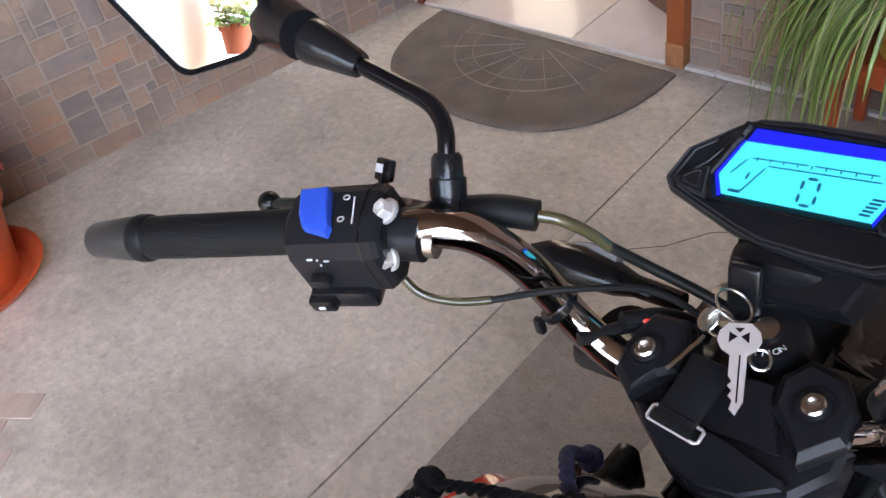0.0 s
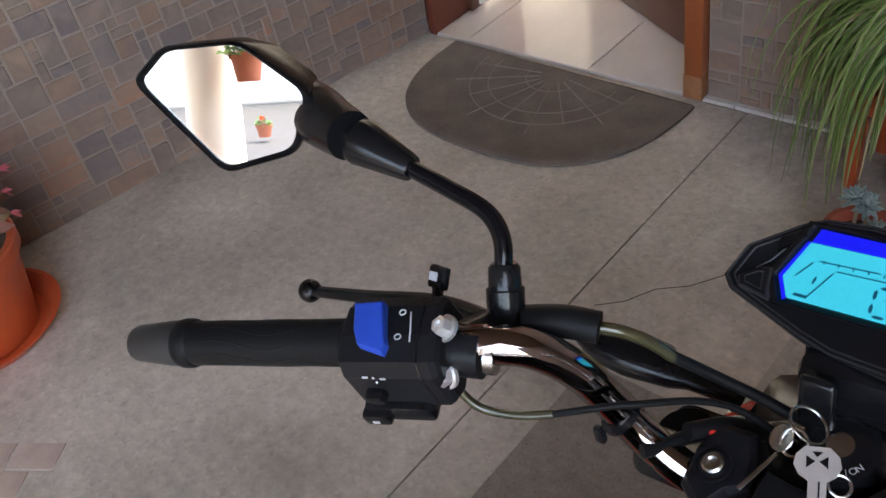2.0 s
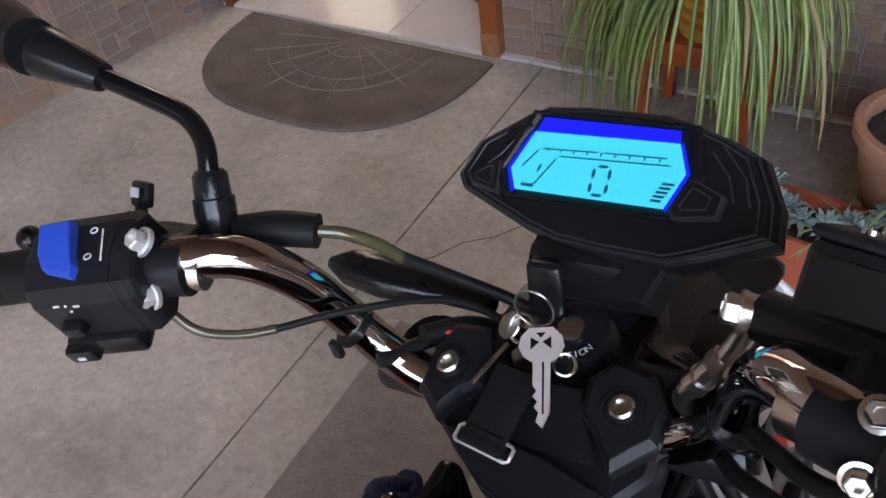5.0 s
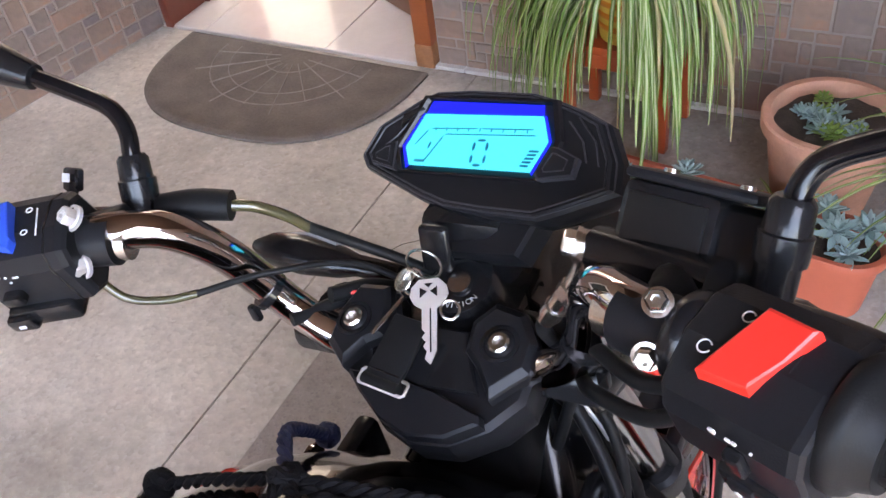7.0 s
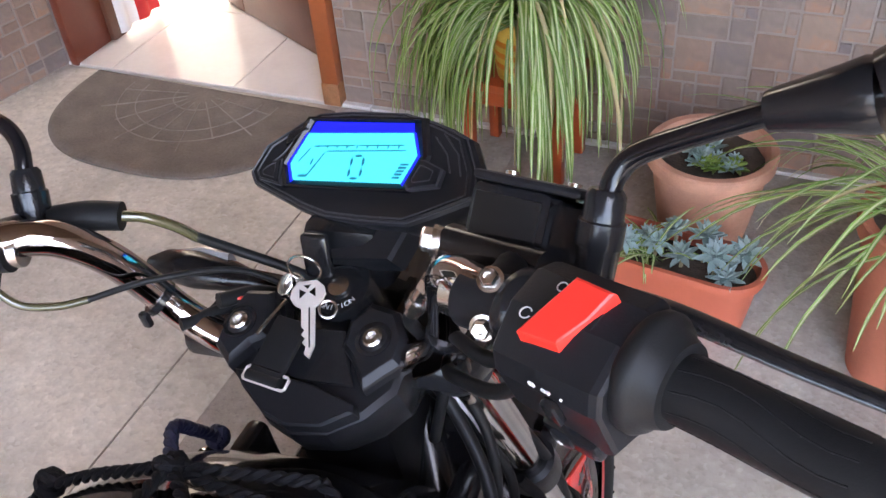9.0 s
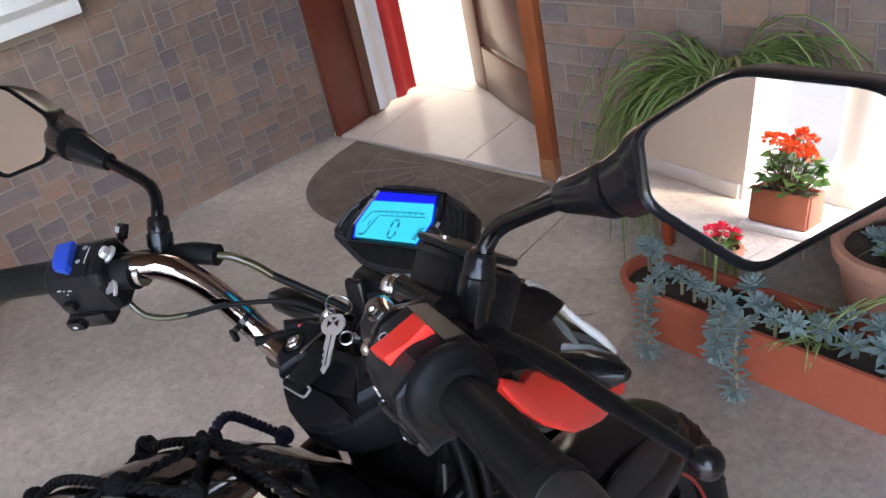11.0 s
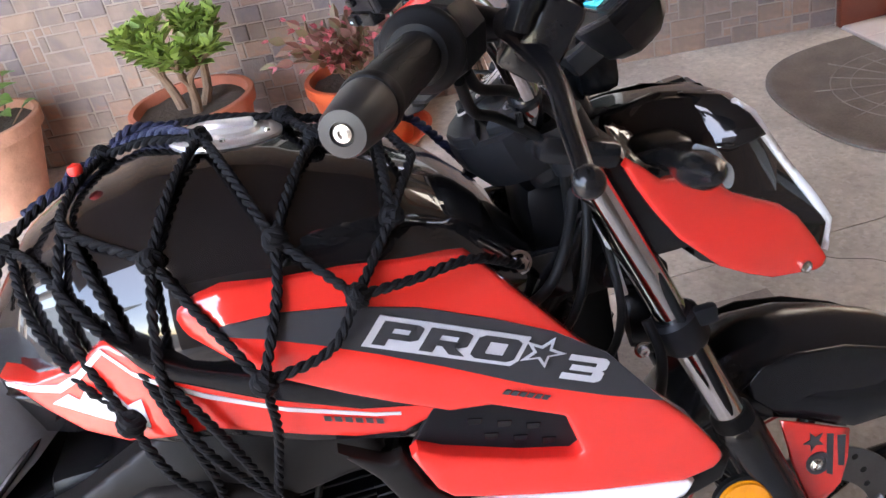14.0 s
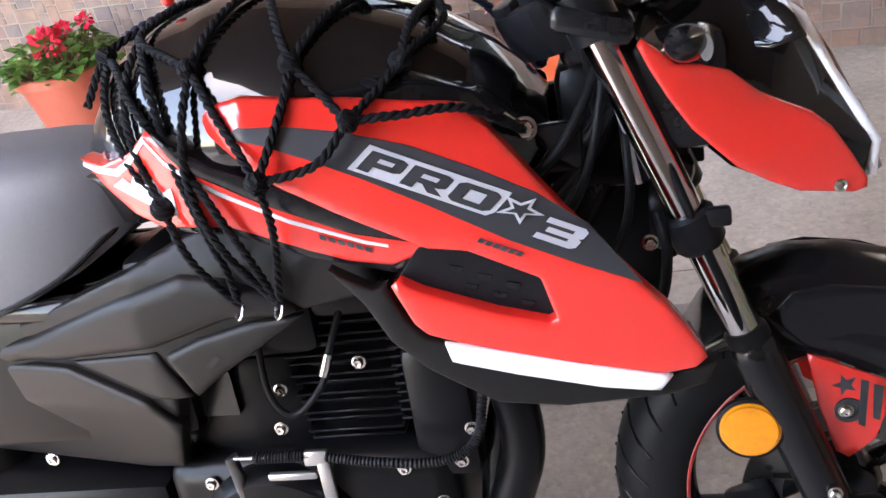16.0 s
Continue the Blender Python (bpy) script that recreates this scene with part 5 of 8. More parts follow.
cover_facet("centre_recess", [(-0.027, 0.012), (0.027, 0.012), (0.036, -0.006), (0.050, -0.030), (0.004, -0.032), (-0.034, -0.026), (-0.040, -0.012), (-0.031, -0.004)], ((1, -0.010), (0.98, -0.0035), (0.93, -0.0025)), M_SATIN)
cover_facet("front_lip", [(-0.050, -0.031), (-0.020, -0.030), (0.020, -0.034), (0.058, -0.044), (0.060, -0.050), (0.040, -0.0635), (0.012, -0.0675), (-0.012, -0.060), (-0.036, -0.044)], ((1, -0.020), (1.0, -0.004), (0.97, 0.0005), (0.90, 0.0020)), M_PLASTIC, 30)
BOSS_L = [(-0.0735, 0.012), (-0.066, 0.0335), (-0.042, 0.035), (-0.033, 0.016), (-0.030, -0.004), (-0.042, -0.012), (-0.0535, -0.031), (-0.0725, -0.016)]
BOSS_R = [(0.030, 0.018), (0.042, 0.034), (0.066, 0.0295), (0.081, 0.008), (0.081, -0.012), (0.071, -0.022), (0.060, -0.034), (0.044, -0.014), (0.032, -0.004)]
for u, boss in ((-0.0565, BOSS_L), (0.0565, BOSS_R)):
    cover_facet("bolt_boss", boss, ((1.0, -0.012), (1.0, 0.0005), (0.97, 0.0025), (0.80, 0.0068), (0.77, 0.0071)), M_PLASTIC)
    part("bolt_well", bm_lathe([(0.0135, 0.005), (0.0135, 0.0078), (0.0105, 0.0081), (0.0095, 0.006), (0, 0.006)], 32, m=cover_m @ Matrix.Translation((u, 0.003, 0))), M_SATIN, clampcov)
    part("clamp_bolt", bm_lathe([(0.0076, 0.0), (0.0076, 0.0040), (0.0062, 0.0055), (0.0040, 0.0055), (0.0036, 0.002), (0, 0.002)], 12, m=cover_m @ Matrix.Translation((u, 0.003, 0.006))), M_STEEL, clampcov)
bpart("bridge_block", bm_box((0.13, 0.06, 0.07), (0, 0.42, 0.80), 0.012), M_SATIN)

# ignition lock, key, ring, fob, house key
ig = bpart("ignition_lock", bm_lathe([(0.026, -0.05), (0.026, -0.004), (0.0235, 0.0), (0.019, 0.001), (0.0185, -0.001), (0, -0.001)], 40, m=place_z((0, -0.3, 0.95), (0.005, 0.437, 0.858))), M_SATIN, label="black ignition lock with white lettering")
part("lock_face", bm_lathe([(0.0085, 0.0), (0.0085, 0.002), (0, 0.002)], 24, m=place_z((0, -0.3, 0.95), (0.005, 0.437, 0.858))), M_STEEL, ig)
for k, ch in enumerate("IGNITION"):
    cu = bpy.data.curves.new("letter", "FONT")
    cu.body, cu.size, cu.align_x = ch, 0.0062, "CENTER"
    tmp = new("tmp_text", cu)
    bpy.context.view_layer.update()
    me = bpy.data.meshes.new_from_object(tmp.evaluated_get(bpy.context.evaluated_depsgraph_get()))
    bpy.data.objects.remove(tmp)
    me.materials.clear()
    me.materials.append(M_MARK)
    o = new("letter", me)
    o.parent = ig
    a = radians(-80 + 15 * k)
    o.matrix_basis = place_z((0, -0.3, 0.95), (0.005, 0.437, 0.858)) @ Matrix.Rotation(a, 4, "Z") @ Matrix.Translation((0.0, 0.0135, 0)) @ Matrix.Translation((0.0, 0.0, 0.0016))
    o.matrix_basis = place_z((0, -0.3, 0.95), (0.005, 0.437, 0.858)) @ Matrix.Rotation(radians(-35 + 13 * k), 4, "Z") @ Matrix.Translation((0.0, -0.0205, 0.0014))
bpart("ignition_key", bm_box((0.024, 0.009, 0.036), (-0.013, 0.447, 0.879), 0.0042, seg=4, rot=Matrix.Rotation(radians(-14), 4, "X")), M_SATIN, label="black-headed ignition key in the lock")


def ring_bm(c, n, r, t, seg=36):
    m = place_z(n, c)
    return bm_tube([m @ Vector((r * math.cos(2 * math.pi * k / seg), r * math.sin(2 * math.pi * k / seg), 0)) for k in range(seg + 1)], t, 8, caps=False)


bpart("key_ring", ring_bm((-0.006, 0.420, 0.8885), (0.35, 0.1, 0.5), 0.0125, 0.0010), M_STEEL, label="steel split ring")
bpart("key_ring", ring_bm((-0.010, 0.408, 0.8825), (-0.1, -0.6, 0.7), 0.0085, 0.0011), M_STEEL)
bpart("key_tag", bm_lathe([(0, -0.0008), (0.0082, -0.0008), (0.0088, 0), (0.0082, 0.0008), (0.0066, 0.0004), (0, 0.0004)], 32, m=place_z((-0.35, -0.45, 0.8), (-0.0185, 0.409, 0.8815))), M_STEEL, label="small round steel tag on the key ring")
# flat key hanging over the cover
K0, K1 = Vector((0.0065, 0.4035, 0.8890)), Vector((0.0222, 0.3585, 0.8610))
kd = (K1 - K0).normalized()
kn = Vector((0.1, -0.5, 0.85)).normalized()
kn = (kn - kd * kn.dot(kd)).normalized()
ku = kd.cross(kn)
KEY = [(-0.006, -0.002), (-0.0105, 0.003), (-0.0115, 0.009), (-0.009, 0.0145), (-0.0045, 0.018), (-0.0042, 0.046), (-0.0005, 0.0545), (0.0025, 0.051), (0.0012, 0.046), (0.0035, 0.043), (0.0018, 0.040), (0.0042, 0.037), (0.0022, 0.034), (0.0042, 0.031), (0.0042, 0.018), (0.009, 0.0145), (0.0115, 0.009), (0.0105, 0.003), (0.006, -0.002)]
KEY = [(a * 1.14, b2) for a, b2 in KEY]
house_key = bpart("house_key", bm_loft([[K0 + ku * a + kd * b2 + kn * h for a, b2 in KEY] for h in (-0.001, 0.001)]), M_NICKEL, label="flat nickel house key")
for tri_ in ([(-0.006, 0.0035), (-0.001, 0.0065), (-0.006, 0.0105)], [(0.006, 0.0035), (0.001, 0.0065), (0.006, 0.0105)], [(-0.003, 0.001), (0.003, 0.001), (0.0, 0.004)]):
    part("key_cutout", bm_loft([[K0 + ku * a + kd * b2 + kn * h for a, b2 in tri_] for h in (0.0008, 0.0014)]), M_SATIN, house_key)
part("key_groove", bm_loft([[K0 + ku * a + kd * b2 + kn * h for a, b2 in [(-0.0018, 0.018), (-0.0008, 0.018), (-0.0008, 0.047), (-0.0018, 0.047)]] for h in (0.0008, 0.0013)]), M_SATIN, house_key)
fob_m = cover_m @ Matrix.Translation((-0.0105, -0.0165, 0.0115)) @ Matrix.Rotation(radians(-8), 4, "Z") @ Matrix.Rotation(radians(4), 4, "X")
fob = bpart("key_fob", bm_box((0.029, 0.048, 0.0045), (0, 0, 0), 0.0018, rot=fob_m), M_RUBBER, label="black leather key fob folded over a steel loop")
part("fob_fold", bm_tube([fob_m @ Vector((-0.0145, -0.0235, -0.0005)), fob_m @ Vector((0.0145, -0.0235, -0.0005))], 0.0042, 16), M_RUBBER, fob)
part("fob_seam", bm_tube([fob_m @ Vector((-0.0125, -0.0165, 0.0024)), fob_m @ Vector((0.0125, -0.0165, 0.0024))], 0.0006, 6), M_SATIN, fob)
loop = [(-0.0165, -0.0275), (-0.0180, -0.0260), (-0.0180, -0.0190), (-0.0165, -0.0175), (0.0180, -0.0175), (0.0200, -0.0190), (0.0200, -0.0260), (0.0180, -0.0275)]
part("fob_loop", bm_tube([fob_m @ Vector((a, b2, -0.0005)) for a, b2 in loop + loop[:1]], 0.0012, 8, caps=False), M_NICKEL, fob, "bright steel rectangular loop")
bpart("key_ring", ring_bm((0.0215, 0.3965, 0.8735), (0.4, -0.4, 0.8), 0.0062, 0.0011), M_STEEL)
blade_m = cover_m @ Matrix.Translation((-0.0275, 0.0075, 0.0125)) @ Matrix.Rotation(radians(-22), 4, "Z")
bpart("flat_blade", bm_box((0.0032, 0.033, 0.0015), (0, 0, 0), 0.0004, rot=blade_m), M_STEEL)


# grips, switches, levers, mirrors: left is built, right mirrors its frame with its own details
def bar_frame(s):
    """Axes at the grip: a along the bar outwards, up and back."""
    a = (Vector((-0.427, 0.223, 0.964)) - Vector((-0.25, 0.300, 0.966))).normalized()
    a = Vector((a.x * -s, a.y, a.z))
    up = Vector((0, -0.30, 0.95))
    up = (up - a * up.dot(a)).normalized()
    return Vector((s * 0.25, 0.300, 0.966)), a, up


def bar_lathe(s, prof, seg=36):
    o, a, up = bar_frame(s)
    m = Matrix((up.cross(a), up, a)).transposed().to_4x4()
    m.translation = o
    return bm_lathe(prof, seg, m=m)


def bar_box(s, u, v, w, size, bevel=0.004, rot=None):
    """A box in grip axes: u outwards along the bar, v up, w towards the rider."""
    o, a, up = bar_frame(s)
    back = up.cross(a) * (1 if s < 0 else -1)
    if back.y > 0:
        back = -back
    m = Matrix((a, back, up)).transposed().to_4x4()
    m.translation = o + a * u + up * v + back * w
    return bm_box(size, (0, 0, 0), bevel, rot=m @ (rot or Matrix()))


def bar_pt(s, u, v, w):
    o, a, up = bar_frame(s)
    back = up.cross(a)
    if back.y > 0:
        back = -back
    return o + a * u + up * v + back * w


for s in (-1, 1):
    L0 = 0.012 if s > 0 else 0.0
    prof = [(0.0195 + L0 * 0.5, 0.0), (0.0195 + L0 * 0.5, 0.006), (0.0165 + L0 * 0.15, 0.010), (0.0162, 0.03)]
    for k in range(24):
        u = 0.032 + k * 0.0043
        prof += [(0.0160, u), (0.0163, u + 0.002)]
    prof += [(0.0162, 0.137), (0.0176, 0.139), (0.0183, 0.142), (0.0183, 0.147), (0.0176, 0.150), (0.0160, 0.151), (0.0, 0.151)]
    grip = bpart("grip", bar_lathe(s, prof), M_RUBBER, label="ribbed black rubber grip", angle=20)
    for k in range(10):
        a = 2 * math.pi * k / 10
        pts = []
        for j in range(8):
            u = 0.046 + 0.011 * j
            aa = a + 0.22 * math.sin(j * 0.8)
            o, ax, up = bar_frame(s)
            sd = up.cross(ax)
            pts.append(o + ax * u + (up * math.cos(aa) + sd * math.sin(aa)) * 0.0160)
        part("grip_rib", bm_tube(pts, 0.0005, 6), M_RUBBER, grip)
    weight = bpart("bar_end_weight", bar_lathe(s, [(0.0, 0.150), (0.0166, 0.150), (0.0168, 0.158), (0.0138, 0.190), (0.0124, 0.1935), (0.0065, 0.194), (0.0062, 0.1905), (0.0, 0.1905)]), mat("bar_end_grey", (0.036, 0.034, 0.033), 0.4, 0.3, var=0.1) if s < 0 else bpy.data.materials["bar_end_grey"], label="tapered dark bar-end weight")
    part("end_screw", bar_lathe(s, [(0.0048, 0.1905), (0.0048, 0.1935), (0.0026, 0.1938), (0.0024, 0.192), (0, 0.192)], 16), M_STEEL, weight)
    # lever
    tip = Vector((-0.422, 0.369, 0.903)) if s < 0 else Vector((0.394, 0.350, 0.893))
    piv = Vector((s * 0.185, 0.362, 0.952))
    mid = piv.lerp(tip, 0.35) + Vector((0, 0.016, -0.004))
    mid2 = piv.lerp(tip, 0.7) + Vector((0, 0.008, -0.003))
    lever = bpart("clutch_lever" if s < 0 else "brake_lever", bm_tube(spline([piv, mid, mid2, tip], 8), [0.0095, 0.0062], 12, flat=0.62), M_SATIN, label="black hand lever with a ball end")
    part("lever_ball", bm_lathe([(0, -0.0105)] + [(0.0105 * math.cos(radians(t)), 0.0105 * math.sin(radians(t))) for t in range(-75, 76, 15)] + [(0, 0.0105)], 24, m=Matrix.Translation(tip)), M_SATIN, lever)
    # perch clamp with its two bolts
    perch = bpart("lever_perch", bm_tube([(s * 0.172, 0.333, 0.959), (s * 0.205, 0.319, 0.963)], 0.0172, 24), M_PLASTIC, label="black lever perch clamped by two steel bolts")
    part("perch_arm", bm_tube(spline([(s * 0.186, 0.33, 0.962), (s * 0.187, 0.35, 0.956), (s * 0.183, 0.368, 0.952)], 4), [0.016, 0.011], 14), M_PLASTIC, perch)
    for at in ((bar_pt(1, -0.060, 0.019, 0.001), bar_pt(1, -0.058, 0.003, 0.0185)) if s > 0 else (Vector((-0.1865, 0.3225, 0.9825)), Vector((-0.184, 0.3105, 0.9545)))):
        part("clamp_bolt", bm_bolt(at, (0.1 * s, -0.55, 0.83) if at[2] > 0.97 else (0.1 * s, -0.906, 0.4), 0.0052 if s > 0 else 0.0066, 0.0070 if s > 0 else 0.0085), M_STEEL if s > 0 else M_CAP, perch)
    # mirror stem and boot
        b0, bt, nk = Vector((-0.180, 0.367, 0.960)), Vector((-0.276, 0.397, 1.044)), Vector((-0.320, 0.394, 1.062))
    way = [b0, Vector((-0.184, 0.380, 0.988)), Vector((-0.188, 0.389, 1.001)), Vector((-0.1955, 0.395, 1.0105)), Vector((-0.208, 0.398, 1.019)), Vector((-0.234, 0.398, 1.029)), bt, nk]
    up_d = Vector((-0.12, 0.42, 0.9)).normalized()
    if s > 0:
        b0, bt, nk = Vector((0.231, 0.368, 0.966)), Vector((0.325, 0.384, 1.0455)), Vector((0.366, 0.378, 1.057))
        way = [b0, Vector((0.235, 0.378, 0.986)), Vector((0.239, 0.388, 1.001)), Vector((0.250, 0.393, 1.012)), Vector((0.277, 0.391, 1.025)), bt, nk]
        up_d = Vector((0.15, 0.43, 0.9)).normalized()
    stem = bpart("mirror_stem", bm_tube(spline(way, 6), 0.0062, 16), M_STEM, label="black mirror stem")
    part("stem_collar", bm_lathe([(0.0, -0.012), (0.0105, -0.012), (0.0105, 0.004), (0.0125, 0.0045), (0.0128, 0.008), (0.0128, 0.018), (0.0112, 0.019), (0.0106, 0.032), (0.0085, 0.035), (0, 0.035)], 24, m=place_z(up_d, b0)), M_SATIN, stem)
    bd = (nk - bt).normalized()
    part("stem_boot", bm_lathe([(0.0, -0.012), (0.0092, -0.012), (0.0102, -0.009), (0.0150, 0.020), (0.0172, 0.031), (0.0165, 0.036), (0.0, 0.036)], 28, m=place_z(bd, bt)), M_SATIN, stem)
    # mirror head
    if s < 0:
        mc, mn, UV = Vector((-0.420, 0.365, 1.085)), Vector((0.471, -0.866, 0.166)), [(-0.0665, 0.0345), (-0.0320, 0.0555), (0.0340, 0.0500), (0.0780, 0.0030), (0.0520, -0.0415), (-0.0150, -0.0498)]
    else:
        mc, mn = Vector((0.440, 0.360, 1.080)), Vector((0.004, -0.989, 0.146))
        UV = [(-0.0540, 0.0175), (-0.0005, 0.0465), (0.0640, 0.0375), (0.0900, 0.0150), (0.0850, 0.0010), (0.0015, -0.0545), (-0.0545, -0.0215)]
    mn.normalize()
    mu = Vector((0, 0, 1)).cross(mn).normalized()
    mv = mn.cross(mu)
    mm = Matrix((mu, mv, mn)).transposed().to_4x4()
    mm.translation = mc
    cu, cv = sum(u for u, v in UV) / len(UV), sum(v for u, v in UV) / len(UV)

    def round_outline(pts, r=0.2, n=5):
        out = []
        for i, p in enumerate(pts):
            p, a, b2 = Vector(p), Vector(pts[i - 1]), Vector(pts[(i + 1) % len(pts)])
            q0, q1 = p.lerp(a, min(r, 0.012 / (p - a).length)), p.lerp(b2, min(r, 0.012 / (p - b2).length))
            for k in range(n + 1):
                t = k / n
                out.append((1 - t) ** 2 * q0 + 2 * t * (1 - t) * p + t * t * q1)
        return out

    RO = round_outline(UV)

    def level(k, h, dx=0.0):
        return [mm @ Vector((cu + (p.x - cu) * k + dx, cv + (p.y - cv) * k, h)) for p in RO]

    side_u = -0.012 if s > 0 else 0.012
    shell = bpart("mirror_shell", bm_loft([level(0.35, -0.040, side_u * 1.5), level(0.7, -0.034, side_u), level(0.93, -0.018), level(1.0, -0.002), level(0.995, 0.003), level(0.975, 0.0048), level(0.955, 0.0030), level(0.935, 0.0042), level(0.915, 0.003), level(0.90, 0.0)]), M_SATIN, label="angular black mirror housing", angle=30)
    part("mirror_glass", bm_loft([level(0.91, 0.0003), level(0.91, 0.0016)]), M_MIRROR, shell, "mirror glass", 10)
    hub = mm @ Vector(((-0.046 if s > 0 else 0.060), (-0.004 if s > 0 else -0.018), -0.022))
    part("mirror_neck", bm_tube(spline([nk - bd * 0.004, nk.lerp(hub, 0.5), hub, mm @ Vector((cu, cv, -0.030))], 5), [0.0185, 0.0260], 20), M_SATIN, shell)

def bar_loft(s, sections):
    return bm_loft([[bar_pt(s, u, v, w) for v, w in ring] for u, ring in sections])


def ease(ring, k, v0=-0.003, w0=0.004):
    return [(v0 + (v - v0) * k, w0 + (w - w0) * k) for v, w in ring]


# left switch block
SL = [(0.017, -0.024), (0.0235, -0.013), (0.0235, 0.009), (0.018, 0.025), (0.006, 0.030), (-0.028, 0.030), (-0.036, 0.018), (-0.028, -0.018), (-0.008, -0.027)]
sw = bpart("switch_housing", bar_loft(-1, [(-0.066, ease(SL, 0.84)), (-0.064, ease(SL, 0.93)), (-0.060, SL), (0.000, SL), (0.003, ease(SL, 0.97)), (0.005, ease(SL, 0.88))]), M_PLASTIC, label="left switch housing with a blue dip switch", angle=18)
part("housing_seam", bar_loft(-1, [(-0.053, ease(SL, 1.012)), (-0.0515, ease(SL, 1.012))]), M_SATIN, sw, angle=18)
KS = [(-0.0055, -0.011), (-0.0255, -0.012), (-0.0325, 0.016), (-0.0305, 0.0215), (-0.013, 0.0165), (-0.009, 0.008)]
KV = [0.0315, 0.0315, 0.0285, 0.0262, 0.0270, 0.0290]
kc = (sum(u for u, w in KS) / 6, sum(w for u, w in KS) / 6)
part("dip_switch", bm_loft([[bar_pt(-1, kc[0] + (u - kc[0]) * k, v + dv, kc[1] + (w - kc[1]) * k) for (u, w), v in zip(KS, KV)] for k, dv in ((1.05, -0.012), (1.03, -0.0012), (0.99, 0.0), (0.9, 0.0006))]), M_BLUE, sw, "bright blue dip switch", angle=25)
part("horn_block", bar_box(-1, -0.022, -0.034, 0.026, (0.050, 0.020, 0.018), 0.004), M_SATIN, sw)
part("horn_button", bar_box(-1, -0.006, -0.034, 0.036, (0.020, 0.010, 0.013), 0.003), M_SATIN, sw)
part("indicator_slider", bar_box(-1, -0.014, -0.012, 0.032, (0.014, 0.012, 0.010), 0.003), M_SATIN, sw)
for u, v, w, sx, sz in ((-0.0135, 0.0075, 0.0302, 0.004, 0.0014), (-0.019, 0.0068, 0.0302, 0.0014, 0.0014), (-0.0255, 0.0058, 0.0302, 0.004, 0.0014), (-0.0195, 0.0015, 0.0305, 0.0014, 0.0014), (-0.006, -0.034, 0.0412, 0.005, 0.0028)):
    part("marking", bar_box(-1, u, v, w, (sx, 0.0012, sz), 0.0003), M_MARK, sw)
for u, w in ((-0.0375, -0.008), (-0.0385, 0.010)):
    c, up_ = bar_pt(-1, u, 0.0237, w), bar_frame(-1)[2]
    m_ = place_z(up_, c)
    part("marking", bm_tube([m_ @ Vector((0.0022 * math.cos(0.5 + 0.45 * k), 0.0019 * math.sin(0.5 + 0.45 * k), 0)) for k in range(15)], 0.00045, 6), M_MARK, sw)
part("marking_line", bm_tube([bar_pt(-1, -0.0435, 0.0238, -0.008), bar_pt(-1, -0.0465, 0.0239, 0.006), bar_pt(-1, -0.047, 0.0225, 0.013)], 0.0006, 6), M_MARK, sw)
choke = bpart("choke_lever", bm_tube(spline([(-0.215, 0.338, 0.965), (-0.224, 0.352, 0.975), (-0.228, 0.358, 0.98)], 4), 0.004, 8), M_SATIN)
part("choke_tab", bm_box((0.016, 0.006, 0.016), (-0.228, 0.361, 0.982), 0.002, rot=Matrix.Rotation(radians(-35), 4, "X")), M_SATIN, choke)
part("choke_mark", bm_box((0.007, 0.001, 0.006), (-0.228, 0.3567, 0.9865), 0.0002, rot=Matrix.Rotation(radians(-35), 4, "X")), M_MARK, choke)
bpart("chrome_collar", bm_tube([(-0.170, 0.334, 0.958), (-0.164, 0.3365, 0.957)], 0.0135, 20), M_STEEL)
bpart("cable_adjuster", bm_tube(spline([(-0.172, 0.372, 0.952), (-0.150, 0.385, 0.950), (-0.128, 0.394, 0.945)], 4), [0.012, 0.0108], 16), M_RUBBER, label="ribbed rubber cable boot")
bpart("clutch_cable", bm_tube(spline([(-0.128, 0.394, 0.945), (-0.116, 0.402, 0.939), (-0.104, 0.413, 0.924), (-0.095, 0.421, 0.908)], 6), 0.0042, 12), M_HOSE, label="olive sleeved clutch cable")
bpart("clutch_cable", bm_tube(spline([(-0.096, 0.420, 0.910), (-0.075, 0.436, 0.885), (-0.04, 0.452, 0.855), (0.0, 0.462, 0.82), (0.02, 0.45, 0.74)], 6), 0.0040, 12), M_RUBBER)
bpart("switch_cable", bm_tube(spline([(-0.195, 0.318, 0.935), (-0.182, 0.322, 0.915), (-0.16, 0.333, 0.907), (-0.14, 0.345, 0.906)], 6), 0.0030, 10), M_HOSE)
bpart("switch_cable", bm_tube(spline([(-0.14, 0.345, 0.906), (-0.10, 0.375, 0.905), (-0.06, 0.42, 0.88), (-0.02, 0.45, 0.82)], 6), 0.0025, 10), M_RUBBER)
bpart("wiring_loom", bm_tube(spline([(-0.08, 0.40, 0.865), (-0.06, 0.43, 0.85), (-0.03, 0.455, 0.81), (-0.02, 0.46, 0.74)], 6), 0.0062, 10), M_RUBBER)
bpart("wiring_loom", bm_tube(spline([(-0.10, 0.375, 0.86), (-0.075, 0.42, 0.845), (-0.05, 0.45, 0.80)], 6), 0.005, 10), M_RUBBER)
bpart("red_wire", bm_tube(spline([(-0.075, 0.405, 0.861), (-0.068, 0.41, 0.861), (-0.064, 0.415, 0.855)], 4), 0.0018, 8), M_REDSW)

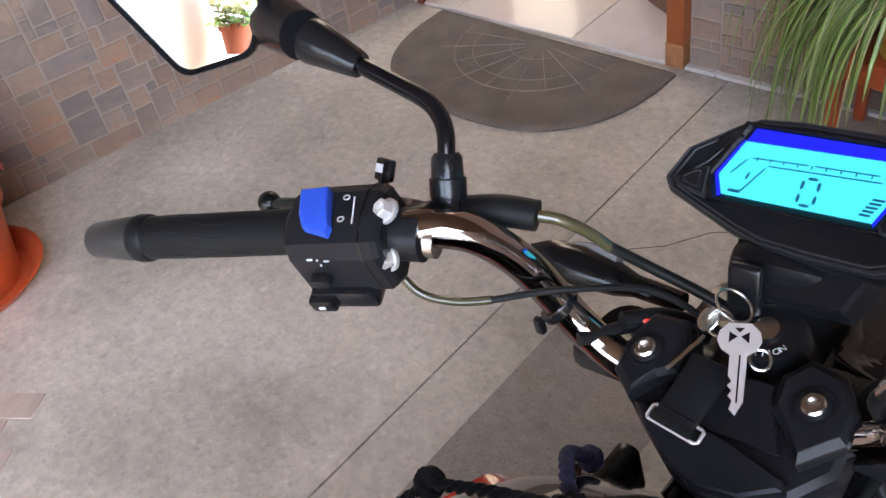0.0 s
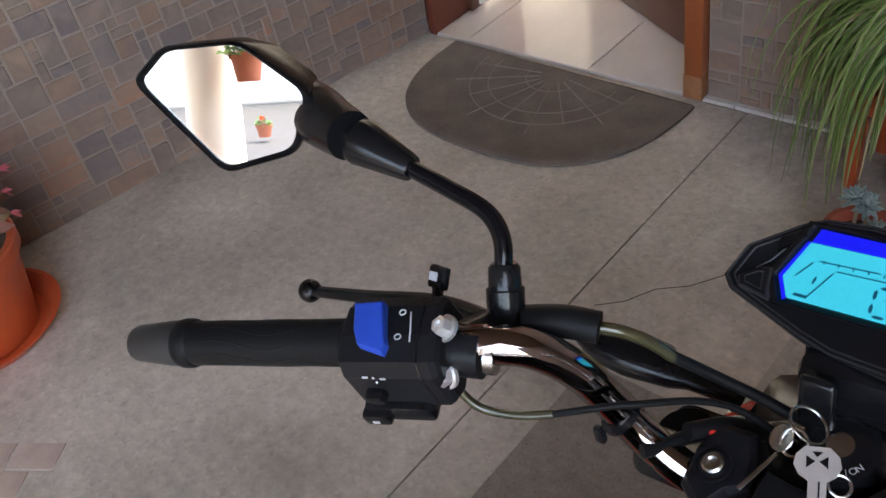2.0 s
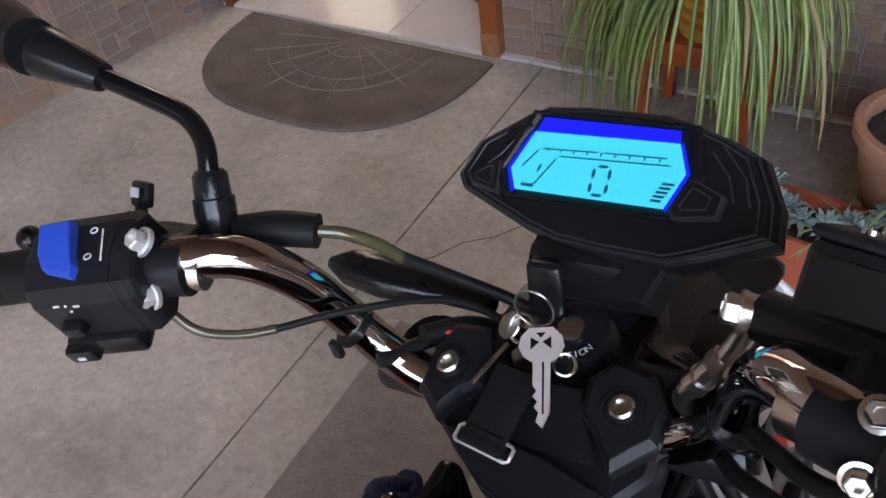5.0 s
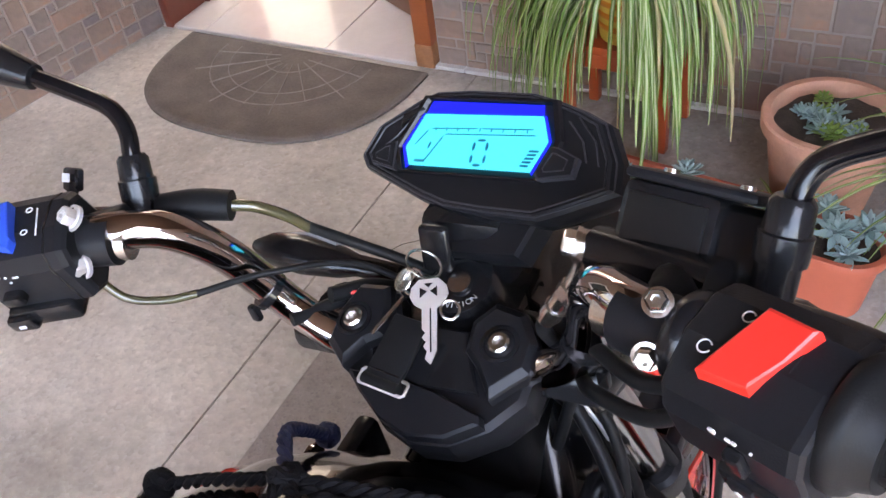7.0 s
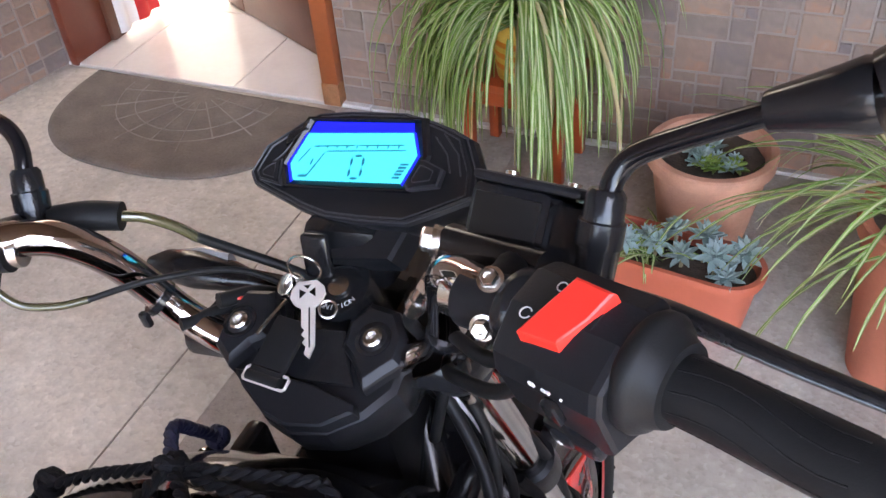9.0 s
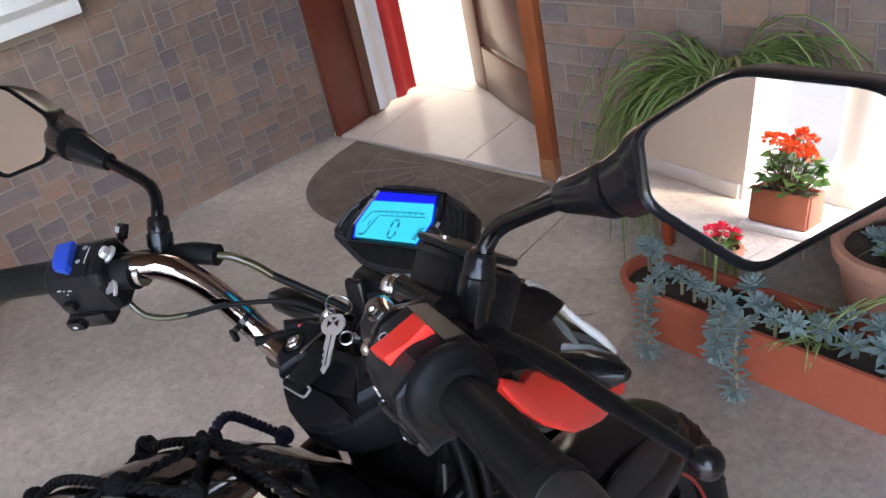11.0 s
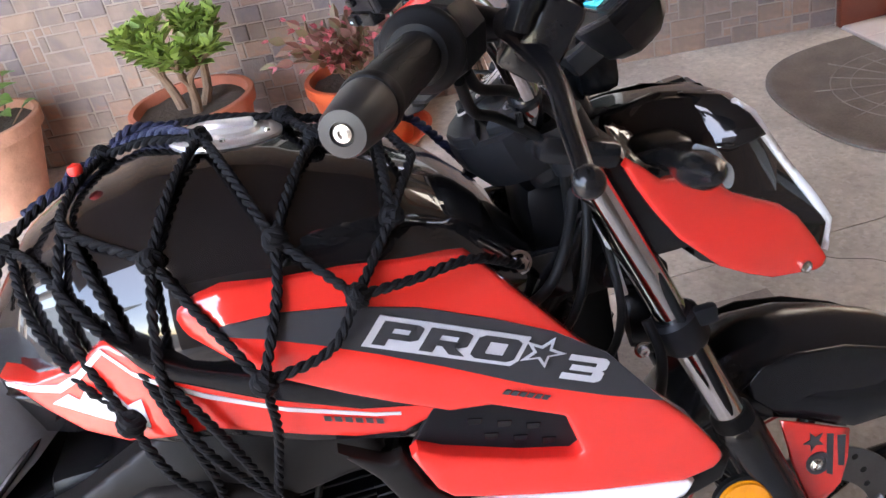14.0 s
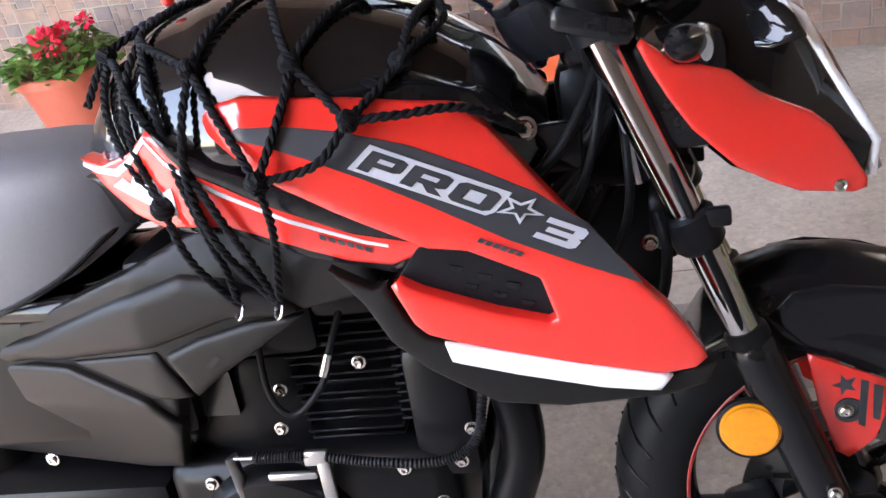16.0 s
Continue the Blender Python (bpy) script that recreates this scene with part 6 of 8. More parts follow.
# right switch block, throttle, brake master cylinder
SA = [(0.014, -0.026), (0.0215, -0.015), (0.0225, 0.006), (0.010, 0.029), (-0.002, 0.0335), (-0.030, 0.0335), (-0.037, 0.018), (-0.028, -0.020), (-0.008, -0.029)]
SB = [(0.017, -0.027), (0.0245, -0.015), (0.026, 0.006), (0.020, 0.029), (0.009, 0.0350), (-0.026, 0.0355), (-0.034, 0.018), (-0.026, -0.020), (-0.006, -0.030)]
sw = bpart("switch_housing", bar_loft(1, [(-0.043, ease(SA, 0.86)), (-0.041, ease(SA, 0.96)), (-0.037, SA), (-0.006, [((a[0] + b[0]) / 2, (a[1] + b[1]) / 2) for a, b in zip(SA, SB)]), (0.021, SB), (0.0245, ease(SB, 0.97)), (0.026, ease(SB, 0.9))]), M_PLASTIC, label="right switch housing with a red kill switch", angle=18)
part("housing_ring", bar_lathe(1, [(0.0, -0.053), (0.0195, -0.053), (0.0220, -0.050), (0.0220, -0.044), (0.019, -0.040), (0, -0.040)]), M_SATIN, sw)
part("throttle_drum", bar_lathe(1, [(0.0, 0.024), (0.0275, 0.024), (0.0292, 0.0265), (0.0294, 0.031), (0.0270, 0.0345), (0.0238, 0.0365), (0.0205, 0.044), (0, 0.046)]), M_RUBBER, sw)
KS = [(-0.0130, -0.0140), (0.0085, -0.0135), (0.0035, 0.0015), (-0.0030, 0.0180), (-0.0250, 0.0200), (-0.0215, 0.0080)]
KV = [0.0305, 0.0310, 0.0270, 0.0265, 0.0250, 0.0262]
kc = (sum(u for u, w in KS) / 6, sum(w for u, w in KS) / 6)
part("kill_switch", bm_loft([[bar_pt(1, kc[0] + (u - kc[0]) * k, v + dv, kc[1] + (w - kc[1]) * k) for (u, w), v in zip(KS, KV)] for k, dv in ((1.05, -0.012), (1.03, -0.0012), (0.99, 0.0), (0.9, 0.0006))]), M_REDSW, sw, "bright red kill switch", angle=25)
part("starter_panel", bar_box(1, 0.000, -0.030, 0.030, (0.034, 0.018, 0.016), 0.004), M_SATIN, sw)
part("light_slider", bar_box(1, -0.002, -0.004, 0.0365, (0.008, 0.006, 0.017), 0.0015), M_SATIN, sw)
part("starter_button", bar_box(1, -0.004, -0.029, 0.038, (0.014, 0.006, 0.010), 0.003), M_PLASTIC, sw)
for u, v, w, sx, sz in ((-0.012, 0.0085, 0.0342, 0.003, 0.003), (-0.004, 0.0100, 0.0346, 0.0024, 0.0018), (-0.001, 0.0105, 0.0347, 0.0020, 0.0018), (0.007, 0.0115, 0.0350, 0.0012, 0.0012), (-0.004, -0.029, 0.0412, 0.0038, 0.0006), (-0.004, -0.029, 0.0412, 0.0006, 0.0038)):
    part("marking", bar_box(1, u, v, w, (sx, 0.0012, sz), 0.0003), M_MARK, sw)
for u, w, r in ((-0.0215, -0.010, 0.0026), (-0.0290, 0.0095, 0.003)):
    c, (o_, a_, up_) = bar_pt(1, u, 0.0226, w), bar_frame(1)
    m_ = place_z(up_, c)
    part("marking", bm_tube([m_ @ Vector((r * math.cos(0.6 + 0.45 * k), r * math.sin(0.6 + 0.45 * k), 0)) for k in range(13)], 0.0004, 6), M_MARK, sw)
res = new("brake_reservoir")
res.parent = bike
res["label"] = "black brake fluid reservoir on the master cylinder"
resm = Matrix.Translation((0.178, 0.398, 0.950)) @ Matrix.Rotation(radians(-14), 4, "Z") @ Matrix.Rotation(radians(-38), 4, "X")
part("reservoir_body", bm_box((0.056, 0.040, 0.076), (0, 0, 0), 0.007, rot=resm @ Matrix.Translation((-0.003, 0, -0.009))), M_SATIN, res)
part("reservoir_lid", bm_box((0.072, 0.043, 0.006), (0, 0, 0), 0.0028, rot=resm @ Matrix.Translation((0.006, 0, 0.031))), M_PLASTIC, res)
part("reservoir_shoulder", bm_box((0.040, 0.036, 0.056), (0, 0, 0), 0.009, rot=resm @ Matrix.Translation((0.036, 0.003, -0.002))), M_SATIN, res)
part("sight_frame", bm_box((0.044, 0.003, 0.056), (0, 0, 0), 0.0012, rot=resm @ Matrix.Translation((-0.003, -0.0198, -0.006))), M_GREY, res)
for dx in (-0.017, 0.034):
    part("lid_screw", bm_lathe([(0.0042, 0), (0.0040, 0.002), (0, 0.0022)], 16, m=resm @ Matrix.Translation((dx * 0.8 + 0.004, -0.010, 0.0342))), M_STEEL, res)
part("master_cylinder", bm_tube([(0.134, 0.392, 0.946), (0.205, 0.364, 0.955)], 0.0125, 18), M_SATIN, res)
part("banjo_bolt", bm_join(bm_bolt((0.126, 0.389, 0.949), (-0.93, -0.2, 0.3), 0.0076, 0.009), bm_lathe([(0, -0.014), (0.0095, -0.014), (0.0095, 0.0), (0, 0.0)], 20, m=place_z((-0.93, -0.2, 0.3), (0.126, 0.389, 0.949)))), M_STEEL, res, "plated banjo bolt")
part("banjo_neck", bm_tube(spline([(0.129, 0.388, 0.944), (0.124, 0.388, 0.932), (0.116, 0.386, 0.918)], 4), [0.0062, 0.005], 12), M_STEEL, res)
part("banjo_crimp", bm_join(bm_tube([(0.117, 0.3865, 0.9195), (0.112, 0.386, 0.913)], 0.0072, 6), bm_tube([(0.112, 0.386, 0.913), (0.106, 0.385, 0.904)], 0.0062, 16), bm_tube([(0.106, 0.385, 0.904), (0.101, 0.385, 0.897)], 0.0074, 16), bm_tube([(0.101, 0.385, 0.897), (0.097, 0.385, 0.891)], 0.0056, 16)), M_STEEL, res)
bpart("brake_hose", bm_tube(spline([(0.098, 0.385, 0.893), (0.092, 0.388, 0.878), (0.090, 0.415, 0.83), (0.09, 0.45, 0.77), (0.115, 0.50, 0.62), (0.11, 0.54, 0.50), (0.088, 0.60, 0.30)], 6), 0.0048, 12), M_RUBBER, label="black brake hose")
bpart("throttle_cable", bm_tube(spline([(0.205, 0.325, 0.93), (0.17, 0.34, 0.905), (0.13, 0.375, 0.885), (0.10, 0.42, 0.84), (0.06, 0.44, 0.76)], 6), 0.0048, 12), M_RUBBER)
bpart("throttle_cable", bm_tube(spline([(0.21, 0.318, 0.925), (0.175, 0.33, 0.89), (0.13, 0.36, 0.865), (0.095, 0.41, 0.81), (0.06, 0.42, 0.72)], 6), 0.0048, 12), M_RUBBER)
bpart("chrome_collar", bm_tube([(0.170, 0.334, 0.958), (0.160, 0.338, 0.956)], 0.0135, 20), M_STEEL)

# frame, loom and fittings between tank and fork
for s in (-1, 1):
    bpart("frame_tube", bm_tube(spline([(0.03 * s, 0.46, 0.74), (0.07 * s, 0.38, 0.66), (0.10 * s, 0.28, 0.62), (0.11 * s, 0.1, 0.60), (0.11 * s, -0.1, 0.58), (0.10 * s, -0.5, 0.60)], 6), 0.0165, 14), M_SATIN)
    bpart("down_tube", bm_tube(spline([(0.02 * s, 0.45, 0.68), (0.05 * s, 0.35, 0.54), (0.055 * s, 0.275, 0.38), (0.06 * s, 0.24, 0.2)], 6), 0.0165, 14), M_SATIN)
    bpart("tank_bracket", bm_box((0.02, 0.07, 0.05), (0.10 * s, 0.37, 0.70), 0.006), M_SATIN)
    bpart("bracket_bolt", bm_bolt((0.118 * s, 0.352, 0.727), (s, 0, 0.1), 0.009, 0.008), M_CHROME)
    bpart("bracket_bolt", bm_bolt((0.105 * s, 0.46, 0.592), (s, 0, 0.0), 0.0065, 0.007), M_STEEL)
# dark sheet added to blacken the see-through gap beside the fork
bpart("inner_panel", bm_box((0.02, 0.16, 0.24), (-0.055, 0.40, 0.58), 0.008), M_ENGINE)
bpart("head_stock", bm_box((0.10, 0.10, 0.14), (0, 0.43, 0.70), 0.02), M_ENGINE)
bpart("horn", bm_lathe([(0, 0), (0.042, 0), (0.045, 0.01), (0.04, 0.025), (0.015, 0.03), (0, 0.03)], 32, m=place_z((0.2, 1, 0), (0.03, 0.47, 0.60))), M_ENGINE)
for k, pts in enumerate((((0.06, 0.44, 0.82), (0.105, 0.425, 0.74), (0.11, 0.40, 0.66), (0.09, 0.36, 0.60)), ((0.03, 0.44, 0.83), (0.085, 0.42, 0.76), (0.12, 0.38, 0.70), (0.10, 0.33, 0.66)), ((0.0, 0.44, 0.82), (0.09, 0.445, 0.70), (0.105, 0.44, 0.62), (0.07, 0.40, 0.53)), ((0.10, 0.47, 0.62), (0.115, 0.475, 0.58), (0.108, 0.462, 0.52), (0.08, 0.42, 0.47)))):
    bpart("loom", bm_tube(spline(pts, 6), 0.0045 + 0.001 * (k % 2), 10), M_RUBBER)
bpart("pale_cable", bm_tube(spline([(0.085, 0.425, 0.775), (0.09, 0.445, 0.71), (0.092, 0.455, 0.65)], 6), 0.003, 8), M_SILVER)

# engine
eng = new("engine")
eng.parent = bike
eng["label"] = "black air-cooled single-cylinder engine with fins"
for k in range(13):
    z = 0.375 + 0.0125 * k
    part("cooling_fin", bm_box((0.17 + 0.012 * (k % 2), 0.115 + 0.002 * k, 0.0035), (0, 0.105 + 0.012 * (z - 0.37), z), 0.0012, seg=1), M_ENGINE, eng)
part("cylinder", bm_box((0.145, 0.10, 0.19), (0, 0.105, 0.45), 0.015), M_ENGINE, eng)
part("cylinder_head", bm_box((0.18, 0.13, 0.05), (0, 0.115, 0.555), 0.015), M_ENGINE, eng)
part("crankcase", bm_box((0.24, 0.36, 0.20), (0, 0.04, 0.27), 0.03, seg=4), M_ENGINE, eng)
part("clutch_cover", bm_lathe([(0.0, 0.0), (0.105, 0.0), (0.105, 0.012), (0.092, 0.03), (0.05, 0.036), (0, 0.038)], 48, m=place_z((1, 0, 0), (0.112, 0.0, 0.26))), M_ENGINE, eng)
part("chain_case", bm_box((0.05, 0.075, 0.17), (0.085, 0.215, 0.41), 0.014, rot=Matrix.Rotation(radians(0), 4, "X")), M_ENGINE, eng)
for y, z in ((0.164, 0.352), (0.232, 0.358), (0.203, 0.305), (-0.01, 0.355), (-0.075, 0.345), (0.03, 0.415), (0.13, 0.48), (0.06, 0.29), (0.25, 0.40), (-0.11, 0.41), (0.03, 0.452)):
    part("case_bolt", bm_bolt((0.122 if z < 0.42 else 0.098, y, z), (1, 0, 0), 0.0062, 0.007), M_STEEL, eng)
UP = 0.017
lev = part("clutch_arm", bm_tube([(0.135, -0.035, 0.372 + UP), (0.137, -0.03, 0.33 + UP), (0.135, -0.025, 0.30 + UP)], 0.0095, 12, flat=0.4), M_ALU, eng, "cast aluminium clutch arm")
part("arm_pivot", bm_bolt((0.139, -0.025, 0.30 + UP), (1, 0, 0), 0.007, 0.008), M_STEEL, lev)
part("cable_bracket", bm_join(bm_box((0.008, 0.030, 0.020), (0.136, 0.068, 0.365 + UP), 0.003), bm_box((0.008, 0.016, 0.055), (0.136, 0.075, 0.335 + UP), 0.003), bm_box((0.008, 0.06, 0.010), (0.136, 0.035, 0.342 + UP), 0.003)), M_ALU, eng, "aluminium cable bracket")
part("clutch_rod", bm_tube([(0.138, -0.03, 0.371 + UP), (0.138, 0.06, 0.368 + UP)], 0.0025, 8), M_STEEL, eng)
sp_pts = [(0.138 + 0.0062 * math.cos(k * 0.9), -0.005 + 0.00055 * k, 0.370 + UP + 0.0062 * math.sin(k * 0.9)) for k in range(110)]
part("rod_boot", bm_tube(sp_pts, 0.0016, 6), M_RUBBER, eng)
line = spline([(0.138, 0.08, 0.366 + UP), (0.138, 0.14, 0.355 + UP), (0.138, 0.21, 0.352 + UP), (0.135, 0.255, 0.375 + UP), (0.12, 0.27, 0.43 + UP), (0.09, 0.30, 0.50 + UP)], 28)
part("engine_cable", bm_tube(line, [0.0062 if k % 2 else 0.0050 for k in range(len(line))], 12), M_RUBBER, eng, "ribbed black clutch cable")
for k in range(11):
    part("cooling_fin", bm_box((0.19, 0.040, 0.0032), (0, 0.185, 0.40 + 0.0115 * k), 0.001, seg=1), M_ENGINE, eng)
part("carburettor", bm_join(bm_box((0.11, 0.12, 0.09), (0.02, -0.02, 0.50), 0.02), bm_tube([(0.03, 0.03, 0.50), (0.03, -0.12, 0.51)], 0.034, 20)), M_ENGINE, eng)
part("rear_casting", bm_box((0.17, 0.17, 0.14), (0, -0.03, 0.42), 0.02), M_ENGINE, eng)
part("plug_lead", bm_tube(spline([(0.1, 0.02, 0.55), (0.115, 0.022, 0.46), (0.112, 0.045, 0.425), (0.108, 0.085, 0.46), (0.10, 0.10, 0.50), (0.08, 0.12, 0.55)], 6), 0.0042, 10), M_RUBBER, eng)
part("plug_cap", bm_tube([(0.102, 0.098, 0.495), (0.106, 0.088, 0.47)], 0.0062, 12), M_STEEL, eng)
bpart("exhaust_pipe", bm_tube(spline([(0.06, 0.19, 0.52), (0.07, 0.26, 0.48), (0.075, 0.295, 0.40), (0.075, 0.285, 0.30), (0.08, 0.2, 0.19), (0.10, -0.1, 0.17), (0.12, -0.5, 0.22)], 8), 0.026, 20), M_ENGINE, label="black exhaust pipe")
bpart("footrest", bm_tube([(0.13, -0.18, 0.27), (0.22, -0.19, 0.27)], 0.012, 14), M_RUBBER)
bpart("swing_arm", bm_box((0.20, 0.50, 0.06), (0, -0.40, 0.30), 0.02), M_ENGINE)
bpart("side_stand", bm_tube([(-0.11, 0.0, 0.24), (-0.195, 0.06, -0.029)], 0.011, 12), M_SATIN)
bpart("shock_absorber", bm_tube([(0.0, -0.25, 0.60), (0.0, -0.12, 0.32)], 0.03, 20), M_ENGINE)
bpart("battery_box", bm_box((0.22, 0.45, 0.20), (0, -0.3, 0.50), 0.02), M_ENGINE)
bpart("air_box", bm_box((0.20, 0.22, 0.14), (0, -0.02, 0.56), 0.02), M_ENGINE)


# ---- the rope net over the tank ----
M_ROPE = mat("black_nylon_rope", (0.009, 0.009, 0.010), 0.55, spec=0.05, var=0.3, scale=60, fine=0.3, bump=0.3, bscale=900)
M_ROPE_B = mat("navy_nylon_rope", (0.008, 0.013, 0.045), 0.6, var=0.3, scale=60, fine=0.3, bump=0.3, bscale=900)
net = thing("cargo_net", "black knotted elastic rope net stretched over the fuel tank", "net", BIKE)


def hug(p, lift=0.0065):
    """Pushes a point out onto the tank's skin."""
    p = Vector(p)
    if T_Y[0] < p.y < T_Y[-1]:
        zt, w, zb = interp(p.y, T_Y, T_Z), interp(p.y, W_Y, W_X), interp(p.y, W_Y, B_Z)
        a, b = abs(p.x) / (w + lift), max(0.0, p.z - zb) / (zt + lift - zb)
        g = a**2.4 + b**2.4
        if p.z > zb and 0.05 < g < 1:
            k = g ** (-1 / 2.4)
            p.x *= k
            p.z = zb + (p.z - zb) * k
    return p


def rope(pts, material=None, r=0.0034, lift=0.0065):
    line = spline(pts, 14)
    line = [hug(p, lift) for p in line]
    for _ in range(2):
        line = [line[0]] + [(a + 2 * b + c) / 4 for a, b, c in zip(line, line[1:], line[2:])] + [line[-1]]
    # even steps
    out, acc = [line[0]], 0.0
    for a, b in zip(line, line[1:]):
        d = (b - a).length
        n = max(1, round(d / 0.0028))
        out += [a.lerp(b, (k + 1) / n) for k in range(n)]
    bm = bmesh.new()
    side = None
    for ph in (0, math.pi):
        tw, run, side = [], 0.0, None
        for i, p in enumerate(out):
            d = (out[min(i + 1, len(out) - 1)] - out[max(i - 1, 0)]).normalized()
            if side is None:
                side = d.orthogonal().normalized()
            side = (side - d * side.dot(d)).normalized()
            up = side.cross(d)
            if i:
                run += (p - out[i - 1]).length
            a = run / 0.0205 * 2 * math.pi + ph
            tw.append(p + (side * math.cos(a) + up * math.sin(a)) * r * 0.62)
        bm_tube(tw, r * 0.85, 7, bm=bm)
    return part("rope", bm, material or M_ROPE, net)


def knot(p, material=None, r=0.0095):
    p = Vector(p)
    bm = bmesh.new()
    rng = random.Random(int(p.x * 9999) + int(p.y * 7777))
    for k in range(3):
        ax = Vector((rng.uniform(-1, 1), rng.uniform(-1, 1), rng.uniform(-1, 1))).normalized()
        m = place_z(ax, p)
        bm_tube([m @ Vector((r * 0.72 * math.cos(t * 0.5236), r * 0.72 * math.sin(t * 0.5236), 0.003 * math.sin(t * 1.1))) for t in range(13)], 0.0048, 8, caps=False, bm=bm)
    return part("knot", bm, material or M_ROPE, net)


N = dict(N1=(0.036, 0.102, 0.893), Na=(-0.062, 0.072, 0.888), N2=(-0.016, 0.178, 0.881), n5=(0.046, 0.203, 0.872), N3=(-0.03, 0.262, 0.852), Ne=(0.066, 0.283, 0.836), N0=(-0.026, 0.0, 0.886), a1=(0.095, -0.023, 0.865),
         Ka=(0.162, 0.052, 0.834), Kb=(0.163, 0.151, 0.826), Kc=(0.199, 0.203, 0.774), Ke=(0.134, 0.248, 0.806), Kd=(0.222, 0.115, 0.733), F1=(0.128, 0.352, 0.728), G1=(0.166, 0.041, 0.590), G2=(0.172, 0.086, 0.590),
         R0=(0.06, -0.085, 0.848), R1=(0.178, -0.006, 0.707), Ra=(0.02, -0.045, 0.872), KdL=(-0.217, 0.123, 0.733), KbL=(-0.168, 0.15, 0.834), KaL=(-0.163, 0.052, 0.845), KeL=(-0.145, 0.25, 0.817), KcL=(-0.199, 0.203, 0.774), G1L=(-0.166, 0.041, 0.59))
for path in (("N1", "Kb"), ("n5", "Kb"), ("N1", "Ka"), ("N3", "n5"), ("N2", "n5"), ("Na", "N2"), ("N0", "N1"), ("N2", "N3"), ("N3", "Ke"), ("Ne", "Ke"), ("N3", "Ne"), ("Kb", "Kc"), ("Ke", "Kc"),
             ("Na", "KaL"), ("N2", "KbL"), ("N3", "KeL"), ("KaL", "KbL"), ("KbL", "KcL"), ("KeL", "KcL"), ("KcL", "KdL"), ("KaL", "G1L"), ("KdL", "G1L")):
    rope([N[k] for k in path])
rope([N["N0"], N["a1"], N["Ka"]])
rope([N["Kc"], (0.192, 0.25, 0.772), (0.17, 0.305, 0.766), N["F1"]])
rope([N["Kb"], (0.193, 0.142, 0.79), N["Kd"]])
rope([N["Kc"], (0.215, 0.172, 0.742), N["Kd"]])
rope([N["Ka"], (0.190, 0.075, 0.80), (0.208, 0.098, 0.762), N["Kd"]])
rope([N["Kd"], (0.200, 0.110, 0.675), N["G2"]], r=0.0032)
rope([N["Ka"], (0.186, 0.042, 0.79), (0.192, 0.034, 0.73), (0.190, 0.048, 0.665), N["G2"]])
rope([N["a1"], (0.150, 0.004, 0.815), (0.183, 0.020, 0.752), (0.188, 0.034, 0.69), (0.178, 0.042, 0.635), N["G1"]])
rope([N["a1"], (0.135, -0.032, 0.80), (0.165, -0.018, 0.745), N["R1"], (0.186, 0.012, 0.652), N["G1"]])
rope([N["R0"], (0.113, -0.066, 0.79), (0.150, -0.035, 0.745), N["R1"]])
rope([N["R0"], (0.10, -0.045, 0.815), (0.165, 0.01, 0.77), (0.195, 0.052, 0.71), (0.186, 0.072, 0.65), N["G2"]])
rope([N["Ra"], N["R0"], (0.075, -0.115, 0.80)])
rope([N["N1"], (-0.02, 0.06, 0.897), N["N0"], N["Ra"], (0.03, -0.07, 0.862)], M_ROPE_B, 0.0042)
rope([N["Na"], (-0.05, 0.03, 0.90), N["N0"], (0.0, -0.03, 0.882)], M_ROPE_B, 0.0038)
rope([N["N3"], (-0.062, 0.30, 0.838), (-0.088, 0.335, 0.79), (-0.100, 0.357, 0.755)], M_ROPE_B, 0.0038)
for k in ("N1", "n5", "N3", "N0", "Ka", "Kb", "Kc", "Ke", "Kd", "R0", "KaL", "KbL", "KcL", "KeL", "KdL", "N2"):
    knot(hug(N[k]))
knot(N["R1"], r=0.011)
knot((-0.101, 0.359, 0.752), M_ROPE_B, r=0.008)
for k in ("G1", "G2", "G1L"):
    c = Vector(N[k])
    part("hook_ring", ring_bm(c + Vector((0.004 if c.x > 0 else -0.004, 0, -0.004)), (0.5, -0.6, 0.4), 0.0085, 0.0019), M_STEEL, net)
part("bead", bm_lathe([(0, -0.007), (0.006, -0.004), (0.007, 0), (0.006, 0.004), (0, 0.007)], 16, m=Matrix.Translation((0.035, -0.012, 0.893))), M_REDSW, net)


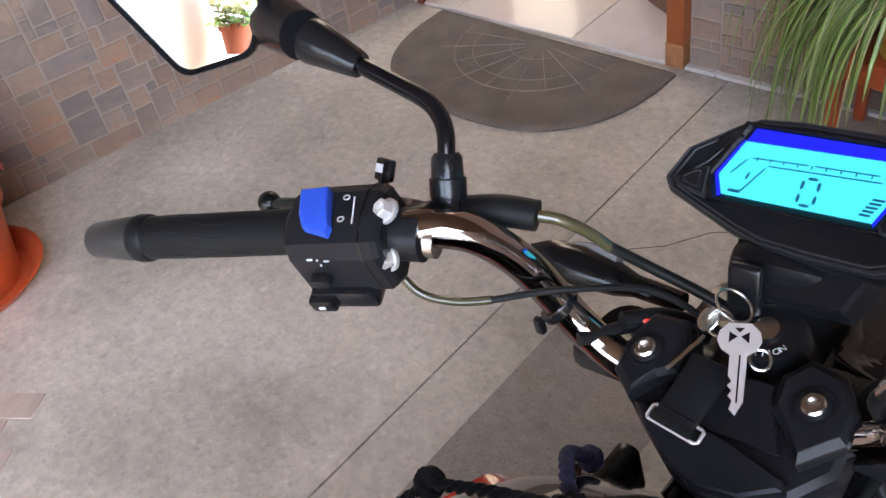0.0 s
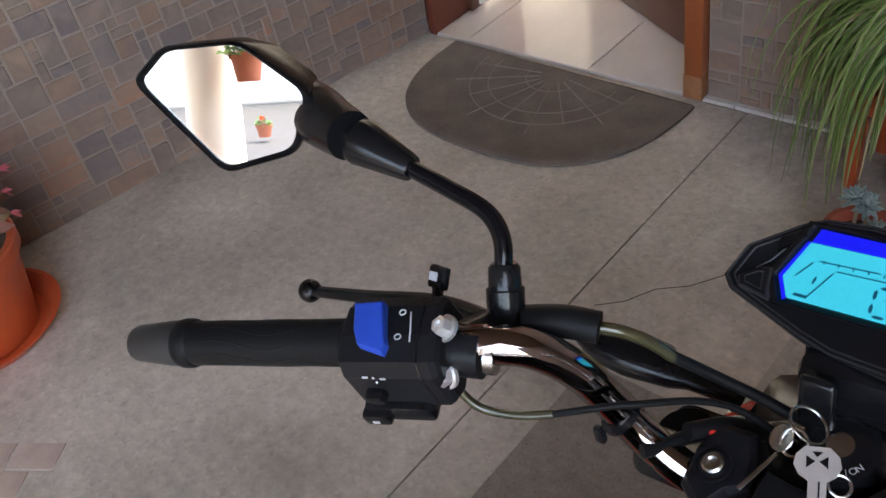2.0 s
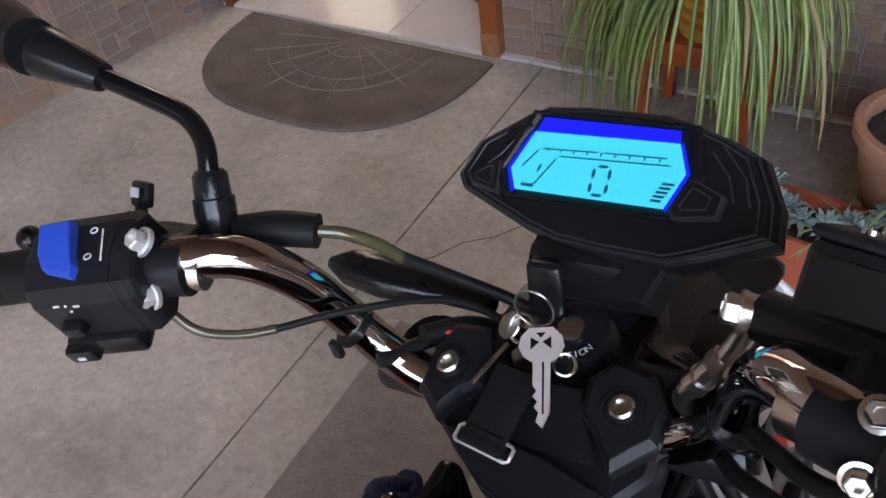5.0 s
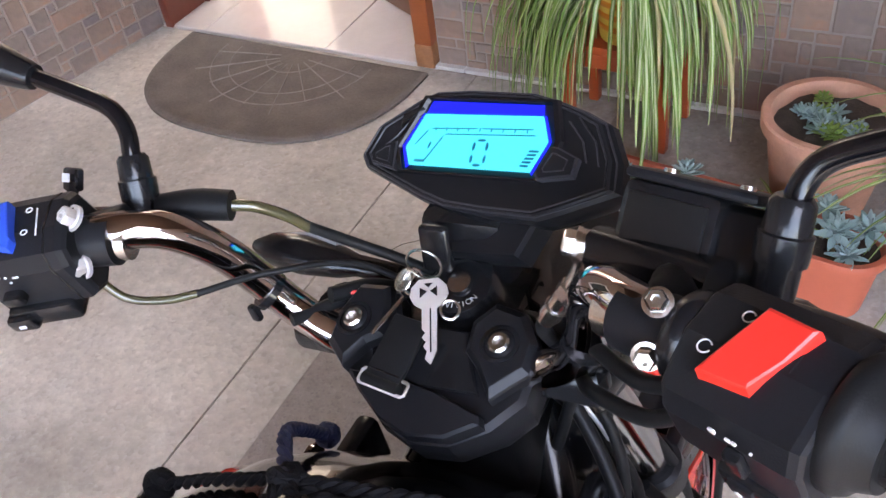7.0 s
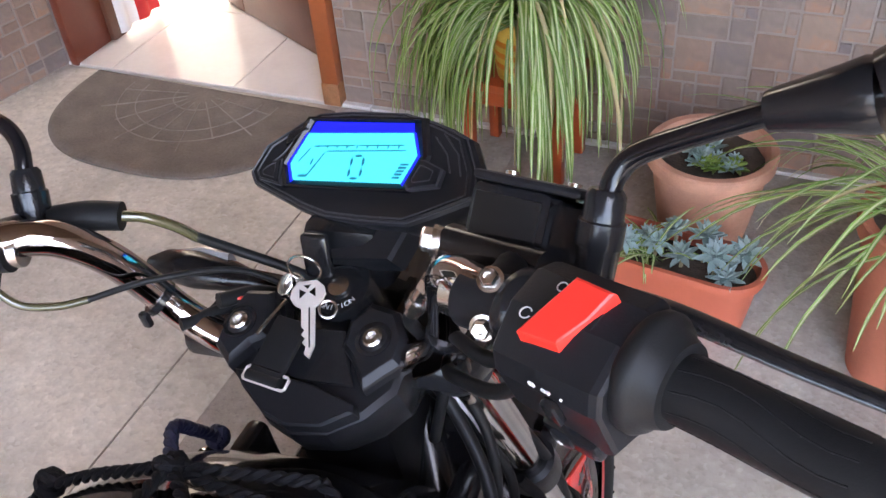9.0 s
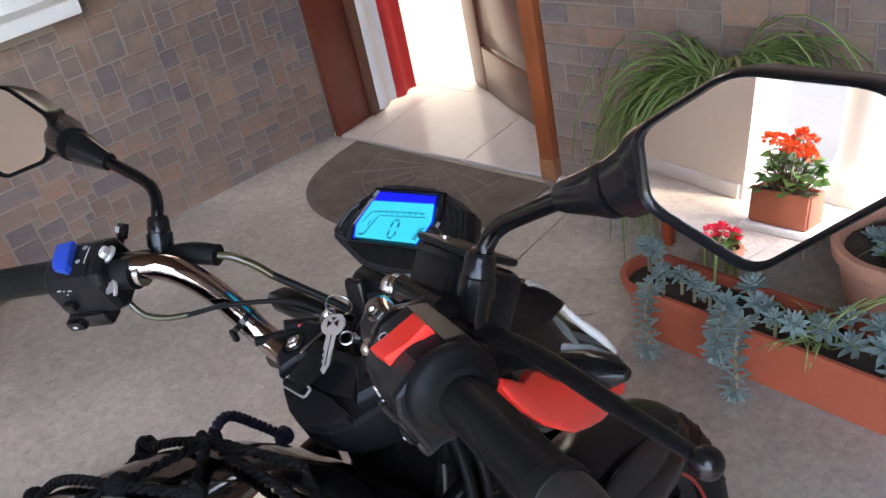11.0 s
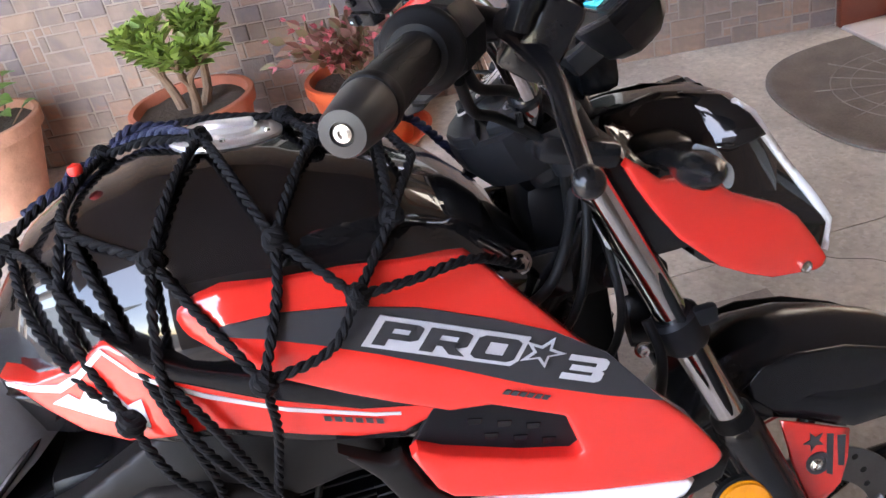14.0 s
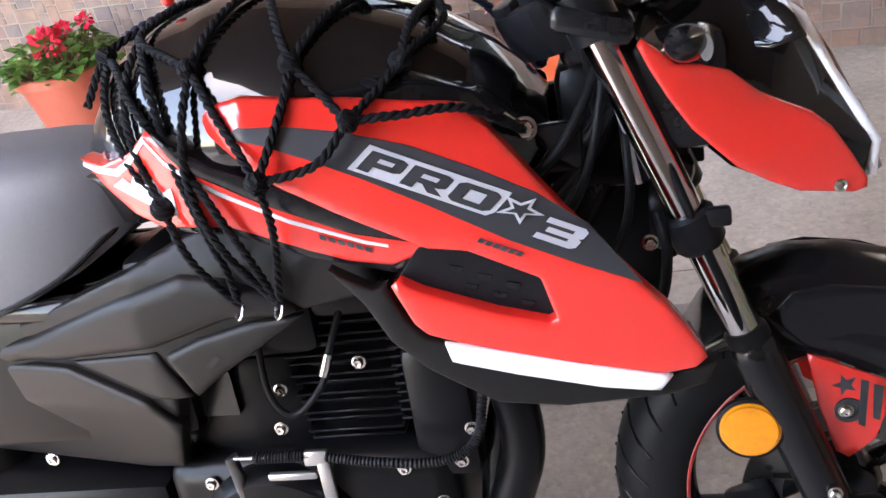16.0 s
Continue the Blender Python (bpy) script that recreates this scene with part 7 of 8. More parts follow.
# ---- plants and pots ----
def leaf_mat(name, c1, c2, rough=0.45):
    m = bpy.data.materials.new(name)
    m.use_nodes = True
    nt = m.node_tree
    b = nt.nodes["Principled BSDF"]
    b.inputs["Roughness"].default_value = rough
    g = nt.nodes.new("ShaderNodeNewGeometry")
    n = nt.nodes.new("ShaderNodeTexNoise")
    n.inputs["Scale"].default_value, n.inputs["Detail"].default_value = 35, 4
    a = nt.nodes.new("ShaderNodeMath")
    a.operation = "MULTIPLY_ADD"
    a.inputs[1].default_value = 0.55
    nt.links.new(g.outputs["Random Per Island"], a.inputs[0])
    h = nt.nodes.new("ShaderNodeMath")
    h.operation = "MULTIPLY"
    h.inputs[1].default_value = 0.45
    nt.links.new(n.outputs["Fac"], h.inputs[0])
    nt.links.new(h.outputs[0], a.inputs[2])
    mix = nt.nodes.new("ShaderNodeMix")
    mix.data_type = "RGBA"
    mix.inputs["A"].default_value, mix.inputs["B"].default_value = (*c1, 1), (*c2, 1)
    nt.links.new(a.outputs[0], mix.inputs["Factor"])
    nt.links.new(mix.outputs["Result"], b.inputs["Base Color"])
    tr = nt.nodes.new("ShaderNodeBsdfTranslucent")
    nt.links.new(mix.outputs["Result"], tr.inputs["Color"])
    ms = nt.nodes.new("ShaderNodeMixShader")
    ms.inputs[0].default_value = 0.25
    nt.links.new(b.outputs[0], ms.inputs[1])
    nt.links.new(tr.outputs[0], ms.inputs[2])
    nt.links.new(ms.outputs[0], nt.nodes["Material Output"].inputs["Surface"])
    return m


M_SPIDER = leaf_mat("spider_leaf_green", (0.08, 0.18, 0.03), (0.26, 0.38, 0.09))
M_SPIDER_W = leaf_mat("spider_leaf_pale", (0.36, 0.42, 0.20), (0.58, 0.58, 0.34))
M_DRYLEAF = leaf_mat("dry_leaf", (0.42, 0.33, 0.16), (0.55, 0.45, 0.25), 0.7)
M_SUCC = leaf_mat("blue_green_succulent", (0.22, 0.34, 0.32), (0.44, 0.54, 0.52), 0.6)
M_SUCC_STEM = mat("succulent_stem", (0.33, 0.28, 0.17), 0.7, var=0.2, scale=60)
M_CACTUS = leaf_mat("reddish_cactus_segment", (0.14, 0.17, 0.06), (0.42, 0.11, 0.13))
M_PINK = leaf_mat("pink_bud", (0.62, 0.10, 0.14), (0.78, 0.26, 0.28), 0.5)
M_JADE = leaf_mat("jade_leaf", (0.14, 0.26, 0.045), (0.34, 0.42, 0.10), 0.35)
M_BARK = mat("brown_stem", (0.17, 0.10, 0.06), 0.8, var=0.35, scale=40, fine=0.2, bump=0.5, bscale=200)
M_BROAD = leaf_mat("broad_leaf", (0.07, 0.18, 0.03), (0.20, 0.36, 0.07), 0.4)
M_GERANIUM = leaf_mat("geranium_leaf", (0.06, 0.15, 0.03), (0.16, 0.28, 0.06), 0.55)
M_PETAL = leaf_mat("crimson_petal", (0.65, 0.012, 0.05), (0.85, 0.05, 0.10), 0.5)
M_PETAL_O = leaf_mat("orange_red_petal", (0.75, 0.05, 0.015), (0.9, 0.16, 0.03), 0.5)
M_YELLOWPOT = mat("yellow_striped_pot", (0.72, 0.42, 0.08), 0.35, var=0.1, scale=12, coat=0.3)
M_ORANGE = mat("orange_band", (0.68, 0.20, 0.02), 0.35, var=0.1, scale=12, coat=0.3)
M_REDWOOD = mat("red_painted_wood", (0.46, 0.075, 0.02), 0.4, var=0.25, scale=15, fine=0.1, coat=0.2)


def strap(bm, base, direction, length, width, droop, rng, n=10, mats=(0, 1, 0), floor_z=0.01, back=9.0):
    """A long strap leaf that rises, arches and hangs; three strips across, the middle one paler."""
    d = Vector(direction).normalized()
    p = Vector(base)
    step = length / n
    prev = None
    side = d.cross(Vector((0, 0, 1)))
    if side.length < 0.05:
        side = Vector((1, 0, 0))
    side.normalize()
    twist = rng.uniform(-0.35, 0.35)
    for i in range(n + 1):
        t = i / n
        w = width * (0.55 + 0.6 * t) * (1 - t) ** 0.45 if t < 1 else 0.0004
        w = max(w, 0.0006)
        s = (side * math.cos(twist * t) + Vector((0, 0, 1)) * math.sin(twist * t)) * w
        nrm = side.cross(d).normalized()
        row = [bm.verts.new(p - s), bm.verts.new(p - s * 0.42 - nrm * w * 0.35), bm.verts.new(p + s * 0.42 - nrm * w * 0.35), bm.verts.new(p + s)]
        if prev:
            for k in range(3):
                f = bm.faces.new((prev[k], prev[k + 1], row[k + 1], row[k]))
                f.material_index = mats[k]
        prev = row
        d = (d + Vector((rng.uniform(-0.07, 0.07), rng.uniform(-0.07, 0.07), -droop * (0.4 + 1.3 * t)))).normalized()
        p = p + d * step
        if p.z < floor_z:
            p.z = floor_z
            d.z = max(d.z, -0.02)
        if p.y > back:
            p.y = back - 0.004 * rng.random()
            d.y = min(d.y, -0.1)


def blade(bm, base, direction, normal, length, width, cup=0.2, n=5, tip=0.6, mi=0, thick=0.0):
    """A broad or fleshy leaf: an oval with a keel; thick gives it two faces."""
    d = Vector(direction).normalized()
    nrm = Vector(normal)
    nrm = (nrm - d * nrm.dot(d))
    nrm = nrm.normalized() if nrm.length > 1e-4 else d.orthogonal().normalized()
    s = d.cross(nrm)
    rows = []
    for i in range(n + 1):
        t = i / n
        w = width * 0.5 * (math.sin(math.pi * min(1, t ** tip)) if 0 < t < 1 else 0.08)
        c = Vector(base) + d * length * t - nrm * (cup * length * (t - 0.5) ** 2 - cup * length * 0.25)
        rows.append((c - s * w + nrm * w * 0.35, c, c + s * w + nrm * w * 0.35))
    for layer in ((0, 1) if thick else (0,)):
        vs = [[bm.verts.new(q - nrm * thick * layer * (1 if k == 1 else 0.3)) for k, q in enumerate(r)] for r in rows]
        for a, b in zip(vs, vs[1:]):
            for k in range(2):
                f = bm.faces.new((a[k], a[k + 1], b[k + 1], b[k]) if layer == 0 else (a[k + 1], a[k], b[k], b[k + 1]))
                f.material_index = mi


def pot_parts(thing_ob, r_top, r_bot, h, material, rim=0.018, rim_h=0.035, saucer=0.0, saucer_mat=None, z0=0.0, fill=0.03):
    prof = [(0, z0), (r_bot, z0), (r_bot + (r_top - r_bot) * 0.9, z0 + h - rim_h), (r_top + rim * 0.4, z0 + h - rim_h), (r_top + rim * 0.5, z0 + h - 0.004), (r_top + rim * 0.3, z0 + h), (r_top - rim * 0.5, z0 + h), (r_top - rim * 0.8, z0 + h - 0.01), (r_top - rim, z0 + h - fill - 0.02), (0, z0 + h - fill - 0.02)]
    pot = part("pot", bm_lathe(prof, 48), material, thing_ob)
    rr = r_top - rim * 0.9
    b = bmesh.new()
    rng = random.Random(int(r_top * 1000))
    rings = [[(rr * f * math.cos(2 * math.pi * k / 24), rr * f * math.sin(2 * math.pi * k / 24), z0 + h - fill + rng.uniform(-0.004, 0.006)) for k in range(24)] for f in (1, 0.75, 0.5, 0.25)]
    vs = [[b.verts.new(p) for p in r] for r in rings]
    for a, c in zip(vs, vs[1:]):
        for k in range(24):
            b.faces.new((a[k], a[(k + 1) % 24], c[(k + 1) % 24], c[k]))
    b.faces.new(vs[-1])
    part("soil", b, M_SOIL, thing_ob)
    if saucer:
        part("saucer", bm_lathe([(0, 0.001), (saucer * 0.8, 0.001), (saucer, 0.035), (saucer + 0.004, 0.04), (saucer - 0.006, 0.04), (saucer * 0.78, 0.008), (0, 0.008)], 48), saucer_mat or material, thing_ob)
    return pot


# Christmas cactus by the wall
rng = random.Random(11)
p1 = thing("potted_cactus", "reddish leaf cactus with pink buds in an orange plastic pot", "potted plant", pose(-2.03, 0.35, 0))
pot_parts(p1, 0.168, 0.125, 0.235, M_PLASTIC_POT, saucer=0.188, saucer_mat=M_PLASTIC_POT, z0=0.009)
b, fl = bmesh.new(), bmesh.new()
stems = bmesh.new()
for k in range(64):
    a = rng.uniform(0, 2 * math.pi)
    d = Vector((math.cos(a) * 0.55, math.sin(a) * 0.55, rng.uniform(0.7, 1.7))).normalized()
    p = Vector((rng.uniform(-0.04, 0.04), rng.uniform(-0.04, 0.04), 0.215))
    nseg = rng.randint(4, 6)
    for i in range(nseg):
        L = rng.uniform(0.038, 0.058)
        nn = Vector((rng.uniform(-1, 1), rng.uniform(-1, 1), rng.uniform(-0.5, 1)))
        blade(b, p, d, nn, L, 0.030 if i else 0.014, 0.05, 5, 0.8, 0, 0.004)
        p = p + d * L * 0.95
        if i > 1 and rng.random() < 0.35:
            d2 = (d + Vector((rng.uniform(-0.9, 0.9), rng.uniform(-0.9, 0.9), rng.uniform(-0.3, 0.4)))).normalized()
            blade(b, p, d2, Vector((rng.uniform(-1, 1), rng.uniform(-1, 1), 0.3)), L, 0.030, 0.05, 5, 0.8, 0, 0.004)
            if rng.random() < 0.4:
                for q in range(4):
                    blade(fl, p + d2 * L, (d2 + Vector((rng.uniform(-0.5, 0.5), rng.uniform(-0.5, 0.5), rng.uniform(-0.6, 0.2)))), Vector((rng.uniform(-1, 1), 0.2, 1)), 0.022, 0.010, 0.2, 4)
        d = (d + Vector((math.cos(a) * 0.10 + rng.uniform(-0.25, 0.25), math.sin(a) * 0.10 + rng.uniform(-0.25, 0.25), -0.16))).normalized()
    if rng.random() < 0.55:
        for q in range(5):
            blade(fl, p, (d + Vector((rng.uniform(-0.6, 0.6), rng.uniform(-0.6, 0.6), rng.uniform(-0.7, 0.2)))), Vector((rng.uniform(-1, 1), 0.2, 1)), 0.026, 0.012, 0.2, 4)
for k in range(6):
    bm_tube([(rng.uniform(-0.03, 0.03), rng.uniform(-0.03, 0.03), 0.19), (rng.uniform(-0.06, 0.06), rng.uniform(-0.06, 0.06), 0.30)], 0.007, 7, bm=stems)
part("stem", stems, M_BARK, p1)
part("foliage", b, M_CACTUS, p1)
part("bud", fl, M_PINK, p1)["kind"] = "stuff"

# jade plant
rng = random.Random(5)
p2 = thing("jade_plant", "bushy jade plant with thick brown stems in a terracotta pot", "potted plant", pose(-2.03, -0.165, 0))
pot_parts(p2, 0.185, 0.135, 0.29, M_TERRA)
b, wood = bmesh.new(), bmesh.new()


def jade_branch(p, d, r, L, depth):
    q = p + d * L
    bm_tube([p, p.lerp(q, 0.5) + Vector((rng.uniform(-0.01, 0.01), rng.uniform(-0.01, 0.01), 0)), q], [r, r * 0.75], 8, bm=wood)
    if depth == 0:
        for k in range(30):
            dd = (d * 0.5 + Vector((rng.uniform(-1, 1), rng.uniform(-1, 1), rng.uniform(-0.3, 1)))).normalized()
            blade(b, q - d * rng.uniform(0, 0.08), dd, Vector((0, 0, 1)), rng.uniform(0.042, 0.068), rng.uniform(0.026, 0.038), 0.15, 5, 1.3, 0, 0.003)
        return
    for k in range(3 if depth > 1 else 3):
        dd = (d + Vector((rng.uniform(-0.8, 0.8), rng.uniform(-0.8, 0.8), rng.uniform(-0.1, 0.3)))).normalized()
        jade_branch(q, dd, r * 0.7, L * 0.78, depth - 1)


for a in (0.3, 2.2, 4.1):
    jade_branch(Vector((0.04 * math.cos(a), 0.04 * math.sin(a), 0.25)), Vector((0.35 * math.cos(a), 0.35 * math.sin(a), 1)).normalized(), 0.017, 0.115, 2)
part("stem", wood, M_BARK, p2)
part("foliage", b, M_JADE, p2)

# broad-leaved plant
rng = random.Random(21)
p3 = thing("begonia", "low broad-leaved begonia in a pale terracotta pot", "potted plant", pose(-2.28, -0.87, 0))
pot_parts(p3, 0.195, 0.12, 0.30, M_TERRA_PALE, rim_h=0.045)
b, wood = bmesh.new(), bmesh.new()
for k in range(34):
    a = rng.uniform(0, 2 * math.pi)
    rr = rng.uniform(0.01, 0.12)
    p = Vector((rr * math.cos(a), rr * math.sin(a), 0.265))
    h = rng.uniform(0.04, 0.17) * (1.25 - rr * 4)
    q = p + Vector((0.5 * rr * math.cos(a), 0.5 * rr * math.sin(a), h))
    bm_tube([p, q], 0.003, 6, bm=wood)
    L = rng.uniform(0.05, 0.095)
    blade(b, q, Vector((math.cos(a), math.sin(a), rng.uniform(-0.2, 0.5))), Vector((-0.3 * math.cos(a), -0.3 * math.sin(a), 1)), L, L * 0.8, 0.25, 7, 0.7)
part("stem", wood, M_BARK, p3)["kind"] = "stuff"
part("foliage", b, M_BROAD, p3)


def geranium(name, label, m, r_top, r_bot, h, material, petal, leaves, blooms, seed, box=False, spread=0.16, tall=0.22):
    rng = random.Random(seed)
    g = thing(name, label, "potted plant", m)
    if box:
        part("pot", bm_join(bm_box((0.24, 0.15, 0.02), (0, 0, 0.012), 0.004), bm_box((0.24, 0.02, 0.14), (0, -0.075, 0.08), 0.006), bm_box((0.24, 0.02, 0.14), (0, 0.075, 0.08), 0.006), bm_box((0.02, 0.15, 0.14), (-0.12, 0, 0.08), 0.006), bm_box((0.02, 0.15, 0.14), (0.12, 0, 0.08), 0.006)), material, g)
        part("soil", bm_box((0.22, 0.13, 0.02), (0, 0, 0.125)), M_SOIL, g)
    else:
        pot_parts(g, r_top, r_bot, h, material)
    z0 = 0.13 if box else h - 0.04
    b, wood = bmesh.new(), bmesh.new()
    for k in range(leaves):
        a = rng.uniform(0, 2 * math.pi)
        rr = spread * rng.random() ** 0.6
        sx = 1.25 if box else 1.0
        q = Vector((sx * rr * math.cos(a), rr * math.sin(a), z0 + rng.uniform(0.03, tall) * (1.1 - 2.5 * rr * rr / (spread * spread) * 0.3)))
        if k % 3 == 0:
            bm_tube([(q.x * 0.35, q.y * 0.35, z0 - 0.01), q], 0.003, 5, bm=wood)
        L = rng.uniform(0.03, 0.055)
        blade(b, q, Vector((math.cos(a), math.sin(a), rng.uniform(-0.3, 0.6))), Vector((rng.uniform(-0.4, 0.4), rng.uniform(-0.4, 0.4), 1)), L, L * 1.05, 0.25, 6, 0.7)
    for k in range(blooms):
        a = rng.uniform(0, 2 * math.pi)
        rr = spread * rng.uniform(0.1, 0.95)
        c = Vector(((1.25 if box else 1.0) * rr * math.cos(a), rr * math.sin(a), z0 + tall * rng.uniform(0.75, 1.2)))
        bm_tube([(c.x * 0.5, c.y * 0.5, z0), c], 0.0025, 5, bm=wood)
        fl = bmesh.new()
        for q in range(26):
            d = Vector((rng.uniform(-1, 1), rng.uniform(-1, 1), rng.uniform(-0.4, 1))).normalized()
            blade(fl, c + d * 0.012, d, Vector((rng.uniform(-1, 1), rng.uniform(-1, 1), rng.uniform(-1, 1))), 0.026, 0.022, 0.2, 4, 0.9)
        part("flower", fl, petal, g)
    part("stem", wood, M_BARK, g)["kind"] = "stuff"
    part("foliage", b, M_GERANIUM, g)
    return g


def bloom_head(plant, at, r):
    """One full round flower head."""
    rng = random.Random(3)
    fl = bmesh.new()
    for q in range(70):
        d = Vector((rng.uniform(-1, 1), rng.uniform(-1, 1), rng.uniform(-0.6, 1))).normalized()
        blade(fl, Vector(at) + d * r * rng.uniform(0.5, 1.0), d, Vector((rng.uniform(-1, 1), rng.uniform(-1, 1), rng.uniform(-1, 1))), 0.03, 0.026, 0.2, 4, 0.9)
    part("flower", fl, M_PETAL, plant)


red_geranium = geranium("potted_geranium", "crimson-flowered geranium in a terracotta pot by the wall", pose(-2.30, -1.56, 0), 0.185, 0.125, 0.29, M_REDPOT, M_PETAL, 330, 2, 4, spread=0.21, tall=0.17)
bloom_head(red_geranium, (0.09, 0.03, 0.40), 0.045)

# what the mirrors show behind: flower box on a white ledge, hanging pots, pots in the yard
ledge = part("ledge", bm_box((0.30, 0.22, 0.03), (-0.95, -2.93, 0.015), 0.006), M_WHITE)
tagged(ledge, "low white plinth under the flower box", "plinth")
geranium("flower_box", "orange-red geraniums in a long terracotta box on a white plinth", pose(-0.95, -2.93, 0.0305), 0, 0, 0, M_TERRA, M_PETAL_O, 150, 12, 8, box=True, spread=0.10, tall=0.22)
geranium("fallen_bloom_pot", "small pot of crimson flowers on the porch floor", pose(-0.93, -2.30, 0), 0.07, 0.05, 0.10, M_TERRA, M_PETAL, 24, 3, 9, spread=0.06, tall=0.08)
for k, (x, y) in enumerate(((-0.66, -8.45), (-1.0, -8.6))):
    geranium("yard_pot", "small potted plant standing out in the bright yard", pose(x, y, 0), 0.08, 0.06, 0.13, M_TERRA, M_PETAL_O, 40, 1, 30 + k, spread=0.1, tall=0.10)
for k, (x, z) in enumerate(((-0.66, 0.84),)):
    g = geranium("hanging_pot", "white-flowered trailing plant in a terracotta pot hung on the column", pose(x, -3.36, z), 0.075, 0.055, 0.14, M_TERRA, M_SPIDER_W, 70, 6, 50 + k, spread=0.11, tall=0.12)
    part("hook", bm_tube([(-0.06, -0.06, 0.12), (-0.10, -0.12, 0.16)], 0.006, 8), M_STEEL, g)

# spider plant in a yellow striped pot on a red stand
stand = thing("plant_stand", "small red-painted wooden plant stand", "stand", pose(-0.455, 1.84, 0, 0, 0, -4))
SH = 0.245
part("top", bm_box((0.27, 0.20, 0.022), (0, 0, SH), 0.004), M_REDWOOD, stand)
for sx in (-1, 1):
    for sy in (-1, 1):
        part("leg", bm_box((0.026, 0.026, SH - 0.01), (sx * 0.115, sy * 0.078, (SH - 0.01) / 2), 0.003), M_REDWOOD, stand)
    part("side_rail", bm_box((0.018, 0.14, 0.035), (sx * 0.115, 0, SH - 0.035), 0.003), M_REDWOOD, stand)
for sy in (-1, 1):
    part("front_rail", bm_box((0.21, 0.018, 0.035), (0, sy * 0.078, SH - 0.035), 0.003), M_REDWOOD, stand)
sp1 = thing("spider_plant", "large variegated spider plant spilling from a yellow and orange striped pot", "potted plant", pose(-0.445, 1.83, SH + 0.0115))
pot = pot_parts(sp1, 0.088, 0.072, 0.15, M_YELLOWPOT, rim=0.012, rim_h=0.02)
for z in (0.03, 0.06, 0.09):
    rr = 0.0722 + 0.016 * 0.9 * z / 0.13
    part("band", bm_lathe([(rr + 0.0005, z), (rr + 0.0018, z + 0.003), (rr + 0.0026, z + 0.012), (rr + 0.0016, z + 0.015)], 48), M_ORANGE, pot)


def spider(thing_ob, n, z, seed, length=(0.25, 0.5), floor_z=-0.2, arc=(0, 2 * math.pi), lift=(0.5, 2.4), width=0.0058, droop=0.18, dry=0.04, back=9.0, gap=None):
    rng = random.Random(seed)
    b, dryb = bmesh.new(), bmesh.new()
    for k in range(n):
        a = rng.uniform(*arc)
        if gap and gap[0] < a < gap[1] and rng.random() < 0.97:
            a = gap[0] - rng.uniform(0, 1.2) if rng.random() < 0.65 else gap[1] + rng.uniform(0, 0.9)
        d = Vector((math.cos(a), math.sin(a), rng.uniform(*lift)))
        base = Vector((rng.uniform(-0.035, 0.035), rng.uniform(-0.035, 0.035), z))
        if gap and math.cos(a) > 0:
            d.x *= 0.6
        is_dry = rng.random() < dry
        strap(dryb if is_dry else b, base, d, rng.uniform(*length), width * rng.uniform(0.7, 1.15), droop * rng.uniform(0.55, 1.35), rng, 12, floor_z=floor_z, back=back)
    part("foliage", b, [M_SPIDER, M_SPIDER_W], thing_ob, "arching green leaves with cream edges", 80)
    if len(dryb.verts):
        part("dry_leaves", dryb, [M_DRYLEAF, M_DRYLEAF], thing_ob, "", 80)["kind"] = "stuff"
    else:
        dryb.free()


spider(sp1, 430, 0.125, 7, (0.28, 0.60), -0.245, arc=(-3.9, 0.6), lift=(0.5, 2.6), width=0.0085, droop=0.56, back=0.15, gap=(-2.15, -1.0))
# runners with plantlets
for k in range(5):
    a = -1.9 + 0.5 * k
    part("runner", bm_tube(spline([(0, 0, 0.13), (0.10 * math.cos(a), 0.10 * math.sin(a), 0.22), (0.19 * math.cos(a), 0.19 * math.sin(a), 0.10), (0.22 * math.cos(a), 0.22 * math.sin(a), -0.12)], 6), 0.0018, 5), M_DRYLEAF, sp1)

# long trough with blue-green succulents
TD = Vector((0.78, -0.105, 0)).normalized()
trough = thing("planter_trough", "long red-orange plastic trough planted with blue-green succulents", "planter", Matrix.Translation((-0.178, 1.426, 0)) @ Matrix.Rotation(math.atan2(TD.y, TD.x), 4, "Z"))


def stadium(L, W, n=14):
    r = W / 2
    pts = [((L / 2 - r) + r * math.cos(-math.pi / 2 + math.pi * k / n), r * math.sin(-math.pi / 2 + math.pi * k / n)) for k in range(n + 1)]
    return pts + [(-(L / 2 - r) - r * math.cos(-math.pi / 2 + math.pi * k / n), -r * math.sin(-math.pi / 2 + math.pi * k / n)) for k in range(n + 1)]


rings = [[(x, y, z) for x, y in stadium(L + 0.058, W)] for L, W, z in ((0.575, 0.100, 0.002), (0.610, 0.126, 0.128), (0.628, 0.142, 0.128), (0.634, 0.147, 0.146), (0.630, 0.143, 0.151), (0.608, 0.124, 0.151), (0.602, 0.120, 0.146), (0.594, 0.114, 0.112))]
part("trough", bm_loft(rings), M_TROUGH, trough)
part("soil", bm_loft([[(x, y, z) for x, y in stadium(0.655, 0.116)] for z in (0.115, 0.126)]), M_SOIL, trough)


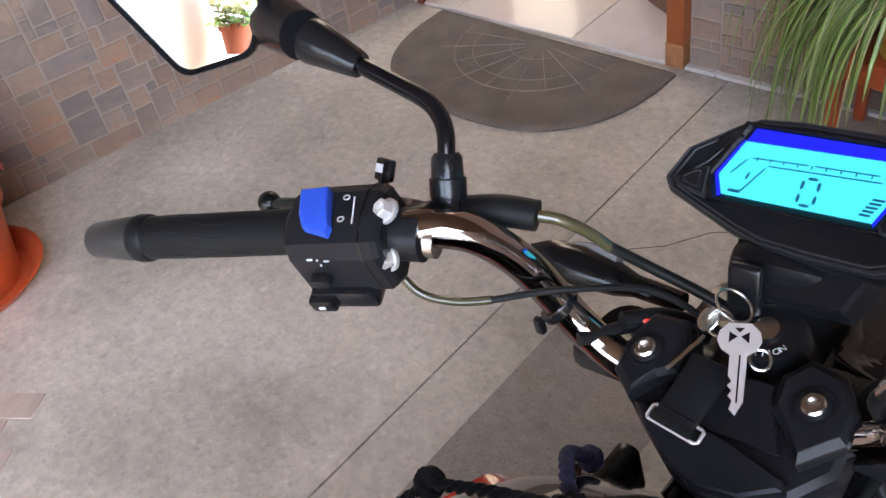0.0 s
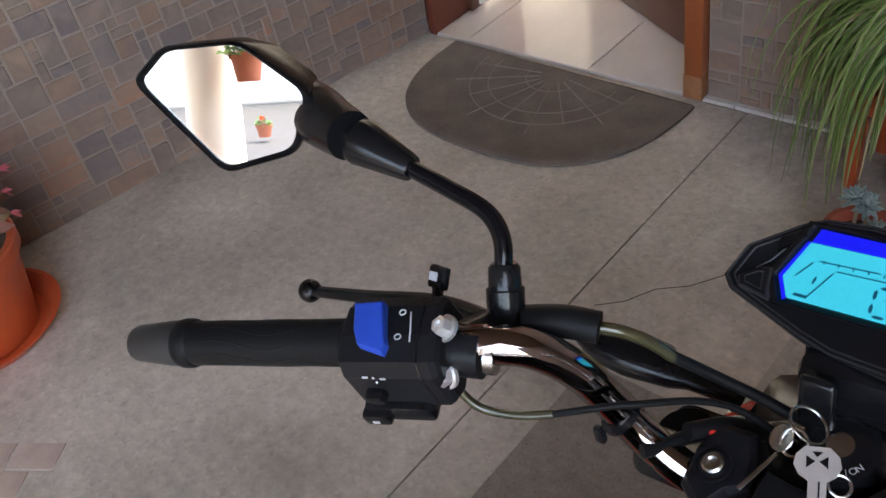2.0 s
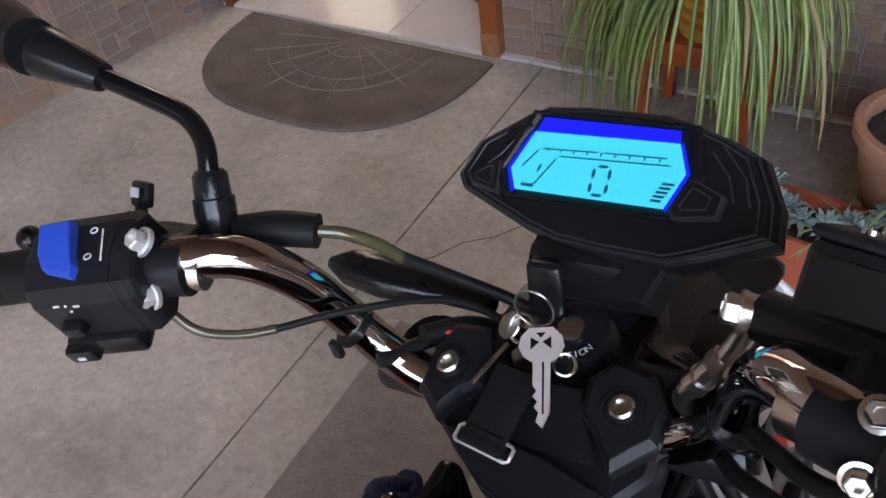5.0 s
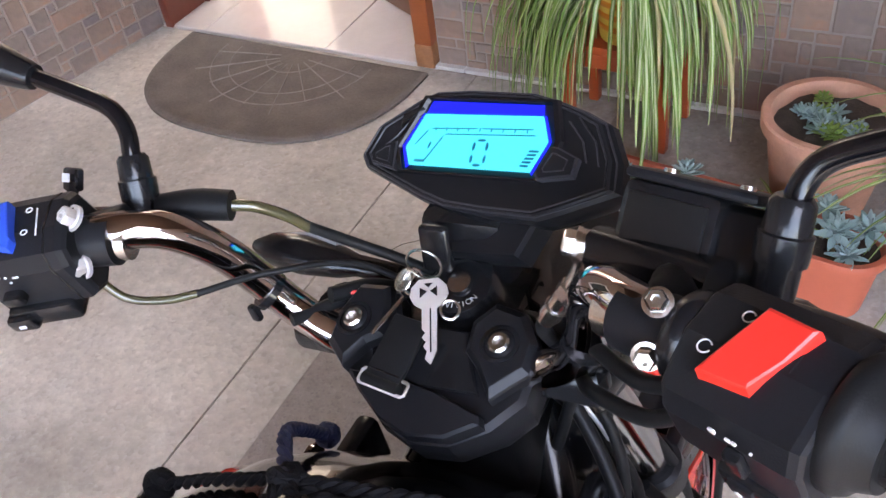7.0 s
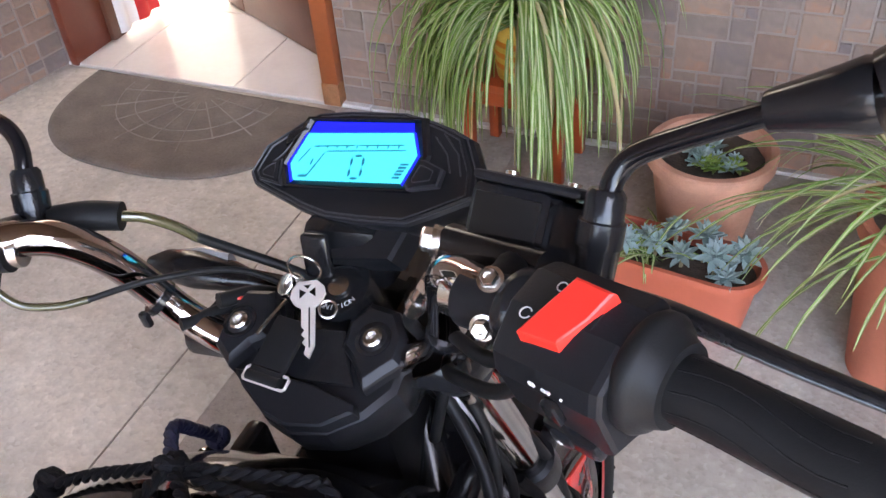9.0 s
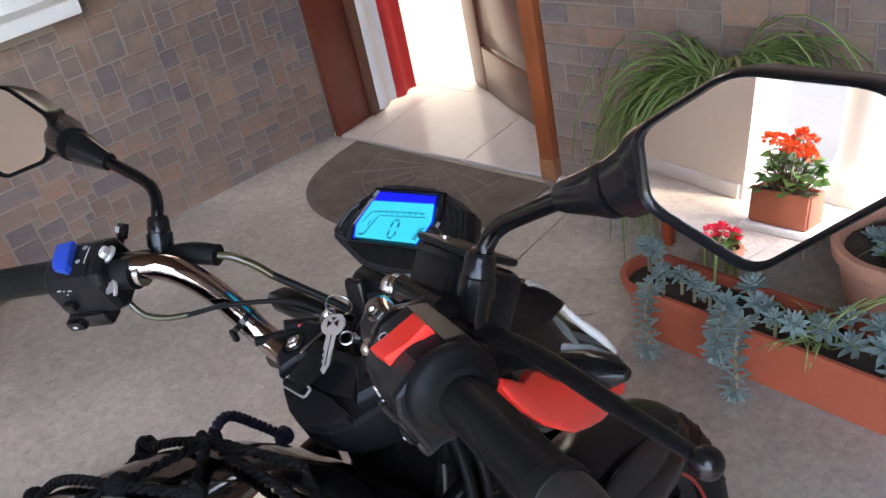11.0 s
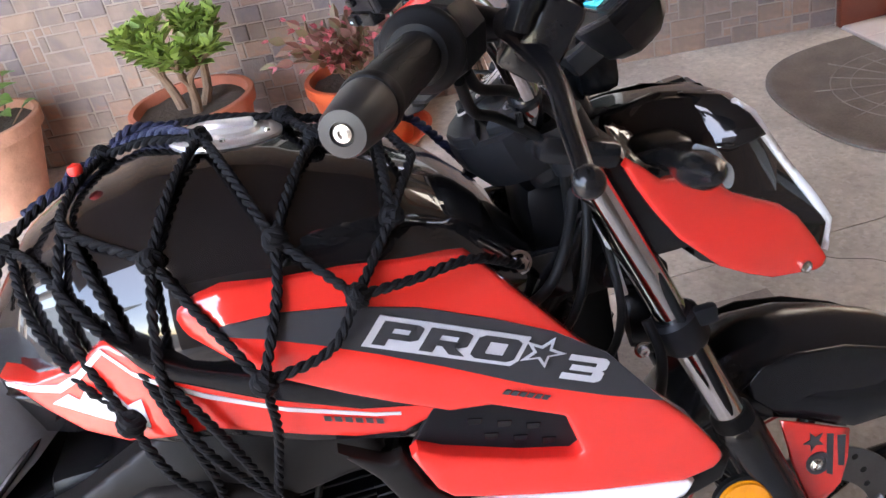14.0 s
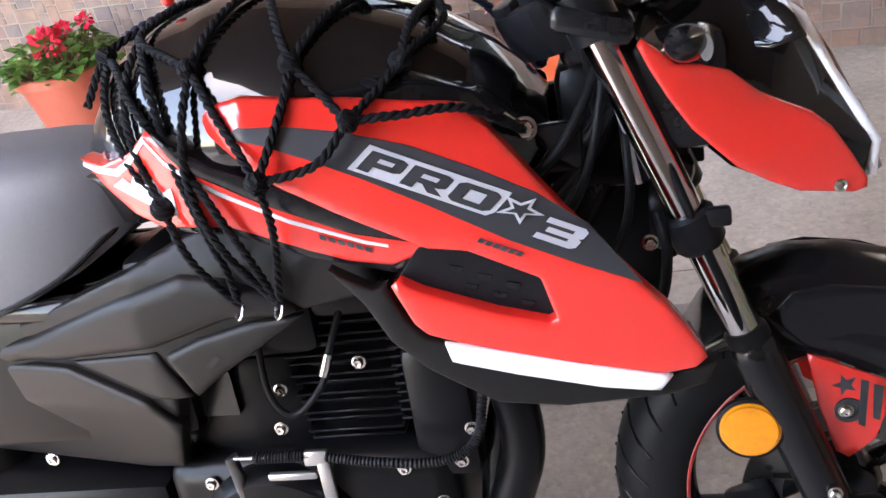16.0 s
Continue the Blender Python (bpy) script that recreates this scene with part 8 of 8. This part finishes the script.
def rosette(bm, c, axis, r, rng, layers=4, per=7):
    m = place_z(axis, c)
    for j in range(layers):
        el = 0.15 + 0.32 * j
        for k in range(per):
            a = 2 * math.pi * (k + 0.5 * (j % 2)) / per + rng.uniform(-0.1, 0.1)
            d = m.to_3x3() @ Vector((math.cos(a) * math.cos(el), math.sin(a) * math.cos(el), math.sin(el)))
            n = m.to_3x3() @ Vector((-math.cos(a) * math.sin(el), -math.sin(a) * math.sin(el), math.cos(el)))
            L = r * (1 - 0.16 * j)
            blade(bm, Vector(c) + (m.to_3x3() @ Vector((0, 0, 0.004 * j))), d, n, L, L * 0.36, -0.15, 4, 0.9, 0, 0.004)


rng = random.Random(17)
for k in range(22):
    x = -0.302 + 0.0286 * k + rng.uniform(-0.01, 0.01)
    y = rng.uniform(-0.038, 0.038)
    b = bmesh.new()
    h = rng.uniform(0.145, 0.195)
    rosette(b, (x, y, h), (rng.uniform(-0.5, 0.5), rng.uniform(-0.9, 0.1), 1), rng.uniform(0.026, 0.038) * (1.35 if k > 15 else 1.0), rng)
    plant = part("succulent", b, M_SUCC, trough)
    plant["kind"] = "stuff"
    part("stem", bm_tube([(x, y, 0.115), (x + 0.003, y, h)], 0.004, 6), M_SUCC_STEM, plant)
for x0, drop in ((-0.235, 0.15), (-0.020, 0.165), (-0.060, 0.08)):
    b = bmesh.new()
    path = spline([(x0, -0.035, 0.13), (x0 + 0.008, -0.070, 0.170), (x0 + 0.012, -0.096, 0.135), (x0 + 0.016, -0.104, 0.18 - drop)], 9)
    for i, p in enumerate(path[5::2]):
        for k in range(5):
            a = 2 * math.pi * k / 5 + i
            dd = Vector((math.cos(a), math.sin(a) * 0.7 - 0.25, 0.15))
            blade(b, p, dd, Vector((0, 0, 1)), rng.uniform(0.026, 0.036), 0.010, -0.1, 4, 0.9, 0, 0.0035)
    rosette(b, path[-1], (0.05, -0.6, -0.7), 0.042, rng)
    plant = part("trailing_succulent", b, M_SUCC, trough)
    plant["kind"] = "stuff"
    part("stem", bm_tube(path, 0.0045, 7), M_SUCC_STEM, plant)
sp2 = thing("small_spider_plant", "young variegated spider plant growing among the succulents", "plant", trough.matrix_world @ Matrix.Translation((0.115, -0.01, 0.126)))
spider(sp2, 26, 0.0, 12, (0.08, 0.16), 0.005, lift=(0.5, 2.0), width=0.005, droop=0.16, dry=0.0)

# terracotta bowl behind the trough, with small succulents
p5 = thing("terracotta_pot", "weathered round terracotta pot with sparse succulents", "potted plant", pose(0.012, 1.635, 0))
pot_parts(p5, 0.124, 0.085, 0.25, M_TERRA_PALE, rim_h=0.03)
rng = random.Random(41)
for k in range(14):
    a, rr = rng.uniform(0, 6.28), rng.uniform(0.01, 0.075)
    b = bmesh.new()
    rosette(b, (rr * math.cos(a), rr * math.sin(a), 0.235), (rng.uniform(-0.4, 0.4), rng.uniform(-0.4, 0.4), 1), rng.uniform(0.018, 0.032), rng, 3, 6)
    part("succulent", b, M_SUCC if k % 3 else M_JADE, p5)

# a second spider plant further along the wall
p6 = thing("tall_spider_plant", "spider plant with long arching leaves in a tall terracotta pot", "potted plant", pose(0.42, 1.37, 0))
pot_parts(p6, 0.13, 0.09, 0.35, M_TERRA)
spider(p6, 120, 0.33, 23, (0.32, 0.55), 0.02, lift=(0.15, 1.5), width=0.0065, droop=0.17, dry=0.14, back=0.42)

# ---- stone pieces of the walls ----
clad(wall_left, 5.6, 2.7, 1, 3, near=(0.0, 3.1), holes=((WU0 - 0.06, WU1 + 0.06, WZ0 - 0.04, WZ1 + 0.04),))
clad(wall_door, 3.9, 2.7, -1, 8, near=(0.0, 2.0))
